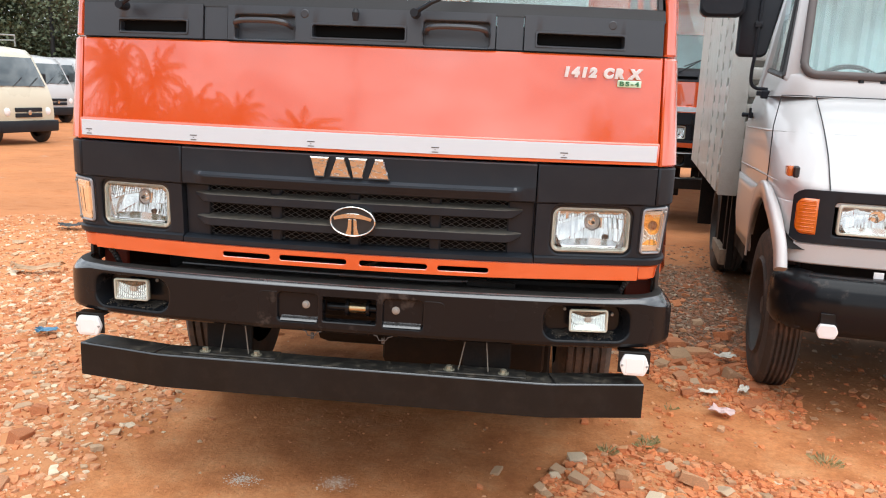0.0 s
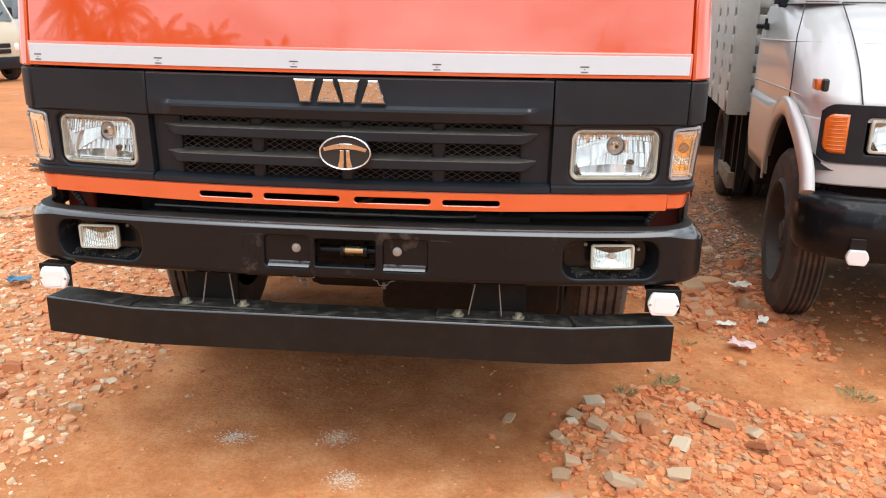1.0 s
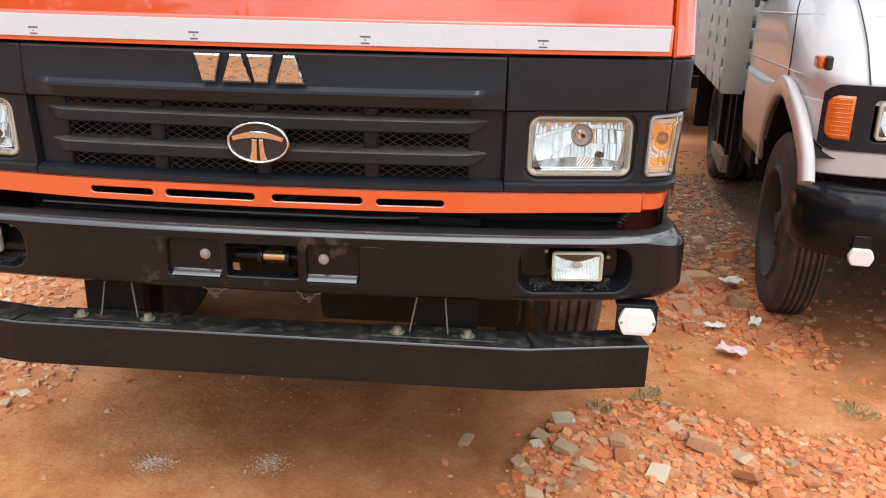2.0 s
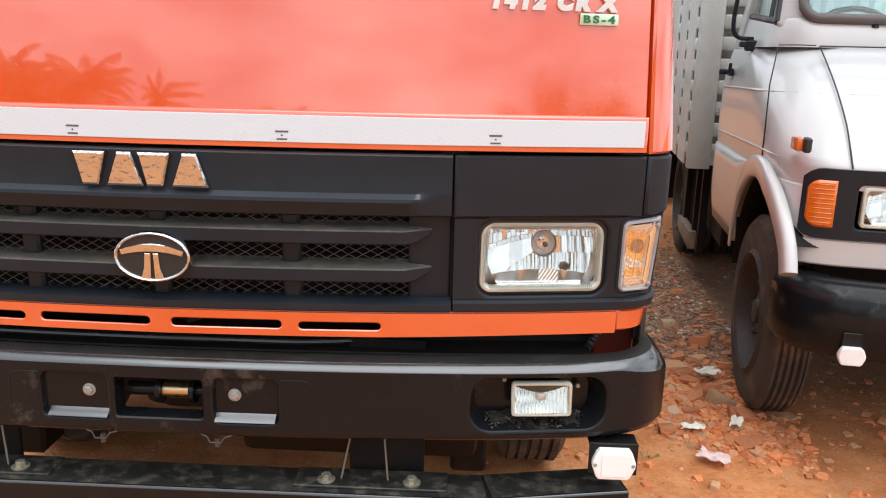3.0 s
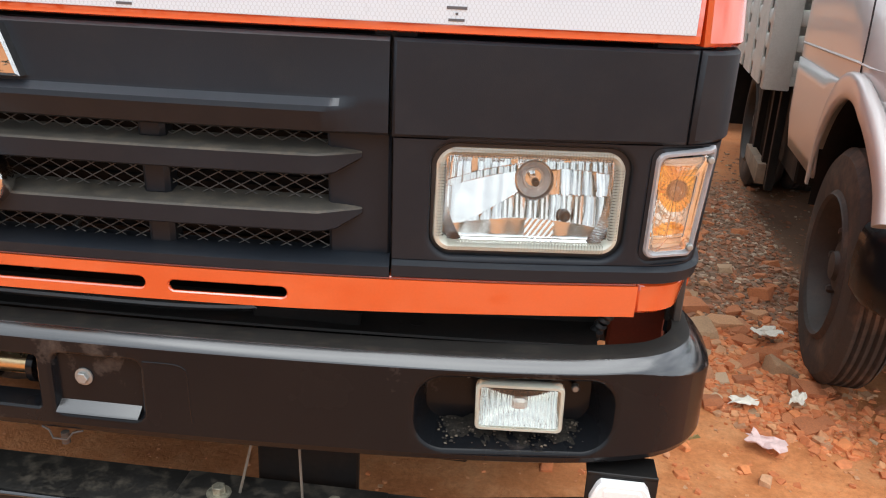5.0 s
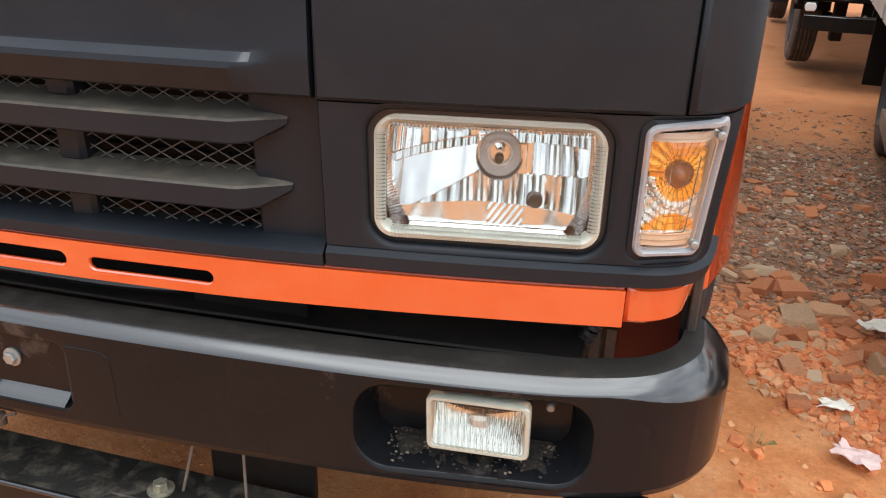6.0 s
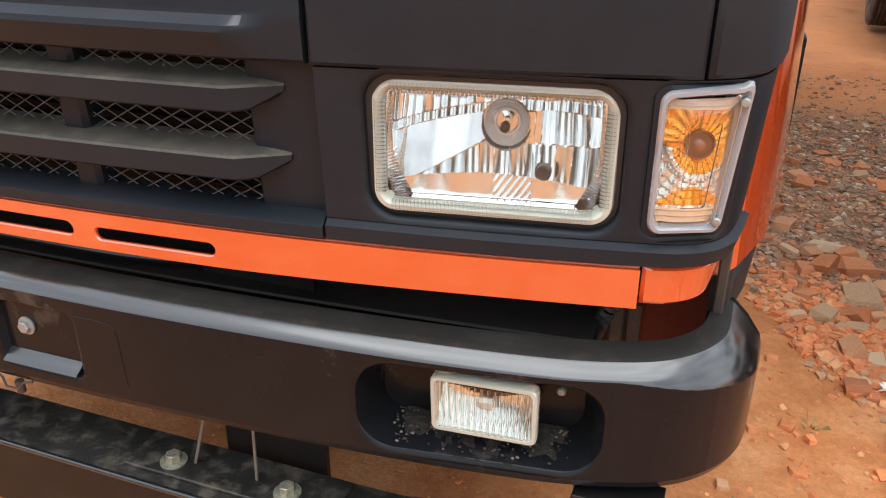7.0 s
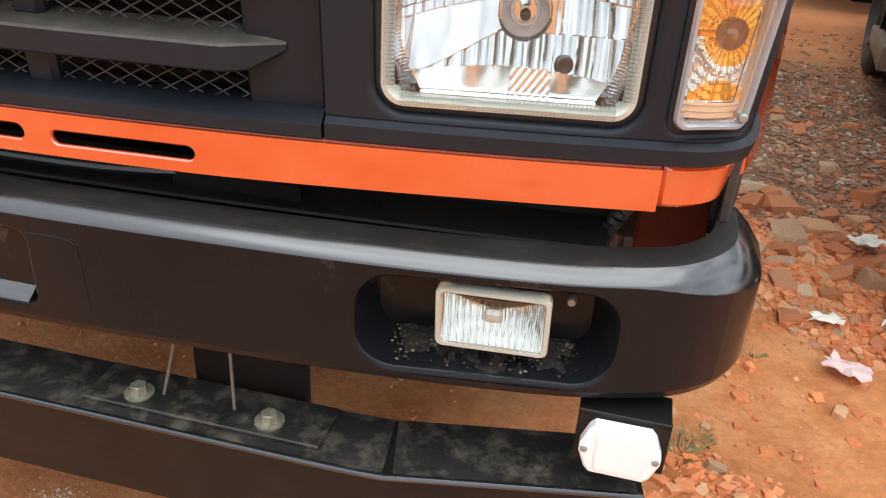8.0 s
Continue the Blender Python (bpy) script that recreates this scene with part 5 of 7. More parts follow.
        part("wheel_arch", loft([[(sg * x, 1.26 + 0.56 * math.cos(a), 0.50 + 0.53 * math.sin(a)) for a in [math.pi * (0.02 + 0.96 * i / 16) for i in range(17)]] for x in (0.68, 0.985)], False, False), DARK, T, "black wheel arch liner")
        part("spring_hanger", box(sg * 0.62 - 0.05, sg * 0.62 + 0.05, 0.5, 0.62, 0.30, 0.65, 0.01), DARK, T)
        part("corner_bracket", merge(box(sg * 0.985 - 0.006, sg * 0.985 + 0.006, 0.16, 0.21, 0.80, 0.96, 0.002), box(sg * 0.985 - 0.012, sg * 0.985 + 0.012, 0.19, 0.20, 0.82, 0.95, 0.001)), RIM, T, "dull grey steel corner bracket")
        part("washer_hose", tube(bend([(sg * 0.892, 0.100, 0.925), (sg * 0.888, 0.098, 0.885), (sg * 0.868, 0.105, 0.845), (sg * 0.850, 0.12, 0.79)], 10), [0.0105 if k % 2 else 0.0085 for k in range(31)], 10), GASKET, T, "black rubber hose")
        part("rear_mudguard", box(min(sg * 0.97, sg * 1.14), max(sg * 0.97, sg * 1.14), 1.86, 1.96, 0.48, 0.872, 0.01), BLACK_PLASTIC, T, "black mudguard behind the cab")
    part("front_crossmember", merge(box(-0.86, 0.86, 0.10, 0.22, 0.76, 0.80, 0.006), box(-0.7, 0.7, 0.16, 0.20, 0.66, 0.86, 0.006)), DARK, T, "dusty dark crossmember")
    part("engine_sump", merge(box(-0.28, 0.28, 0.55, 1.5, 0.42, 0.95, 0.05, 2), box(-0.2, 0.2, 0.3, 0.6, 0.55, 0.9, 0.04, 2)), DARK, T, "dark engine underside")
    # stands for the dark sump, widened to keep light off the ground beneath
    part("underbody_block", box(0.04, 0.64, 0.32, 1.1, 0.43, 0.80, 0.03, 2), DARK, T, "dark underbody box")
    part("front_axle", tube([(-0.75, 1.26, 0.46), (-0.5, 1.26, 0.38), (0.5, 1.26, 0.38), (0.75, 1.26, 0.46)], 0.055, 12), DARK, T, "dark front axle")
    part("hose", tube(bend([(-0.60, 0.05, 0.845), (-0.25, 0.025, 0.846), (0.10, 0.022, 0.846), (0.30, 0.035, 0.844), (0.42, 0.075, 0.846), (0.47, 0.14, 0.87)]), 0.0060, 8), HOSE, T, "black rubber hose")
    part("apron_tray", holed_tray(-0.62, 0.86), DARK, T, "black perforated tray behind the bumper")
    part("hose", tube(bend([(0.02, 0.06, 0.87), (0.07, 0.04, 0.90), (0.09, 0.10, 0.96)]), 0.005, 8), GASKET, T)
    for x, w in ((-0.62, 0.10), (-0.35, 0.08), (-0.12, 0.06), (0.15, 0.05), (0.52, 0.05), (0.58, 0.07)):
        part("engine_bracket", box(x - w / 2, x + w / 2, 0.17, 0.26, 0.80, 0.93, 0.008), DARK, T, "dark bracket")
    # the side boards are unseen, added to shade the lane beside the truck
    part("cargo_bed", merge(box(-1.125, 1.125, 1.90, 6.6, 0.876, 1.02, 0.01), box(-1.125, 1.125, 1.90, 1.96, 1.02, 2.3, 0.01), box(-1.125, -1.09, 1.96, 6.6, 1.02, 1.65, 0.006), box(1.09, 1.125, 1.96, 6.6, 1.02, 1.65, 0.006)), GREY_SHEET, T, "grey primed load bed with added unseen side boards")
    for sg in (-1, 1):
        wheel(T, sg * 1.0, 5.0, 0.465, 0.465, 0.235, sg)
    return T


GREY_SHEET = material("grey_primer", (0.23, 0.235, 0.24), 0.6, vary=0.1, grain=120, blotch=3, dirt=(0.3, 0.2, 0.14), dirt_amount=0.2)
VOID = material("vent_shade", (0.004, 0.004, 0.004), 0.9, vary=0.1, spec=0.1)
MESH_WIRE = material("mesh_wire", (0.20, 0.19, 0.18), 0.45, metal=0.5, vary=0.2, grain=200, blotch=20)
TRUCK = orange_truck(pose(0, 0, 0))
FAR_TRUCK = copy_thing(TRUCK, pose(3.01, 7.0, -0.055, 0, 0, -3) @ Matrix.Scale(1.07, 4))
tagged(FAR_TRUCK, "orange truck with a black grille and bumper parked further back")


# ---------- the white truck ----------
def hexa(a, b, r=0.004):
    """A solid between two quads."""
    bm = loft([a, b])
    if r:
        bmesh.ops.recalc_face_normals(bm, faces=bm.faces)
        bmesh.ops.bevel(bm, geom=list(bm.edges), offset=r, segments=2, affect='EDGES', profile=0.5)
    return bm


def white_truck(m):
    T = thing("white_truck", m, "new white semi-forward truck with a black bumper and ribbed cargo body", "truck")
    nose_line = Line([(0, -0.16), (0.5, -0.158), (0.7, -0.153), (0.80, -0.143), (0.87, -0.115), (0.91, -0.06), (0.935, 0.06), (0.95, 0.25), (0.95, 0.8), (0.95, 1.34)])
    # nose and door sides above the arches, as plan outlines from low to high
    def outline(z):
        f = float(np.interp(z, [0.98, 1.055, 1.10, 1.2, 1.3, 1.38, 1.44], [-0.155, -0.15, -0.105, 0.02, 0.20, 0.36, 0.50]))
        half = float(np.interp(z, [0.98, 1.06, 1.25, 1.36, 1.44], [0.948, 0.952, 0.948, 0.938, 0.915]))
        p = float(np.interp(z, [0.98, 1.06, 1.2, 1.44], [3.6, 3.6, 2.9, 2.6]))
        r = 0.34
        pts = []
        n = 18
        for k in range(n + 1):
            a = math.pi / 2 * k / n
            x = half - r + r * math.cos(a) ** (2 / p)
            y = f + 0.5 - 0.5 * math.sin(a) ** (2 / p)
            pts.append((-x, y, z))
        pts = [(-half, 1.34, z), (-half, 1.0, z), (-half, max(0.7, f + 0.52), z)] + pts
        return pts + [(-x, y, zz) for x, y, zz in reversed(pts)]
    zs = [0.98, 1.02, 1.045, 1.06, 1.08, 1.12, 1.17, 1.22, 1.27, 1.32, 1.37, 1.41, 1.43, 1.44]
    rings = [outline(z) for z in zs]
    rings.append([(x * 0.985, y + 0.012 * (1 if y < 1 else 0), 1.449) for x, y, z in outline(1.44)])
    part("nose", loft(rings, True, True), WHITE_PAINT, T, "white painted nose and doors", 50)
    def skin(y, z):
        pts = [p for p in outline(z) if p[0] < 0]
        pts.sort(key=lambda p: p[1])
        return -float(np.interp(y, [p[1] for p in pts], [p[0] for p in pts]))
    # lower sides with the wheel arch
    cy, cz, cr = 0.24, 0.50, 0.485
    for sg in (-1, 1):
        bm = bmesh.new()
        cols = [-0.10 + 1.44 * i / 72 for i in range(73)]
        rows = []
        for y in cols:
            x = float(np.interp(y, [-0.15, -0.1, -0.04, 0.08, 0.25, 2], [0.86, 0.875, 0.91, 0.935, 0.95, 0.95]))
            d = cr * cr - (y - cy) ** 2
            lo = cz + math.sqrt(d) if d > 0 else 0.60
            lo = min(max(lo, 0.60), 0.984)
            rows.append([bm.verts.new((sg * (x - 0.02 * max(0, 0.75 - z) / 0.15), y, z)) for z in [lo + (0.985 - lo) * j / 6 for j in range(7)]])
        for a, b in zip(rows, rows[1:]):
            for j in range(6):
                bm.faces.new((a[j], b[j], b[j + 1], a[j + 1]))
        side = part("lower_side", bm, WHITE_PAINT, T, "white lower door and wing", 50)
        so = side.modifiers.new("thickness", 'SOLIDIFY')
        so.thickness, so.offset = 0.012, 0
        arc = [(sg * (0.945 + 0.016 * math.sin(a)), cy + (cr + 0.012) * math.cos(a), cz + (cr + 0.012) * math.sin(a)) for a in [math.pi * (0.05 + 0.82 * i / 30) for i in range(31)]]
        rings = []
        for k, p in enumerate(arc):
            a = math.pi * (0.05 + 0.82 * k / 30)
            f = (0.35 + 0.65 * min(1.0, k / 12))
            w = 0.016 + 0.010 * min(1.0, max(0.0, (a / math.pi - 0.45) / 0.25))
            inn = 0.026 * min(1.0, max(0.0, (a / math.pi - 0.62) / 0.19))
            rings.append([(p[0] - sg * inn + sg * w * f * math.copysign(abs(math.cos(t)) ** 0.6, math.cos(t)), p[1] + 0.043 * f * math.copysign(abs(math.sin(t)) ** 0.6, math.sin(t)) * math.cos(a), p[2] + 0.043 * f * math.copysign(abs(math.sin(t)) ** 0.6, math.sin(t)) * math.sin(a)) for t in [2 * math.pi * i / 16 for i in range(16)]])
        part("arch_flare", loft(rings), WHITE_PAINT, T, "white wheel arch flare", 60)
        part("arch_liner", loft([[(sg * x, cy + (cr - 0.01) * math.cos(a), cz + (cr - 0.01) * math.sin(a)) for a in [math.pi * 0.80 * i / 20 for i in range(21)]] for x in (0.55, 0.93)], False, False), DARK, T, "dark wheel arch liner")
        arch_z = lambda s: max(0.72, cz + math.sqrt(max(0.0, (cr - 0.012) ** 2 - (nose_line.at(s)[1] - cy) ** 2))) if nose_line.at(s)[1] > -0.118 else 0.735
        part("wing_front", panel(nose_line, min(sg * 0.86, sg * 1.06), max(sg * 0.86, sg * 1.06), arch_z, 0.984, 0.001, 0.02, 0.003, 0.012, False), WHITE_PAINT, T, "white wing beside the lamp", 50)
        # creases, seams
        part("waist_moulding", tube([(sg * (skin(y, z) + 0.0005), y, z) for y, z in [(1.32 - 1.30 * i / 24, 1.045 + 0.017 * min(1.0, i / 18)) for i in range(25)]], [0.005] * 19 + [0.0045, 0.004, 0.003, 0.002, 0.001, 0.0005], 6), WHITE_PAINT, T, "white pressed waist line")
        part("upper_crease", tube([(sg * (skin(y, z) - 0.001), y, z) for y, z in [(1.30 - 1.16 * i / 20, 1.262 + 0.018 * i / 20) for i in range(21)]], [0.006] * 15 + [0.005, 0.004, 0.003, 0.002, 0.001, 0.0005], 6), WHITE_PAINT, T, "pressed crease")
        part("door_seam", tube([(sg * 0.918, 0.37, 1.44), (sg * 0.9505, 0.285, 1.30), (sg * 0.953, 0.262, 1.15), (sg * 0.9525, 0.262, 1.0), (sg * 0.951, 0.255, 0.985)], 0.0028, 5), GASKET, T, "dark door seam")
        part("wing_seam", tube(bend([(sg * 0.917, 0.37, 1.449), (sg * 0.84, 0.40, 1.451), (sg * 0.76, 0.46, 1.451)]), 0.0025, 5), GASKET, T, "dark wing seam")
        part("hood_seam", tube(bend([(sg * 0.735, 0.500, 1.449), (sg * 0.738, 0.36, 1.385), (sg * 0.742, 0.18, 1.295), (sg * 0.748, 0.0, 1.19), (sg * 0.752, -0.10, 1.108), (sg * 0.753, -0.156, 1.052)]), 0.003, 5), GASKET, T, "dark hood seam")
        part("door_handle", merge(box(min(sg * 0.945, sg * 0.965), max(sg * 0.945, sg * 0.965), 1.10, 1.17, 1.315, 1.350, 0.004), lathe([(sg * 0.96, 0.012), (sg * 0.995, 0.014), (sg * 1.0, 0.008)], 14, 'x', (0, 1.18, 1.333)), box(min(sg * 0.955, sg * 0.97), max(sg * 0.955, sg * 0.97), 1.10, 1.115, 1.33, 1.375, 0.003)), BLACK_PLASTIC, T, "black door handle")
        rep = part("side_repeater", box(min(sg * 0.895, sg * 0.925), max(sg * 0.895, sg * 0.925), -0.105, -0.02, 1.096, 1.142, 0.008, 2), AMBER_SOLID, T, "amber side repeater")
        part("repeater_base", box(min(sg * 0.88, sg * 0.905), max(sg * 0.88, sg * 0.905), -0.13, -0.085, 1.094, 1.144, 0.006), GASKET, rep, "dark base")
        # mirrors on a bent arm
        part("mirror_mount", merge(box(min(sg * 0.90, sg * 0.945), max(sg * 0.90, sg * 0.945), 0.86, 0.92, 1.43, 1.475, 0.006), box(min(sg * 0.92, sg * 0.97), max(sg * 0.92, sg * 0.97), 0.865, 0.905, 1.445, 1.47, 0.004), lathe([(1.475, 0.014), (1.49, 0.012)], 10, 'z', (sg * 0.925, 0.885, 0))), BLACK_PLASTIC, T, "black mirror bracket")
        arm = bend([(sg * 0.93, 0.885, 1.482), (sg * 0.975, 0.88, 1.485), (sg * 1.003, 0.87, 1.51), (sg * 1.010, 0.86, 1.57), (sg * 1.005, 0.84, 1.68), (sg * 1.0, 0.835, 1.90), (sg * 0.99, 0.84, 2.15)])
        part("mirror_arm", tube(arm, 0.0095, 10), BLACK_PLASTIC, T, "black bent mirror arm")
        out = [(sg * (1.025 + a - 0.20 * (b - 1.65) * (0.5 - a / 0.155)), b) for a, b in rrect(0.155, 0.40, 0.03, 5, 0, 1.85)]
        mir = part("mirror", prism(out, 0.855, 0.91, 0.012), BLACK_PLASTIC, T, "tall black mirror", 40)
        part("mirror_clamp", merge(box(sg * 1.003 - 0.022, sg * 1.003 + 0.022, 0.825, 0.86, 1.805, 1.835, 0.004), *[lathe([(0.823, 0.005), (0.818, 0.005), (0.816, 0.002)], 8, 'y', (sg * 1.003 + dx, 0, 1.82)) for dx in (-0.014, 0.014)]), BLACK_PLASTIC, mir, "clamp")
        part("wide_mirror", prism(rrect(0.235, 0.22, 0.045, 6, sg * 1.20, 1.965), 0.80, 0.88, 0.015), BLACK_PLASTIC, T, "wide-angle black mirror")
        wheel(T, sg * 0.925, 0.335, 0.396, 0.396, 0.178, sg, 6)
        for x in (0.905, 0.66):
            wheel(T, sg * x, 3.10, 0.415, 0.415, 0.235, sg, 6)
        # side glass, door frame
        g = part("side_glass", hexa([(sg * 0.868, 0.66, 1.555), (sg * 0.862, 1.22, 1.60), (sg * 0.862 - sg * 0.004, 1.22, 1.60), (sg * 0.868 - sg * 0.004, 0.66, 1.555)], [(sg * 0.79, 0.90, 2.12), (sg * 0.79, 1.24, 2.12), (sg * 0.786, 1.24, 2.12), (sg * 0.786, 0.90, 2.12)], 0), SCREEN_GLASS, T, "tinted side window")
        g.visible_shadow = False
        edge = [(sg * 0.873, 0.63, 1.545), (sg * 0.866, 1.24, 1.592), (sg * 0.792, 1.26, 2.13), (sg * 0.792, 0.88, 2.13), (sg * 0.873, 0.63, 1.545)]
        part("window_seal", merge(*[tube([a, b], 0.016, 8) for a, b in zip(edge, edge[1:])]), GASKET, T, "black window seal")
        part("quarter_pillar", tube([(sg * 0.868, 0.80, 1.56), (sg * 0.79, 0.98, 2.12)], 0.011, 8), GASKET, T, "black quarter light pillar")
        part("front_pillar", hexa([(sg * 0.882, 0.60, 1.52), (sg * 0.882, 0.70, 1.52), (sg * 0.82, 0.68, 1.52), (sg * 0.775, 0.548, 1.52)], [(sg * 0.80, 0.87, 2.16), (sg * 0.80, 0.94, 2.16), (sg * 0.75, 0.93, 2.16), (sg * 0.728, 0.825, 2.16)], 0.022), WHITE_PAINT, T, "white windscreen pillar", 60)
        part("rear_pillar", hexa([(sg * 0.918, 1.22, 1.447), (sg * 0.918, 1.34, 1.447), (sg * 0.86, 1.34, 1.447), (sg * 0.86, 1.22, 1.447)], [(sg * 0.80, 1.22, 2.16), (sg * 0.80, 1.34, 2.16), (sg * 0.75, 1.34, 2.16), (sg * 0.75, 1.22, 2.16)], 0.012), WHITE_PAINT, T, "white rear pillar")
    part("hood_rear_seam", tube([(-0.735, 0.502, 1.4505), (0, 0.492, 1.4505), (0.735, 0.502, 1.4505)], 0.003, 5), GASKET, T, "dark hood seam")
    belt = []
    for half, f, r, z in ((0.912, 0.512, 0.20, 1.4455), (0.908, 0.514, 0.19, 1.455), (0.900, 0.520, 0.17, 1.480), (0.889, 0.532, 0.15, 1.515), (0.881, 0.546, 0.13, 1.545), (0.876, 0.556, 0.12, 1.556), (0.866, 0.568, 0.11, 1.560), (0.840, 0.60, 0.09, 1.556), (0.838, 0.602, 0.09, 1.447)):
        ring = [(-half + r - r * math.cos(a), f + r - r * math.sin(a), z) for a in [math.pi / 2 * k / 10 for k in range(11)]]
        ring = [(-half, 1.335, z + (0.036 if z > 1.5 else 0.0)), (-half, 0.95, z + (0.014 if z > 1.5 else 0.0))] + ring
        belt.append(ring + [(-x, y, zz) for x, y, zz in reversed(ring)])
    part("cab_belt", loft(belt, False, False), WHITE_PAINT, T, "white scuttle and door shoulders under the windows", 60)
    part("cab_roof", hexa([(-0.81, 0.80, 2.14), (0.81, 0.80, 2.14), (0.81, 1.35, 2.14), (-0.81, 1.35, 2.14)], [(-0.76, 0.84, 2.24), (0.76, 0.84, 2.24), (0.76, 1.33, 2.24), (-0.76, 1.33, 2.24)], 0.03), WHITE_PAINT, T, "white cab roof")
    part("cab_back", box(-0.86, 0.86, 1.31, 1.34, 0.6, 2.16, 0.01), WHITE_PAINT, T, "white cab back wall")
    g = part("windscreen", hexa([(-0.80, 0.555, 1.56), (0.80, 0.555, 1.56), (0.80, 0.56, 1.56), (-0.80, 0.56, 1.56)], [(-0.745, 0.835, 2.13), (0.745, 0.835, 2.13), (0.745, 0.84, 2.13), (-0.745, 0.84, 2.13)], 0), SCREEN_GLASS, T, "pale tinted windscreen")
    g.visible_shadow = False
    glass_y = lambda z: 0.545 + 0.491 * (z - 1.56)
    bend_of = [(-0.737 - 0.060 * math.cos(a), 1.618 - 0.060 * math.sin(a)) for a in [math.pi / 2 * k / 8 for k in range(9)]]
    edge = [(-0.748, 2.12), (-0.790, 1.68)] + bend_of + [(-0.4, 1.554), (0, 1.552)]
    edge += [(-x, z) for x, z in reversed(edge[:-1])]
    part("windscreen_seal", tube([(x, glass_y(z), z) for x, z in edge], 0.021, 8), SEAL_BROWN, T, "grey-brown rubber windscreen seal", 60)
    for x, d in ((-0.53, 0.5), (-0.43, 0.55)):
        w = part("wiper", lathe([(1.525, 0.016), (1.545, 0.014), (1.555, 0.008)], 12, 'z', (x, 0.545, 0)), BLACK_PLASTIC, T, "black wiper")
        part("wiper_arm", tube([(x, 0.54, 1.55), (x + 0.14, 0.545, 1.585), (x + d, 0.60, 1.67)], [0.011, 0.009, 0.005], 8), BLACK_PLASTIC, w)
        part("wiper_blade", tube([(x - 0.02, 0.535, 1.545), (x + 0.16, 0.555, 1.60), (x + d + 0.05, 0.605, 1.68)], 0.004, 6), GASKET, w)
    # cab inside
    part("dashboard", box(-0.8, 0.8, 0.62, 0.74, 1.30, 1.52, 0.03, 2), BLACK_PLASTIC, T, "dark dashboard")
    for x in (-0.42, 0.42):
        folds = [[(x - 0.40 + 0.80 * i / 40, 1.06 + 0.014 * math.sin(1.9 * i + 0.7 * math.sin(0.6 * i)) + 0.010 * math.sin(0.55 * i + x) + 0.05 * (1 - k / 6), 1.28 + 0.82 * k / 6) for k in range(7)] for i in range(41)]
        back = [[(px, 1.30, pz) for px, py, pz in col] for col in folds]
        part("cab_seat", merge(loft([f + b[::-1] for f, b in zip(folds, back)]), box(x - 0.40, x + 0.40, 0.86, 1.2, 1.15, 1.40, 0.05, 3)), GREEN_SHEET, T, "seat under a pale blue-green plastic cover", 60)
    ringp = [(-0.52 + 0.19 * math.cos(a), 0.80 + 0.07 * math.sin(a), 1.45 + 0.165 * math.sin(a)) for a in [2 * math.pi * i / 28 for i in range(29)]]
    part("steering_wheel", merge(tube(ringp, 0.013, 8, False), tube([(-0.70, 0.80, 1.45), (-0.34, 0.80, 1.45)], 0.012, 8), lathe([(0.78, 0.05), (0.82, 0.04)], 14, 'y', (-0.52, 0, 1.45))), BLACK_PLASTIC, T, "black steering wheel")
    # black lamp fascia
    lamp_holes = [(-0.725, -0.40, 0.852, 1.000, 0.018), (0.40, 0.725, 0.852, 1.000, 0.018)]
    part("lamp_fascia", holed(nose_line, -0.893, 0.893, lambda s: 0.815 + 0.02 * max(0.0, (abs(s) - 0.85) / 0.043) ** 2, lambda s: 1.048 - 0.03 * max(0.0, (abs(s) - 0.84) / 0.053) ** 2, lamp_holes, 0.012, 0.05, 0.006, 0.03, 0.02, False), BLACK_PLASTIC, T, "black lamp fascia")
    for sg in (-1, 1):
        amb = part("indicator", panel(nose_line, min(sg * 0.790, sg * 0.876), max(sg * 0.790, sg * 0.876), lambda s: 0.852 + 0.030 * max(0, (abs(s) - 0.838) / 0.038) ** 2.5, lambda s: 1.010 - 0.026 * max(0, (abs(s) - 0.838) / 0.038) ** 2.5, 0.020, 0.03, 0.008, 0.008, False), AMBER_SOLID, T, "amber corner indicator")
        for k in range(9):
            part("indicator_rib", panel(nose_line, min(sg * 0.796, sg * 0.862), max(sg * 0.796, sg * 0.862), 0.866 + 0.016 * k, 0.870 + 0.016 * k, 0.0215, -0.01, 0.001, 0.02, False), AMBER_SOLID, amb)
        x, y, nx, ny = nose_line.at(sg * 0.56)
        mm = Matrix.Translation((x, y - 0.004, 0.926)) @ Matrix.Rotation(math.atan2(nx, -ny), 4, 'Z')
        rings = [[(a, yy, b) for a, b in rrect(0.30 - 2 * i, 0.136 - 2 * i, 0.014, 5)] for i, yy in ((0, 0.02), (0, 0.0), (0.004, -0.004), (0.010, -0.004), (0.012, 0.006))]
        lamp = part("headlight", loft(rings, True, False), LENS_RIM, T, "clear rectangular headlight", 40, mm)
        part("reflector", faceted_bowl(0.275, 0.112, 19, 5), REFLECTOR, lamp, "silver faceted reflector", 16)
        part("bulb_ring", lathe([(0.05, 0.022), (0.03, 0.022), (0.028, 0.018), (0.05, 0.004)], 24, 'y', (0.0, 0, 0.006)), CHROME, lamp, "bulb shield")
        lens = part("lens", prism(rrect(0.278, 0.114, 0.01, 5), -0.004, -0.001), LENS, lamp, "clear lens")
        lens.visible_shadow = False
    part("front_apron", panel(nose_line, -0.965, 0.965, 0.720, 0.812, 0.006, 0.04, 0.006, 0.03, False), WHITE_PAINT, T, "white apron under the lamps")
    part("grille_void", box(-0.8, 0.8, 0.0, 0.1, 0.5, 0.8, 0.01), DARK, T, "dark front underside")
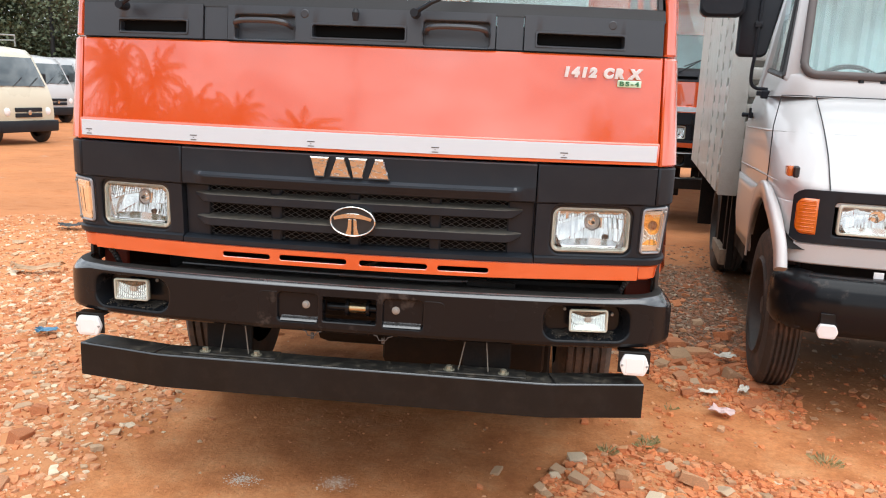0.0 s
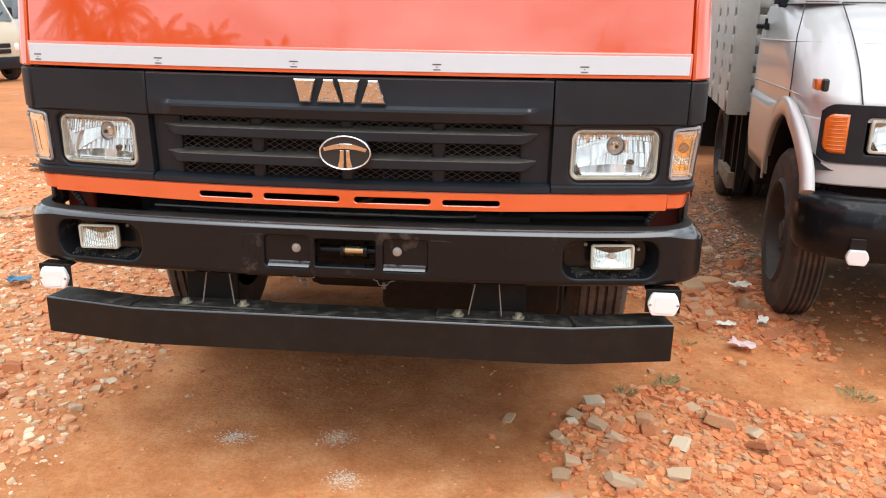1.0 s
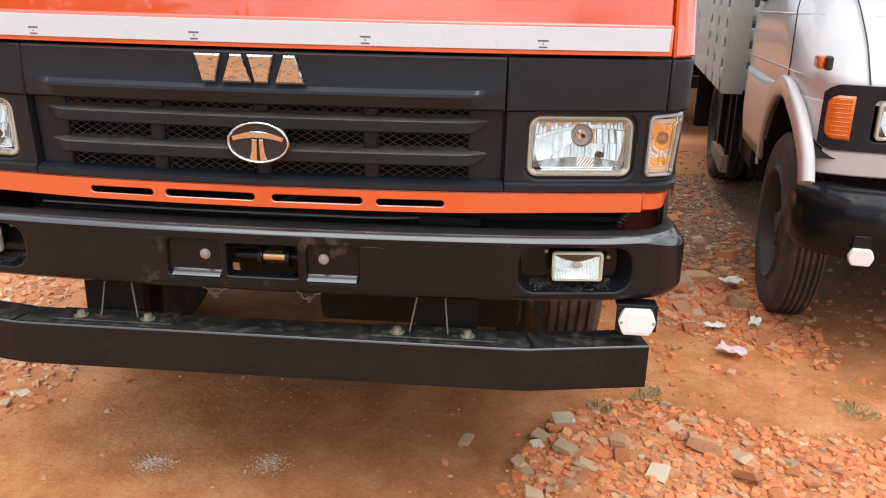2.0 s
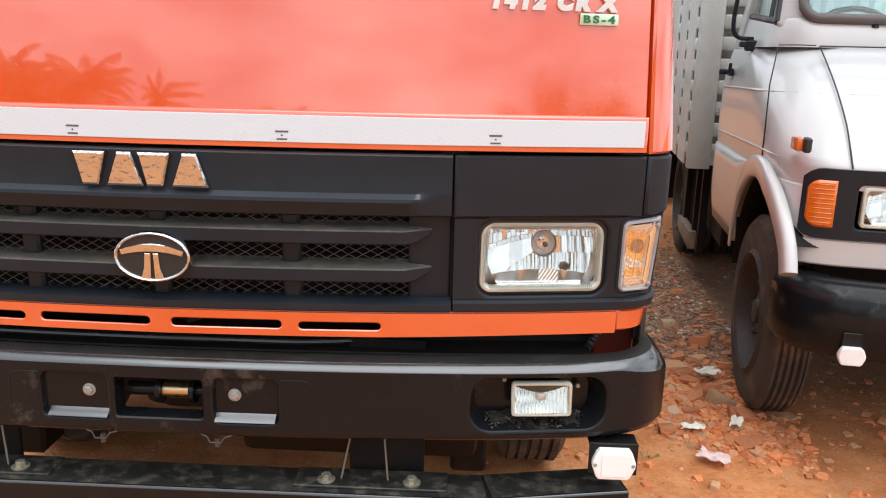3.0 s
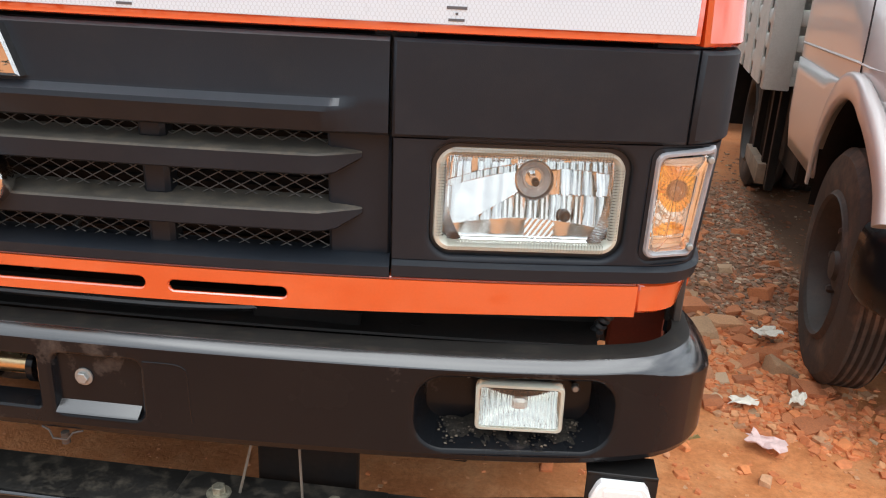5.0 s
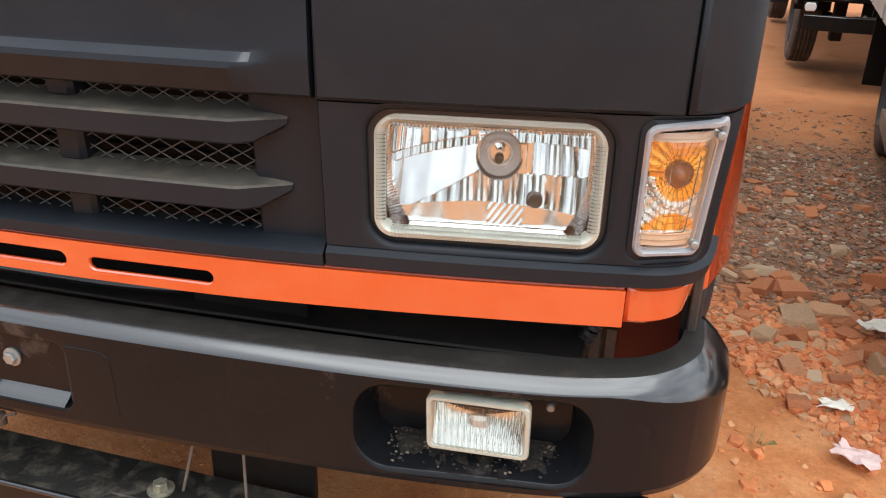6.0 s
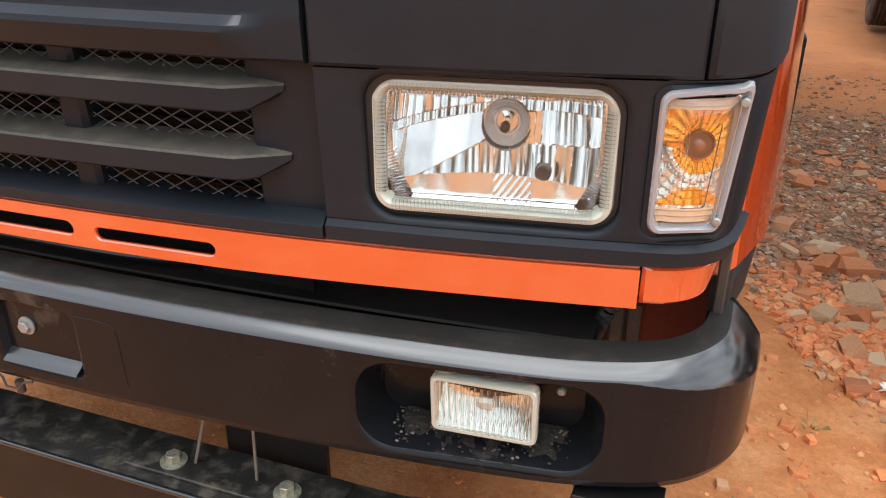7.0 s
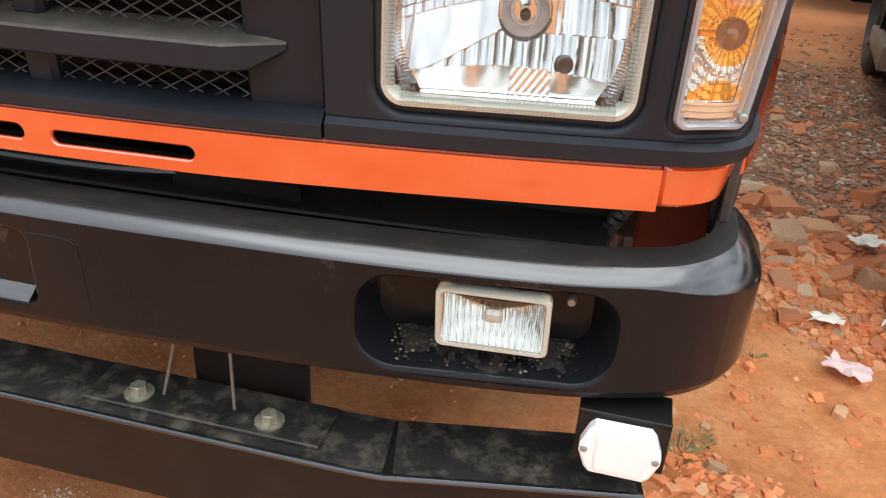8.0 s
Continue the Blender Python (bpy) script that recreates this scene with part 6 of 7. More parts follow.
    bw = Line([(0, -0.32), (0.6, -0.315), (0.72, -0.302), (0.81, -0.27), (0.885, -0.21), (0.925, -0.13), (0.935, -0.04)])
    sec = [(0.0, 0.47), (0.006, 0.55), (0.0, 0.625), (-0.012, 0.655), (-0.04, 0.682), (-0.07, 0.690), (-0.11, 0.690), (-0.11, 0.66), (-0.05, 0.62), (-0.05, 0.44), (-0.02, 0.44)]
    part("bumper", swept(bw, -1.085, 1.085, sec, 0.015), BUMPER_PAINT, T, "glossy black rounded bumper", 50)
    oc = [(0.028, 0.030), (-0.028, 0.030), (-0.034, 0.024), (-0.042, 0.005), (-0.042, -0.005), (-0.034, -0.024), (-0.028, -0.030), (0.028, -0.030), (0.034, -0.024), (0.042, -0.005), (0.042, 0.005), (0.034, 0.024)]
    for sg in (-1, 1):
        part("front_reflector", prism([(sg * 0.728 + a, 0.466 + b) for a, b in oc], -0.335, -0.315, 0.003), REFLEX, T, "white eight-sided reflector")
        part("reflector_bracket", box(sg * 0.728 - 0.03, sg * 0.728 + 0.03, -0.314, -0.30, 0.436, 0.54, 0.002), BAR_PAINT, T)
        part("chassis_rail", box(sg * 0.38 - 0.03, sg * 0.38 + 0.03, 0.0, 4.6, 0.52, 0.70, 0.005), DARK, T, "black chassis rail")
    part("tag", box(-0.545, -0.505, -0.20, -0.195, 0.655, 0.715, 0.001), REFLEX, T, "small white tag")
    part("engine_underside", box(-0.35, 0.35, 0.2, 1.2, 0.35, 0.8, 0.05, 2), DARK, T, "dark engine underside")
    part("front_axle", tube([(-0.75, 0.24, 0.40), (0.75, 0.24, 0.40)], 0.05, 10), DARK, T, "dark front axle")
    part("rear_axle", tube([(-0.75, 3.1, 0.415), (0.75, 3.1, 0.415)], 0.07, 12), DARK, T, "dark rear axle")
    # cargo body
    body = part("cargo_floor", box(-1.0, 1.0, 1.80, 4.9, 0.80, 0.86, 0.004), WHITE_SHEET, T, "off-white steel cargo body")
    for x0, x1, y0, y1, z0, z1 in ((-0.80, -0.78, 1.90, 4.9, 0.862, 2.348), (0.78, 0.80, 1.90, 4.9, 0.862, 2.348), (-0.985, 0.985, 1.88, 1.898, 0.862, 2.348), (-0.985, 0.985, 4.88, 4.9, 0.862, 2.348)):
        part("cargo_wall", box(x0, x1, y0, y1, z0, z1, 0.002), WHITE_SHEET, body)
    # unseen cover added to keep the inside of the cargo body dark
    part("cargo_dark_cover", box(-1.0, 1.0, 1.80, 4.9, 2.35, 2.38, 0.002), WHITE_SHEET, body)
    for sg in (-1, 1):
        for y, w in ((1.99, 0.335), (2.445, 0.34), (2.92, 0.925), (3.97, 0.93)):
            part("cargo_post", box(min(sg * 1.017, sg * 1.03), max(sg * 1.017, sg * 1.03), y, y + w, 0.78, 2.38, 0.004), WHITE_SHEET, body, "off-white upright post")
        part("corner_post", hexa([(sg * 0.905, 1.775, 0.78), (sg * 1.03, 1.775, 0.78), (sg * 1.03, 1.862, 0.78), (sg * 1.017, 1.862, 0.78)], [(sg * 0.905, 1.775, 2.38), (sg * 1.03, 1.775, 2.38), (sg * 1.03, 1.862, 2.38), (sg * 1.017, 1.862, 2.38)], 0.004), WHITE_SHEET, body, "broad off-white corner post")
        for k in range(13):
            z = 0.845 + 0.118 * k
            part("cargo_rib", box(min(sg * 0.990, sg * 1.027), max(sg * 0.990, sg * 1.027), 1.86, 4.86, z, z + 0.074, 0.014, 2), WHITE_SHEET, body)
    for k in range(13):
        z = 0.845 + 0.118 * k
        part("cargo_rib", box(-0.91, 0.91, 1.795, 1.825, z, z + 0.078, 0.012, 2), WHITE_SHEET, body)
    for sg in (-1, 1):
        part("guard_plank", hexa([(sg * 0.945, 2.06, 0.245), (sg * 0.90, 2.06, 0.245), (sg * 0.90, 2.06, 0.355), (sg * 0.945, 2.06, 0.355)], [(sg * 0.945, 2.66, 0.265), (sg * 0.90, 2.66, 0.265), (sg * 0.90, 2.66, 0.345), (sg * 0.945, 2.66, 0.345)], 0.003), WOOD, T, "weathered side guard plank")
        for y in (1.86, 2.1, 2.55):
            part("guard_post", box(sg * 0.90 - 0.02, sg * 0.90 + 0.02, y, y + 0.05, 0.26, 0.80, 0.003), DARK, T, "black guard post")
        part("mudguard", box(min(sg * 0.70, sg * 1.0), max(sg * 0.70, sg * 1.0), 3.62, 3.64, 0.30, 0.80, 0.004), DARK, T, "black mud flap")
        part("battery_box", box(min(sg * 0.55, sg * 0.86), max(sg * 0.55, sg * 0.86), 1.45, 2.0, 0.40, 0.78, 0.01), DARK, T, "black chassis box")
    return T


SEAL_BROWN = material("aged_rubber_seal", (0.10, 0.085, 0.082), 0.6, vary=0.15, grain=200, blotch=10)
WT = pose(1.759, 1.401, 0, 0, 0, -7.8) @ Matrix.Scale(1.029, 4) @ pose(0.90, 0, 0)
white_truck(WT)


# ---------- vans, trees, palms ----------
def minivan(name, m, paint, label, rack=False):
    V = thing(name, m, label, "van", "parked vans")
    # body as upright outlines (y from nose to tail, z), lofted across
    prof = [(0.0, 0.30), (-0.02, 0.55), (0.0, 0.78), (0.10, 1.02), (0.45, 1.62), (0.62, 1.74), (1.2, 1.80), (3.4, 1.80), (3.6, 1.7), (3.66, 1.0), (3.66, 0.30)]
    rings = []
    for x, k in ((-0.74, 0.94), (-0.70, 0.985), (-0.4, 1.0), (0.4, 1.0), (0.70, 0.985), (0.74, 0.94)):
        rings.append([(x * (1.0 if z < 1.05 else 1 - 0.16 * (z - 1.05)), 1.83 + (y - 1.83) * k, 0.42 + (z - 0.42) * (0.985 if k < 1 else 1)) for y, z in prof])
    part("body", loft(rings), paint, V, "", 50)
    g = 0.012
    part("windscreen", hexa([(-0.60, 0.115 - g, 1.06), (0.60, 0.115 - g, 1.06), (0.60, 0.135, 1.06), (-0.60, 0.135, 1.06)], [(-0.54, 0.42 - g, 1.58), (0.54, 0.42 - g, 1.58), (0.54, 0.44, 1.58), (-0.54, 0.44, 1.58)], 0.004), DARK_GLASS, V, "dark windscreen")
    for sg in (-1, 1):
        part("side_window", hexa([(sg * 0.735, 0.42, 1.10), (sg * 0.735, 1.15, 1.10), (sg * 0.70, 1.15, 1.10), (sg * 0.70, 0.42, 1.10)], [(sg * 0.672, 0.66, 1.58), (sg * 0.672, 1.15, 1.58), (sg * 0.64, 1.15, 1.58), (sg * 0.64, 0.66, 1.58)], 0.004), DARK_GLASS, V, "dark side window")
        part("door_seam", tube([(sg * 0.741, 0.40, 0.5), (sg * 0.741, 0.40, 1.08), (sg * 0.69, 0.62, 1.62)], 0.006, 5), GASKET, V)
        part("headlight", lathe([(0.01, 0.075), (-0.035, 0.07), (-0.05, 0.045), (-0.05, 0.005)], 24, 'y', (sg * 0.52, 0.02, 0.605)), REFLEX, V, "round headlight")
        part("indicator", lathe([(0.03, 0.035), (-0.005, 0.033), (-0.012, 0.005)], 16, 'y', (sg * 0.58, 0.04, 0.78)), AMBER_SOLID, V, "amber indicator")
        for y in (0.34, 2.9):
            wheel(V, sg * 0.70, y, 0.26, 0.26, 0.16, sg, 4)
        part("mirror", box(min(sg * 0.74, sg * 0.86), max(sg * 0.74, sg * 0.86), 0.34, 0.40, 1.12, 1.30, 0.015), BLACK_PLASTIC, V, "black door mirror")
    part("bumper", hexa([(-0.75, -0.07, 0.23), (0.75, -0.07, 0.23), (0.75, 0.3, 0.23), (-0.75, 0.3, 0.23)], [(-0.75, -0.08, 0.44), (0.75, -0.08, 0.44), (0.75, 0.3, 0.44), (-0.75, 0.3, 0.44)], 0.03), BLACK_PLASTIC, V, "black bumper")
    part("grille", merge(*[box(-0.34, 0.34, -0.045, 0.0, z, z + 0.075, 0.01) for z in (0.50, 0.60)]), BLACK_PLASTIC, V, "black split grille")
    part("emblem", lathe([(-0.04, 0.05), (-0.06, 0.045), (-0.062, 0.005)], 20, 'y', (0, 0, 0.585)), CHROME, V, "round chrome emblem")
    for x in (-0.25, 0.15):
        part("wiper", tube([(x, 0.09, 1.05), (x + 0.32, 0.18, 1.22)], 0.008, 6), GASKET, V, "black wiper")
    if rack:
        rails = [tube([(x, y, 1.79), (x, y, 2.0)], 0.014, 6) for x in (-0.6, 0.6) for y in (0.9, 1.5, 2.1, 2.7, 3.3)]
        rails += [tube([(x, 0.9, z), (x, 3.3, z)], 0.014, 6) for x in (-0.6, 0.6) for z in (1.9, 2.0)]
        rails += [tube([(-0.6, y, 1.99), (0.6, y, 1.99)], 0.014, 6) for y in (0.9, 1.5, 2.1, 2.7, 3.3)]
        part("roof_rack", merge(*rails), STEEL, V, "tubular steel roof rack")
    return V


DARK_GLASS = material("dark_van_glass", (0.05, 0.065, 0.07), 0.06, vary=0.1, grain=20, blotch=2, coat=1.0, rough_vary=0.03)
minivan("minivan", pose(-9.95, 13.6, -0.10, 0, 0, 76) @ Matrix.Diagonal((1, 1, 1.14, 1)), CREAM, "cream minivan with a steel roof rack and black bumper", True)
minivan("minivan", pose(-13.55, 20.6, -0.12, 0, 0, 76) @ Matrix.Diagonal((1, 1, 1.12, 1)), WHITE_PAINT, "white minivan with a black bumper")
minivan("minivan", pose(-13.7, 23.6, -0.12, 0, 0, 76) @ Matrix.Diagonal((1, 1, 1.12, 1)), WHITE_PAINT, "white minivan parked in a row")


def leaf_tree(name, m, seed, height, spread, label, leaves=15000, size=0.13):
    rg = random.Random(seed)
    T = thing(name, m, label, "tree", "trees beyond the yard")
    lean_x = rg.uniform(-0.5, 0.5)
    trunk = bend([(0, 0, -0.2), (lean_x * 0.2, 0.1, height * 0.2), (lean_x * 0.5, 0.0, height * 0.4), (lean_x, 0.1, height * 0.62)])
    wood = [tube(trunk, [height * 0.026 * (1 - 0.7 * k / len(trunk)) for k in range(len(trunk))], 9)]
    tips = []
    for k in range(17):
        a, r = rg.uniform(0, 6.28), spread * rg.uniform(0.45, 0.95)
        z0 = height * rg.uniform(0.14, 0.6)
        p0 = (lean_x * z0 / height * 1.4, 0.05, z0)
        p2 = (r * math.cos(a), r * math.sin(a), min(height * 0.97, z0 + height * rg.uniform(0.06, 0.42)))
        p1 = ((p0[0] + p2[0]) / 2, (p0[1] + p2[1]) / 2, (p0[2] + p2[2]) / 2 + 0.25)
        pts = bend([p0, p1, p2])
        wood.append(tube(pts, [height * 0.011 * (1 - 0.8 * i / len(pts)) for i in range(len(pts))], 6))
        tips += [pts[-1], pts[len(pts) // 2 + 2]]
    part("trunk", merge(*wood), BARK, T, "grey-brown trunk and limbs")
    V, F = [], []
    for _ in range(leaves):
        c = Vector(rg.choice(tips)) + Vector((rg.gauss(0, spread * 0.2), rg.gauss(0, spread * 0.2), rg.gauss(0, height * 0.075)))
        d = Vector((rg.gauss(0, 1), rg.gauss(0, 1), rg.gauss(-0.2, 0.7))).normalized()
        e = d.cross(Vector((rg.gauss(0, 1), rg.gauss(0, 1), rg.gauss(0, 1)))).normalized()
        L, w = size * rg.uniform(0.6, 1.5), size * 0.36
        b = len(V)
        V += [tuple(c), tuple(c + d * L * 0.5 + e * w), tuple(c + d * L), tuple(c + d * L * 0.5 - e * w)]
        F.append((b, b + 1, b + 2, b + 3))
    me = bpy.data.meshes.new("crown")
    me.from_pydata(V, [], F)
    part_mesh("crown", me, LEAF, T, "loose green crown", 0)
    return T


def palm(name, m, seed, height, label, frond=4.0, count=24):
    rg = random.Random(seed)
    T = thing(name, m, label, "palm", "coconut palms")
    bx, by = rg.uniform(-0.8, 0.8), rg.uniform(-0.8, 0.8)
    pts = bend([(0, 0, -0.2), (bx * 0.2, by * 0.2, height * 0.33), (bx * 0.6, by * 0.6, height * 0.68), (bx, by, height)])
    part("trunk", tube(pts, [0.17 * (1 - 0.45 * k / len(pts)) for k in range(len(pts))], 10), BARK, T, "ringed grey trunk")
    V, F = [], []
    for k in range(count):
        a = 2.4 * k + rg.uniform(-0.2, 0.2)
        up = 1.15 - 1.55 * k / count + rg.uniform(-0.1, 0.1)
        d = Vector((math.cos(a), math.sin(a), 0))
        side = Vector((-math.sin(a), math.cos(a), 0))
        n = 22
        line = []
        for i in range(n + 1):
            t = i / n
            r = frond * t * math.cos(up * (1 - 0.3 * t))
            z = frond * (math.sin(up) * t - 0.46 * t * t)
            line.append(Vector((bx, by, height)) + d * r + Vector((0, 0, z)))
        for i in range(1, n):
            t = i / n
            L = 0.75 * math.sin(math.pi * min(1, t * 0.85 + 0.12)) ** 0.7
            along = (line[i + 1] - line[i]).normalized()
            for sg in (-1, 1):
                q = (side * sg * 0.8 + along * 0.55 + Vector((0, 0, -0.45 - 0.3 * rg.random()))).normalized()
                b = len(V)
                p = line[i]
                V += [tuple(p - along * 0.06), tuple(p + along * 0.06), tuple(p + q * L * 0.6 + along * 0.05), tuple(p + q * L)]
                F.append((b, b + 1, b + 2, b + 3))
        for i in range(n):
            b = len(V)
            w = 0.03 * (1 - i / n) + 0.006
            V += [tuple(line[i] - side * w), tuple(line[i] + side * w), tuple(line[i + 1] + side * w * 0.9), tuple(line[i + 1] - side * w * 0.9)]
            F.append((b, b + 1, b + 2, b + 3))
    me = bpy.data.meshes.new("crown")
    me.from_pydata(V, [], F)
    part_mesh("crown", me, PALM_LEAF, T, "arching green fronds", 0)
    return T


TREES = [leaf_tree("broadleaf_tree", pose(-17, 27, -0.1), 1, 8.5, 3.6, "dense green roadside tree behind the vans"),
         leaf_tree("broadleaf_tree", pose(-21.5, 26, -0.1), 2, 9.5, 4.2, "tall green tree behind the vans")]
for k, (x, y, r, s) in enumerate(((-13, 31, 40, 0.9), (-25, 33, 160, 1.1), (-18, 38, 250, 1.2), (-8, 37, 10, 1.0), (-2, 40, 90, 1.1), (5, 41, 200, 1.0), (12, 38, 300, 1.15), (-31, 30, 60, 1.1), (20, 34, 120, 1.0))):
    copy_thing(TREES[k % 2], pose(x, y, -0.1, 0, 0, r) @ Matrix.Scale(s, 4))
pole = thing("utility_pole", pose(-16.6, 25.5, -0.1), "dark slim utility pole", "pole")
part("shaft", tube([(0, 0, 0), (0, 0, 8)], [0.09, 0.07], 10), GASKET, pole)
BUSH = leaf_tree("shrub", pose(-14.5, 28.5, -0.1), 7, 2.6, 2.0, "low green shrub beyond the yard", 5000, 0.10)
for x, y, r, s in ((-18.5, 27, 50, 1.5), (-11.5, 28, 120, 1.5), (-22, 26, 200, 1.6), (-7, 30, 20, 1.5), (-3, 32, 260, 1.4), (-16.6, 27.5, 80, 1.3), (-13.0, 27, 10, 1.2), (-20, 27.5, 300, 1.4), (2, 32, 0, 1.3), (7, 31, 40, 1.4)):
    copy_thing(BUSH, pose(x, y, -0.1, 0, 0, r) @ Matrix.Scale(s, 4))
# palms stand behind the camera and show only as reflections
PALMS = [palm("coconut_palm", pose(-24.2, -28, 0) @ Matrix.Scale(1.0, 4), 1, 6.2, "coconut palm with arching fronds", 3.7, 26), palm("coconut_palm", pose(-19.2, -28, 0) @ Matrix.Scale(0.72, 4), 2, 6.2, "slender coconut palm with drooping fronds", 3.4, 26)]
for k, (x, top, r) in enumerate(((-32.5, 8.4, 40), (-29.6, 9.0, 100), (-22.0, 6.1, 200), (-20.0, 5.6, 300), (-15.0, 5.4, 20), (-12.4, 5.0, 150), (-9.4, 4.7, 60), (-5.2, 4.1, 240), (-17.0, 5.3, 80), (-26.6, 7.6, 10), (-36.0, 8.6, 170), (-7.4, 4.4, 330), (-3.2, 3.7, 15), (7.4, 3.7, 120))):
    copy_thing(PALMS[k % 2], pose(x, -28 - 0.8 * (k % 3), 0, 0, 0, r) @ Matrix.Scale(top / 7.2, 4))
for x, s, r in ((-33, 2.3, 0), (-30.5, 2.4, 50), (-28, 2.3, 100), (-25.5, 2.2, 150), (-23, 2.1, 200), (-20.5, 2.0, 250), (-18, 1.8, 300), (-15.5, 1.6, 350), (-13, 1.45, 40), (-10.8, 1.3, 90), (-8.5, 1.15, 140), (-5.6, 0.95, 20), (-1, 0.7, 70), (3, 0.75, 120), (7, 0.8, 190), (10, 0.9, 240), (13, 1.0, 290), (16, 1.2, 340)):
    copy_thing(BUSH, pose(x, -29.5, 0, 0, 0, r) @ Matrix.Scale(s, 4))
for k, (x, y, r, s) in enumerate(((11.2, -29, 20, 0.62), (13.8, -28, 10, 0.56), (17, -27, 100, 0.7))):
    copy_thing(TREES[k % 2], pose(x, y, 0, 0, 0, r) @ Matrix.Scale(s, 4))


# ---------- litter and tufts ----------
def scrap(name, x, y, w, h, mat, label, seed, rot=0.0, lift=0.03):
    rg = random.Random(seed)
    bm = bmesh.new()
    n = 6
    grid = [[bm.verts.new(((i / n - 0.5) * w * (1 + 0.25 * rg.uniform(-1, 1)), (j / n - 0.5) * h * (1 + 0.25 * rg.uniform(-1, 1)), 0.012 * rg.random() + 0.25 * w * abs(i / n - 0.5) * rg.random())) for i in range(n + 1)] for j in range(n + 1)]
    for j in range(n):
        for i in range(n):
            bm.faces.new((grid[j][i], grid[j][i + 1], grid[j + 1][i + 1], grid[j + 1][i]))
    ob = part(name, bm, mat, None, label, 0, pose(x, y, lift, 0, 0, rot))
    so = ob.modifiers.new("thickness", 'SOLIDIFY')
    so.thickness = 0.0015
    return tagged(ob, "", "litter")


BOARD = material("pale_tan_wood", (0.46, 0.30, 0.18), 0.85, vary=0.2, grain=60, blotch=12)
scrap("paper_scrap", 1.516, 1.180, 0.115, 0.075, PAPER, "crumpled pink paper on the red soil", 1, -25, 0.018)
scrap("wrapper", 1.508, 1.415, 0.085, 0.05, PAPER_W, "crumpled pale wrapper with orange print", 2, -10, 0.022)
scrap("paper_scrap", 1.698, 1.917, 0.10, 0.07, PAPER_W, "torn pale paper on broken bricks", 3, 15, 0.05)
scrap("paper_scrap", 1.68, 1.43, 0.08, 0.045, PAPER_W, "torn pale paper on rubble", 4, 70, 0.04)
scrap("plastic_scrap", -2.064, 1.537, 0.10, 0.06, BLUE_SCRAP, "crumpled blue plastic on rubble", 5, 20, 0.04)
scrap("cloth_scrap", -3.64, 4.46, 0.20, 0.14, GASKET, "dark rag on rubble", 6, 20, 0.05)
# this long scrap stands for a flat pale piece of wood
scrap("cardboard", -2.95, 2.85, 0.36, 0.10, BOARD, "flat pale piece of wood on rubble", 7, 30, 0.05)
scrap("cardboard", -3.3, 4.9, 0.24, 0.12, PAPER_W, "pale torn cardboard on rubble", 8, 10, 0.05)


def tuft(x, y, r, n, seed, label):
    rg = random.Random(seed)
    V, F = [], []
    for _ in range(n):
        a, d = rg.uniform(0, 6.28), r * rg.random() ** 0.7
        px, py = d * math.cos(a) * 0.7, d * math.sin(a) * 0.7
        L = rg.uniform(0.014, 0.042)
        ax, ay = math.cos(a) * L * 0.7, math.sin(a) * L * 0.7
        w = 0.0016
        b = len(V)
        V += [(px - w, py, 0), (px + w, py, 0), (px + ax * 0.6, py + ay * 0.6, L * 0.6), (px + ax, py + ay, L * rg.uniform(0.3, 0.8))]
        F += [(b, b + 1, b + 2), (b, b + 2, b + 3)]
    me = bpy.data.meshes.new("grass_tuft")
    me.from_pydata(V, [], F)
    ob = part_mesh("grass_tuft", me, GRASS, None, label, 0, pose(x, y, 0.005))
    return tagged(ob, "", "grass", kind="stuff")


tuft(1.10, 0.74, 0.05, 45, 1, "small green and dry grass tuft on soil")
tuft(1.135, 0.80, 0.05, 30, 2, "small dry grass tuft on soil")
tuft(1.84, 0.735, 0.08, 80, 3, "dry straw-coloured grass tuft on soil")
tuft(0.94, 0.66, 0.05, 50, 4, "small grey-green weed among rubble")
tuft(1.283, 1.19, 0.04, 16, 5, "few dry grass blades on soil")


# ---------- ground ----------
def ease(a, b, v):
    t = min(1.0, max(0.0, (v - a) / (b - a)))
    return t * t * (3 - 2 * t)


def rubble_amount(x, y):
    """How thickly rubble covers the soil: left of the truck, in front of its corner, and in the lane between the trucks."""
    n = 0.35 * noise.noise((x * 1.3, y * 1.3, 3.1))
    left = ease(-0.86 + 0.5 * n, -1.06 + 0.5 * n, x + 0.07 * max(0.0, y)) * (1 - ease(4.2, 6.5, y - 0.3 * (x + 3))) * ease(-1.6, -0.4, y) if x < -0.4 else 0.0
    back = float(np.interp(x, [0.6, 0.7, 0.84, 1.0, 1.15, 1.35, 1.55, 1.9, 2.6], [0.20, 0.48, 0.66, 0.74, 0.77, 0.68, 0.60, 0.60, 0.56]))
    front = ease(0.52 + 0.5 * n, 0.74 + 0.5 * n, x + 0.3 * (y - 0.2)) * (1 - ease(back - 0.09 + 0.2 * n, back + 0.02 + 0.2 * n, y)) * ease(-1.2, -0.6, y) if x > 0.3 else 0.0
    edge = float(np.interp(x, [1.05, 1.23, 1.29, 1.40, 1.49, 1.62, 2.0], [2.05, 1.84, 1.68, 1.50, 1.39, 1.31, 1.2]))
    lane = ease(1.05, 1.25, x + 0.5 * n) * (1 - ease(1.75, 2.0, x - 0.11 * (y - 1.4))) * ease(edge - 0.16 + n * 0.6, edge + 0.04 + n * 0.6, y) * (1 - ease(3.6, 4.8, y))
    return max(left, front, lane)


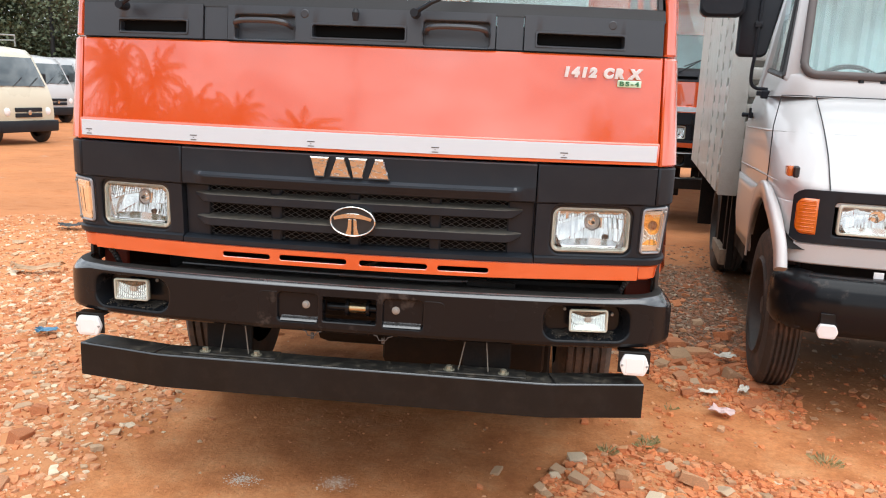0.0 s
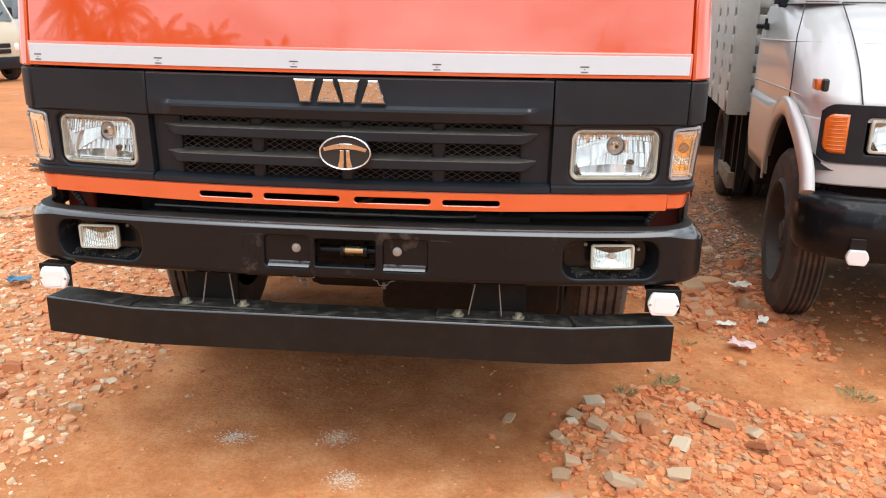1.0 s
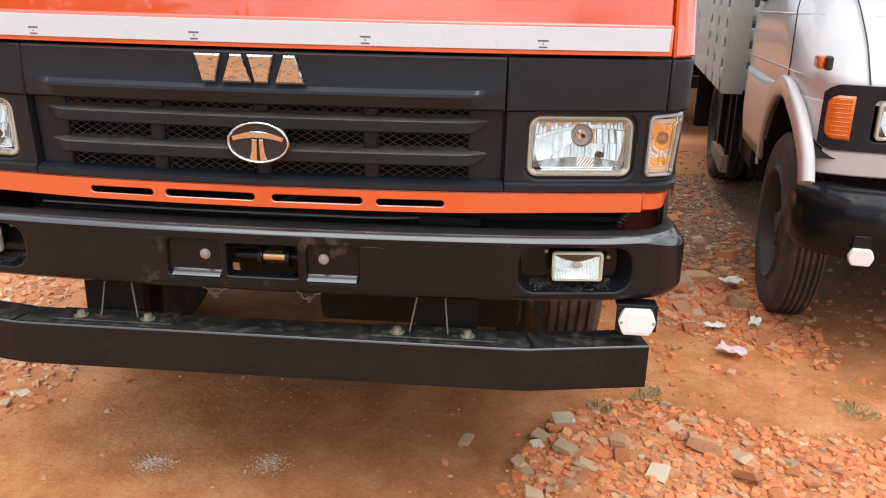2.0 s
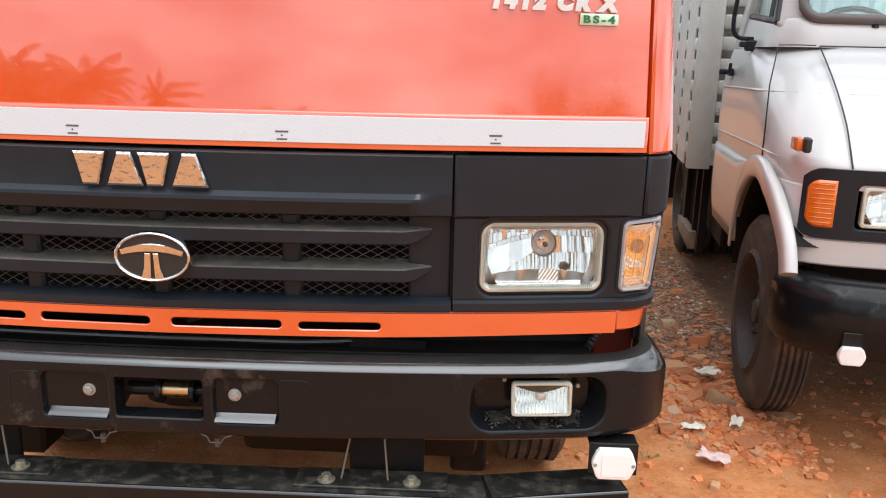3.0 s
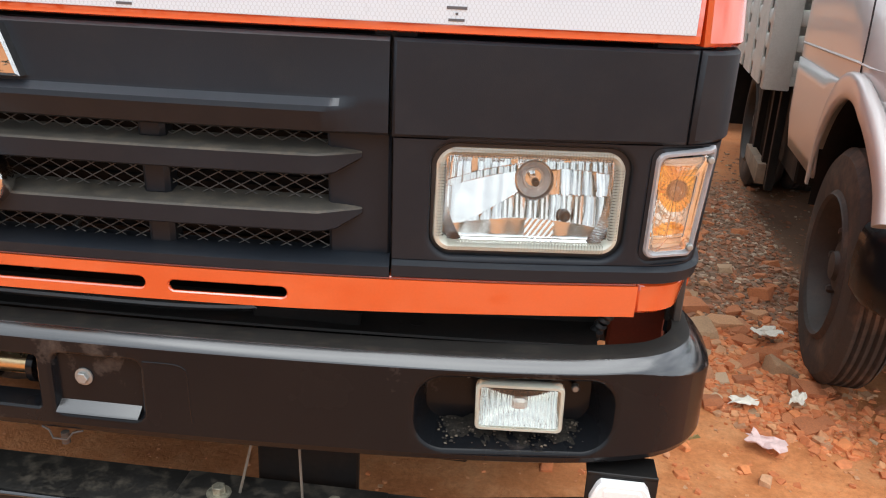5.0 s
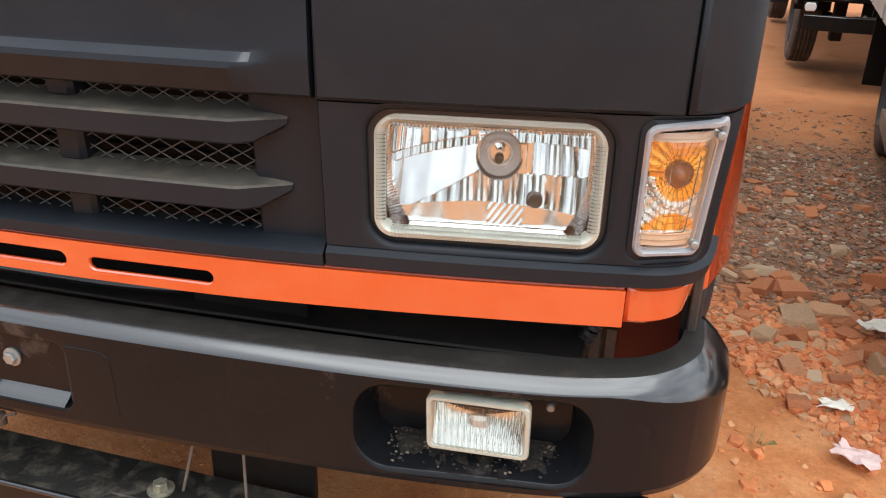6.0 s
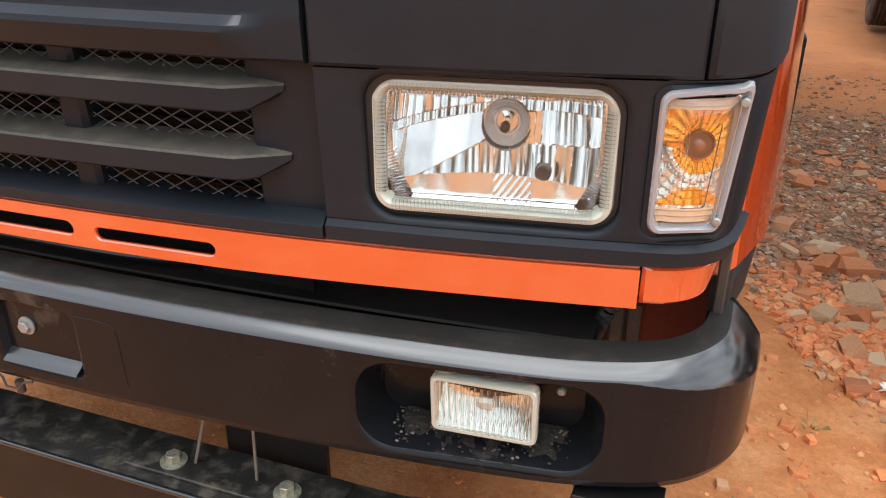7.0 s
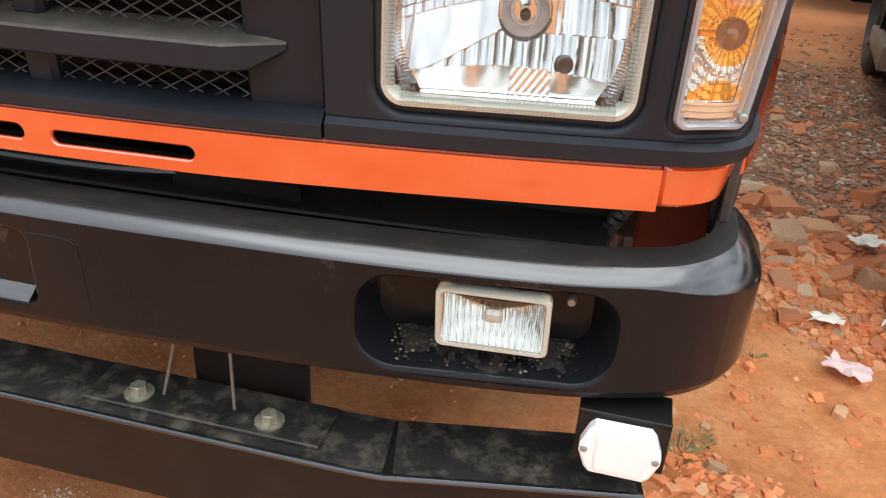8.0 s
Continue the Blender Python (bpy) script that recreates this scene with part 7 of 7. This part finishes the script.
def ground_z(x, y):
    z = 0.016 * noise.noise((x * 0.9, y * 0.9, 0.0)) + 0.006 * noise.noise((x * 4.0, y * 4.0, 1.0)) + 0.003 * noise.noise((x * 13.0, y * 13.0, 2.0))
    z -= 0.10 * ease(4.5, 7.5, y)
    if -6 < x < 4 and -3 < y < 8:
        r = rubble_amount(x, y)
        z += r * (0.012 + 0.016 * noise.noise((x * 7.0, y * 7.0, 5.0)))
    if abs(abs(x) - 0.84) < 0.4 and 0.8 < y < 1.7:
        z *= 0.3
    return z


def spaced(lo, a, b, hi, fine):
    inner = list(np.arange(a, b + 1e-6, fine))
    left, right, d = [], [], fine
    x = a
    while x > lo:
        d *= 1.28
        x -= d
        left.append(max(x, lo))
    d, x = fine, b
    while x < hi:
        d *= 1.28
        x += d
        right.append(min(x, hi))
    return left[::-1] + inner + right


xs, ys = spaced(-900, -4.6, 3.6, 900, 0.035), spaced(-900, -1.6, 6.4, 900, 0.035)
verts = [(x, y, ground_z(x, y)) for y in ys for x in xs]
nx = len(xs)
faces = [(j * nx + i, j * nx + i + 1, (j + 1) * nx + i + 1, (j + 1) * nx + i) for j in range(len(ys) - 1) for i in range(nx - 1)]
me = bpy.data.meshes.new("ground")
me.from_pydata(verts, [], faces)
ground = part_mesh("ground", me, SOIL, smooth=0)
me.polygons.foreach_set("use_smooth", [True] * len(me.polygons))
tagged(ground, "bare red laterite soil with dust and gravel", "ground", kind="structure")


def shard_data(rng, flat=0.55):
    """An angular broken lump: a box with jittered and clipped corners."""
    pts = []
    for sx in (-1, 1):
        for sy in (-1, 1):
            for sz in (-1, 1):
                pts.append(np.array([sx * rng.uniform(0.55, 1.0), sy * rng.uniform(0.45, 0.95), sz * flat * rng.uniform(0.55, 1.0)]))
    bm = bmesh.new()
    for p in pts:
        if rng.random() < 0.6:
            for k in range(3):
                q = p.copy()
                q[k] *= rng.uniform(0.45, 0.8)
                bm.verts.new(q)
        else:
            bm.verts.new(p)
    r = bmesh.ops.convex_hull(bm, input=bm.verts)
    bmesh.ops.delete(bm, geom=list({e for e in r["geom_interior"] + r["geom_unused"] if isinstance(e, bmesh.types.BMVert)}), context='VERTS')
    bm.verts.index_update()
    v = np.array([w.co[:] for w in bm.verts])
    f = [[w.index for w in t.verts] for t in bm.faces]
    bm.free()
    return v, f


rng = random.Random(21)
SHAPES = [shard_data(rng, rng.uniform(0.35, 0.75)) for _ in range(24)]


def scatter(name, count, region, sizes, mat, parent, label, accept, seed):
    """Countless small lumps, joined into one mesh."""
    rg = random.Random(seed)
    V, F, base = [], [], 0
    made = 0
    tries = 0
    while made < count and tries < count * 30:
        tries += 1
        x, y = rg.uniform(region[0], region[1]), rg.uniform(region[2], region[3])
        if rg.random() > accept(x, y):
            continue
        v, f = SHAPES[rg.randrange(len(SHAPES))]
        k = sizes[0] * (sizes[1] / sizes[0]) ** (rg.random() ** 1.9)
        a, t = rg.uniform(0, 6.283), rg.uniform(-0.5, 0.5)
        R = np.array(Matrix.Rotation(a, 3, 'Z') @ Matrix.Rotation(t, 3, 'X'))
        w = (v * k) @ R.T + (x, y, ground_z(x, y) + k * rg.uniform(-0.22, 0.22))
        V.extend(map(tuple, w))
        F.extend([[i + base for i in g] for g in f])
        base += len(v)
        made += 1
    me = bpy.data.meshes.new(name)
    me.from_pydata(V, [], F)
    ob = part_mesh(name, me, mat, parent, label, 0)
    ob["kind"] = "stuff"
    return ob


SHARD_MESHES = []
for k, (v, f) in enumerate(SHAPES[:14]):
    for mat, store in ((SHARD, "red"), (PALE_STONE, "pale")):
        me = bpy.data.meshes.new("brick_shard")
        me.from_pydata([tuple(p) for p in v], [], f)
        me.materials.append(mat)
        SHARD_MESHES.append((store, me))
REDS = [m for s, m in SHARD_MESHES if s == "red"]
PALES = [m for s, m in SHARD_MESHES if s == "pale"]


def heap(name, label, region, count, sizes, seed, accept, pale=0.1):
    T = thing(name, pose(0, 0, 0), label, "rubble")
    rg = random.Random(seed)
    made = 0
    while made < count:
        x, y = rg.uniform(region[0], region[1]), rg.uniform(region[2], region[3])
        if rg.random() > accept(x, y):
            continue
        k = sizes[0] * (sizes[1] / sizes[0]) ** (rg.random() ** 1.6)
        is_pale = rg.random() < pale
        me = rg.choice(PALES if is_pale else REDS)
        ob = new("pale_stone" if is_pale else "brick_shard", me)
        ob.parent = T
        ob.matrix_basis = Matrix.LocRotScale((x, y, ground_z(x, y) + k * rg.uniform(-0.05, 0.22)), Euler((rg.uniform(-0.35, 0.35), rg.uniform(-0.35, 0.35), rg.uniform(0, 6.28))), Vector((k, k * rg.uniform(0.6, 1.0), k * (0.55 if is_pale else 0.9))))
        made += 1
    return T

LEFT_HEAP = heap("rubble_spread", "broken brick and stone rubble strewn over soil", (-4.2, -0.75, -0.8, 4.6), 300, (0.016, 0.062), 4, lambda x, y: rubble_amount(x, y) * (1.0 if y < 2.5 and x > -2.8 else 0.35), 0.30)
scatter("fine_rubble", 30000, (-4.6, -0.6, -1.0, 5.2), (0.003, 0.026), PALE_RUBBLE, LEFT_HEAP, "fine brick gravel", lambda x, y: 0.012 + 0.99 * rubble_amount(x, y) * (1.0 if x > -3.0 and y < 3.0 else 0.5), 5)
FRONT_HEAP = heap("rubble_heap", "heap of broken red brick with pale stones", (0.4, 2.9, -0.6, 0.9), 290, (0.012, 0.038), 6, lambda x, y: rubble_amount(x, y), 0.12)
# larger stones at the foot of the heap and on bare soil
rg = random.Random(77)
for x, y, k, pale in ((0.493, 0.392, 0.034, 1), (0.842, 0.0, 0.052, 1), (1.027, 0.064, 0.046, 1), (0.806, 0.537, 0.044, 1), (0.655, 0.259, 0.032, 1), (0.70, 0.105, 0.038, 1), (1.076, 0.27, 0.046, 1), (0.727, 0.427, 0.032, 1), (1.346, 0.396, 0.040, 1), (1.171, 0.544, 0.034, 1), (0.80, 0.36, 0.040, 1), (0.86, 0.27, 0.042, 1), (1.34, 0.28, 0.055, 0), (1.25, 0.45, 0.060, 0), (0.98, 0.36, 0.050, 0)):
    ob = new("pale_stone" if pale else "brick_shard", rg.choice(PALES if pale else REDS))
    ob.parent = FRONT_HEAP
    ob.matrix_basis = Matrix.LocRotScale((x, y, ground_z(x, y) + k * 0.25), Euler((rg.uniform(-0.4, 0.4), rg.uniform(-0.4, 0.4), rg.uniform(0, 6.28))), Vector((k, k * 0.8, k * 0.6)))
scatter("fine_rubble", 17000, (0.3, 3.2, -1.0, 1.0), (0.003, 0.024), RUBBLE, FRONT_HEAP, "fine brick gravel", lambda x, y: 0.006 + rubble_amount(x, y), 7)
LANE_HEAP = heap("rubble_lane", "broken bricks lying between the parked trucks", (1.0, 2.4, 0.9, 4.6), 290, (0.012, 0.062), 8, lambda x, y: rubble_amount(x, y) * (1.0 if y < 2.6 else 0.3), 0.06)
# half-buried slabs along the lane's edge
for x, y, k, pale in ((1.46, 1.96, 0.088, 0), (1.39, 2.35, 0.080, 1), (1.67, 1.81, 0.070, 0), (1.47, 2.18, 0.070, 0), (1.35, 1.81, 0.062, 0), (1.55, 1.60, 0.044, 0), (1.48, 1.60, 0.044, 1), (1.30, 1.93, 0.050, 0), (1.58, 2.04, 0.072, 0), (1.62, 1.90, 0.055, 0), (1.70, 2.68, 0.060, 1), (1.42, 1.43, 0.036, 1)):
    ob = new("pale_stone" if pale else "brick_shard", rg.choice(PALES if pale else REDS))
    ob.parent = LANE_HEAP
    ob.matrix_basis = Matrix.LocRotScale((x, y, ground_z(x, y) + k * 0.12), Euler((rg.uniform(-0.2, 0.2), rg.uniform(-0.2, 0.2), rg.uniform(0, 6.28))), Vector((k, k * 0.8, k * 0.6)))
scatter("fine_rubble", 7500, (0.95, 2.7, 0.8, 2.4), (0.003, 0.024), RUBBLE, LANE_HEAP, "fine brick gravel", lambda x, y: (0.02 + rubble_amount(x, y)) * (1 - ease(1.7, 2.3, y)), 9)
scatter("lane_gravel", 14000, (0.95, 2.8, 1.5, 5.8), (0.004, 0.020), GRAVEL, LANE_HEAP, "trodden grey-brown gravel", lambda x, y: (0.04 + rubble_amount(x, y)) * ease(1.6, 2.3, y), 13)
scatter("loose_gravel", 1300, (-4.0, 3.5, -1.5, 6.5), (0.003, 0.011), RUBBLE, None, "loose gravel scattered over red soil", lambda x, y: 0.5, 10)
scatter("soil_clods", 3500, (-1.8, 3.0, -0.3, 2.2), (0.0018, 0.007), CLOD, None, "crumbs of red soil scattered over the ground", lambda x, y: 0.1 + 0.9 * max(0.0, noise.noise((x * 2.2, y * 2.2, 8.0))), 11)
SPILLS = ((-0.449, 0.18), (-0.103, 0.21), (-0.02, -0.04))
scatter("cement_crumbs", 1500, (-0.65, 0.25, -0.15, 0.35), (0.0007, 0.0032), CEMENT, None, "spilled pale cement crumbs on soil", lambda x, y: max(math.exp(-((x - SPILL[0]) / 0.042) ** 2 - ((y - SPILL[1]) / 0.035) ** 2) for SPILL in SPILLS), 12)
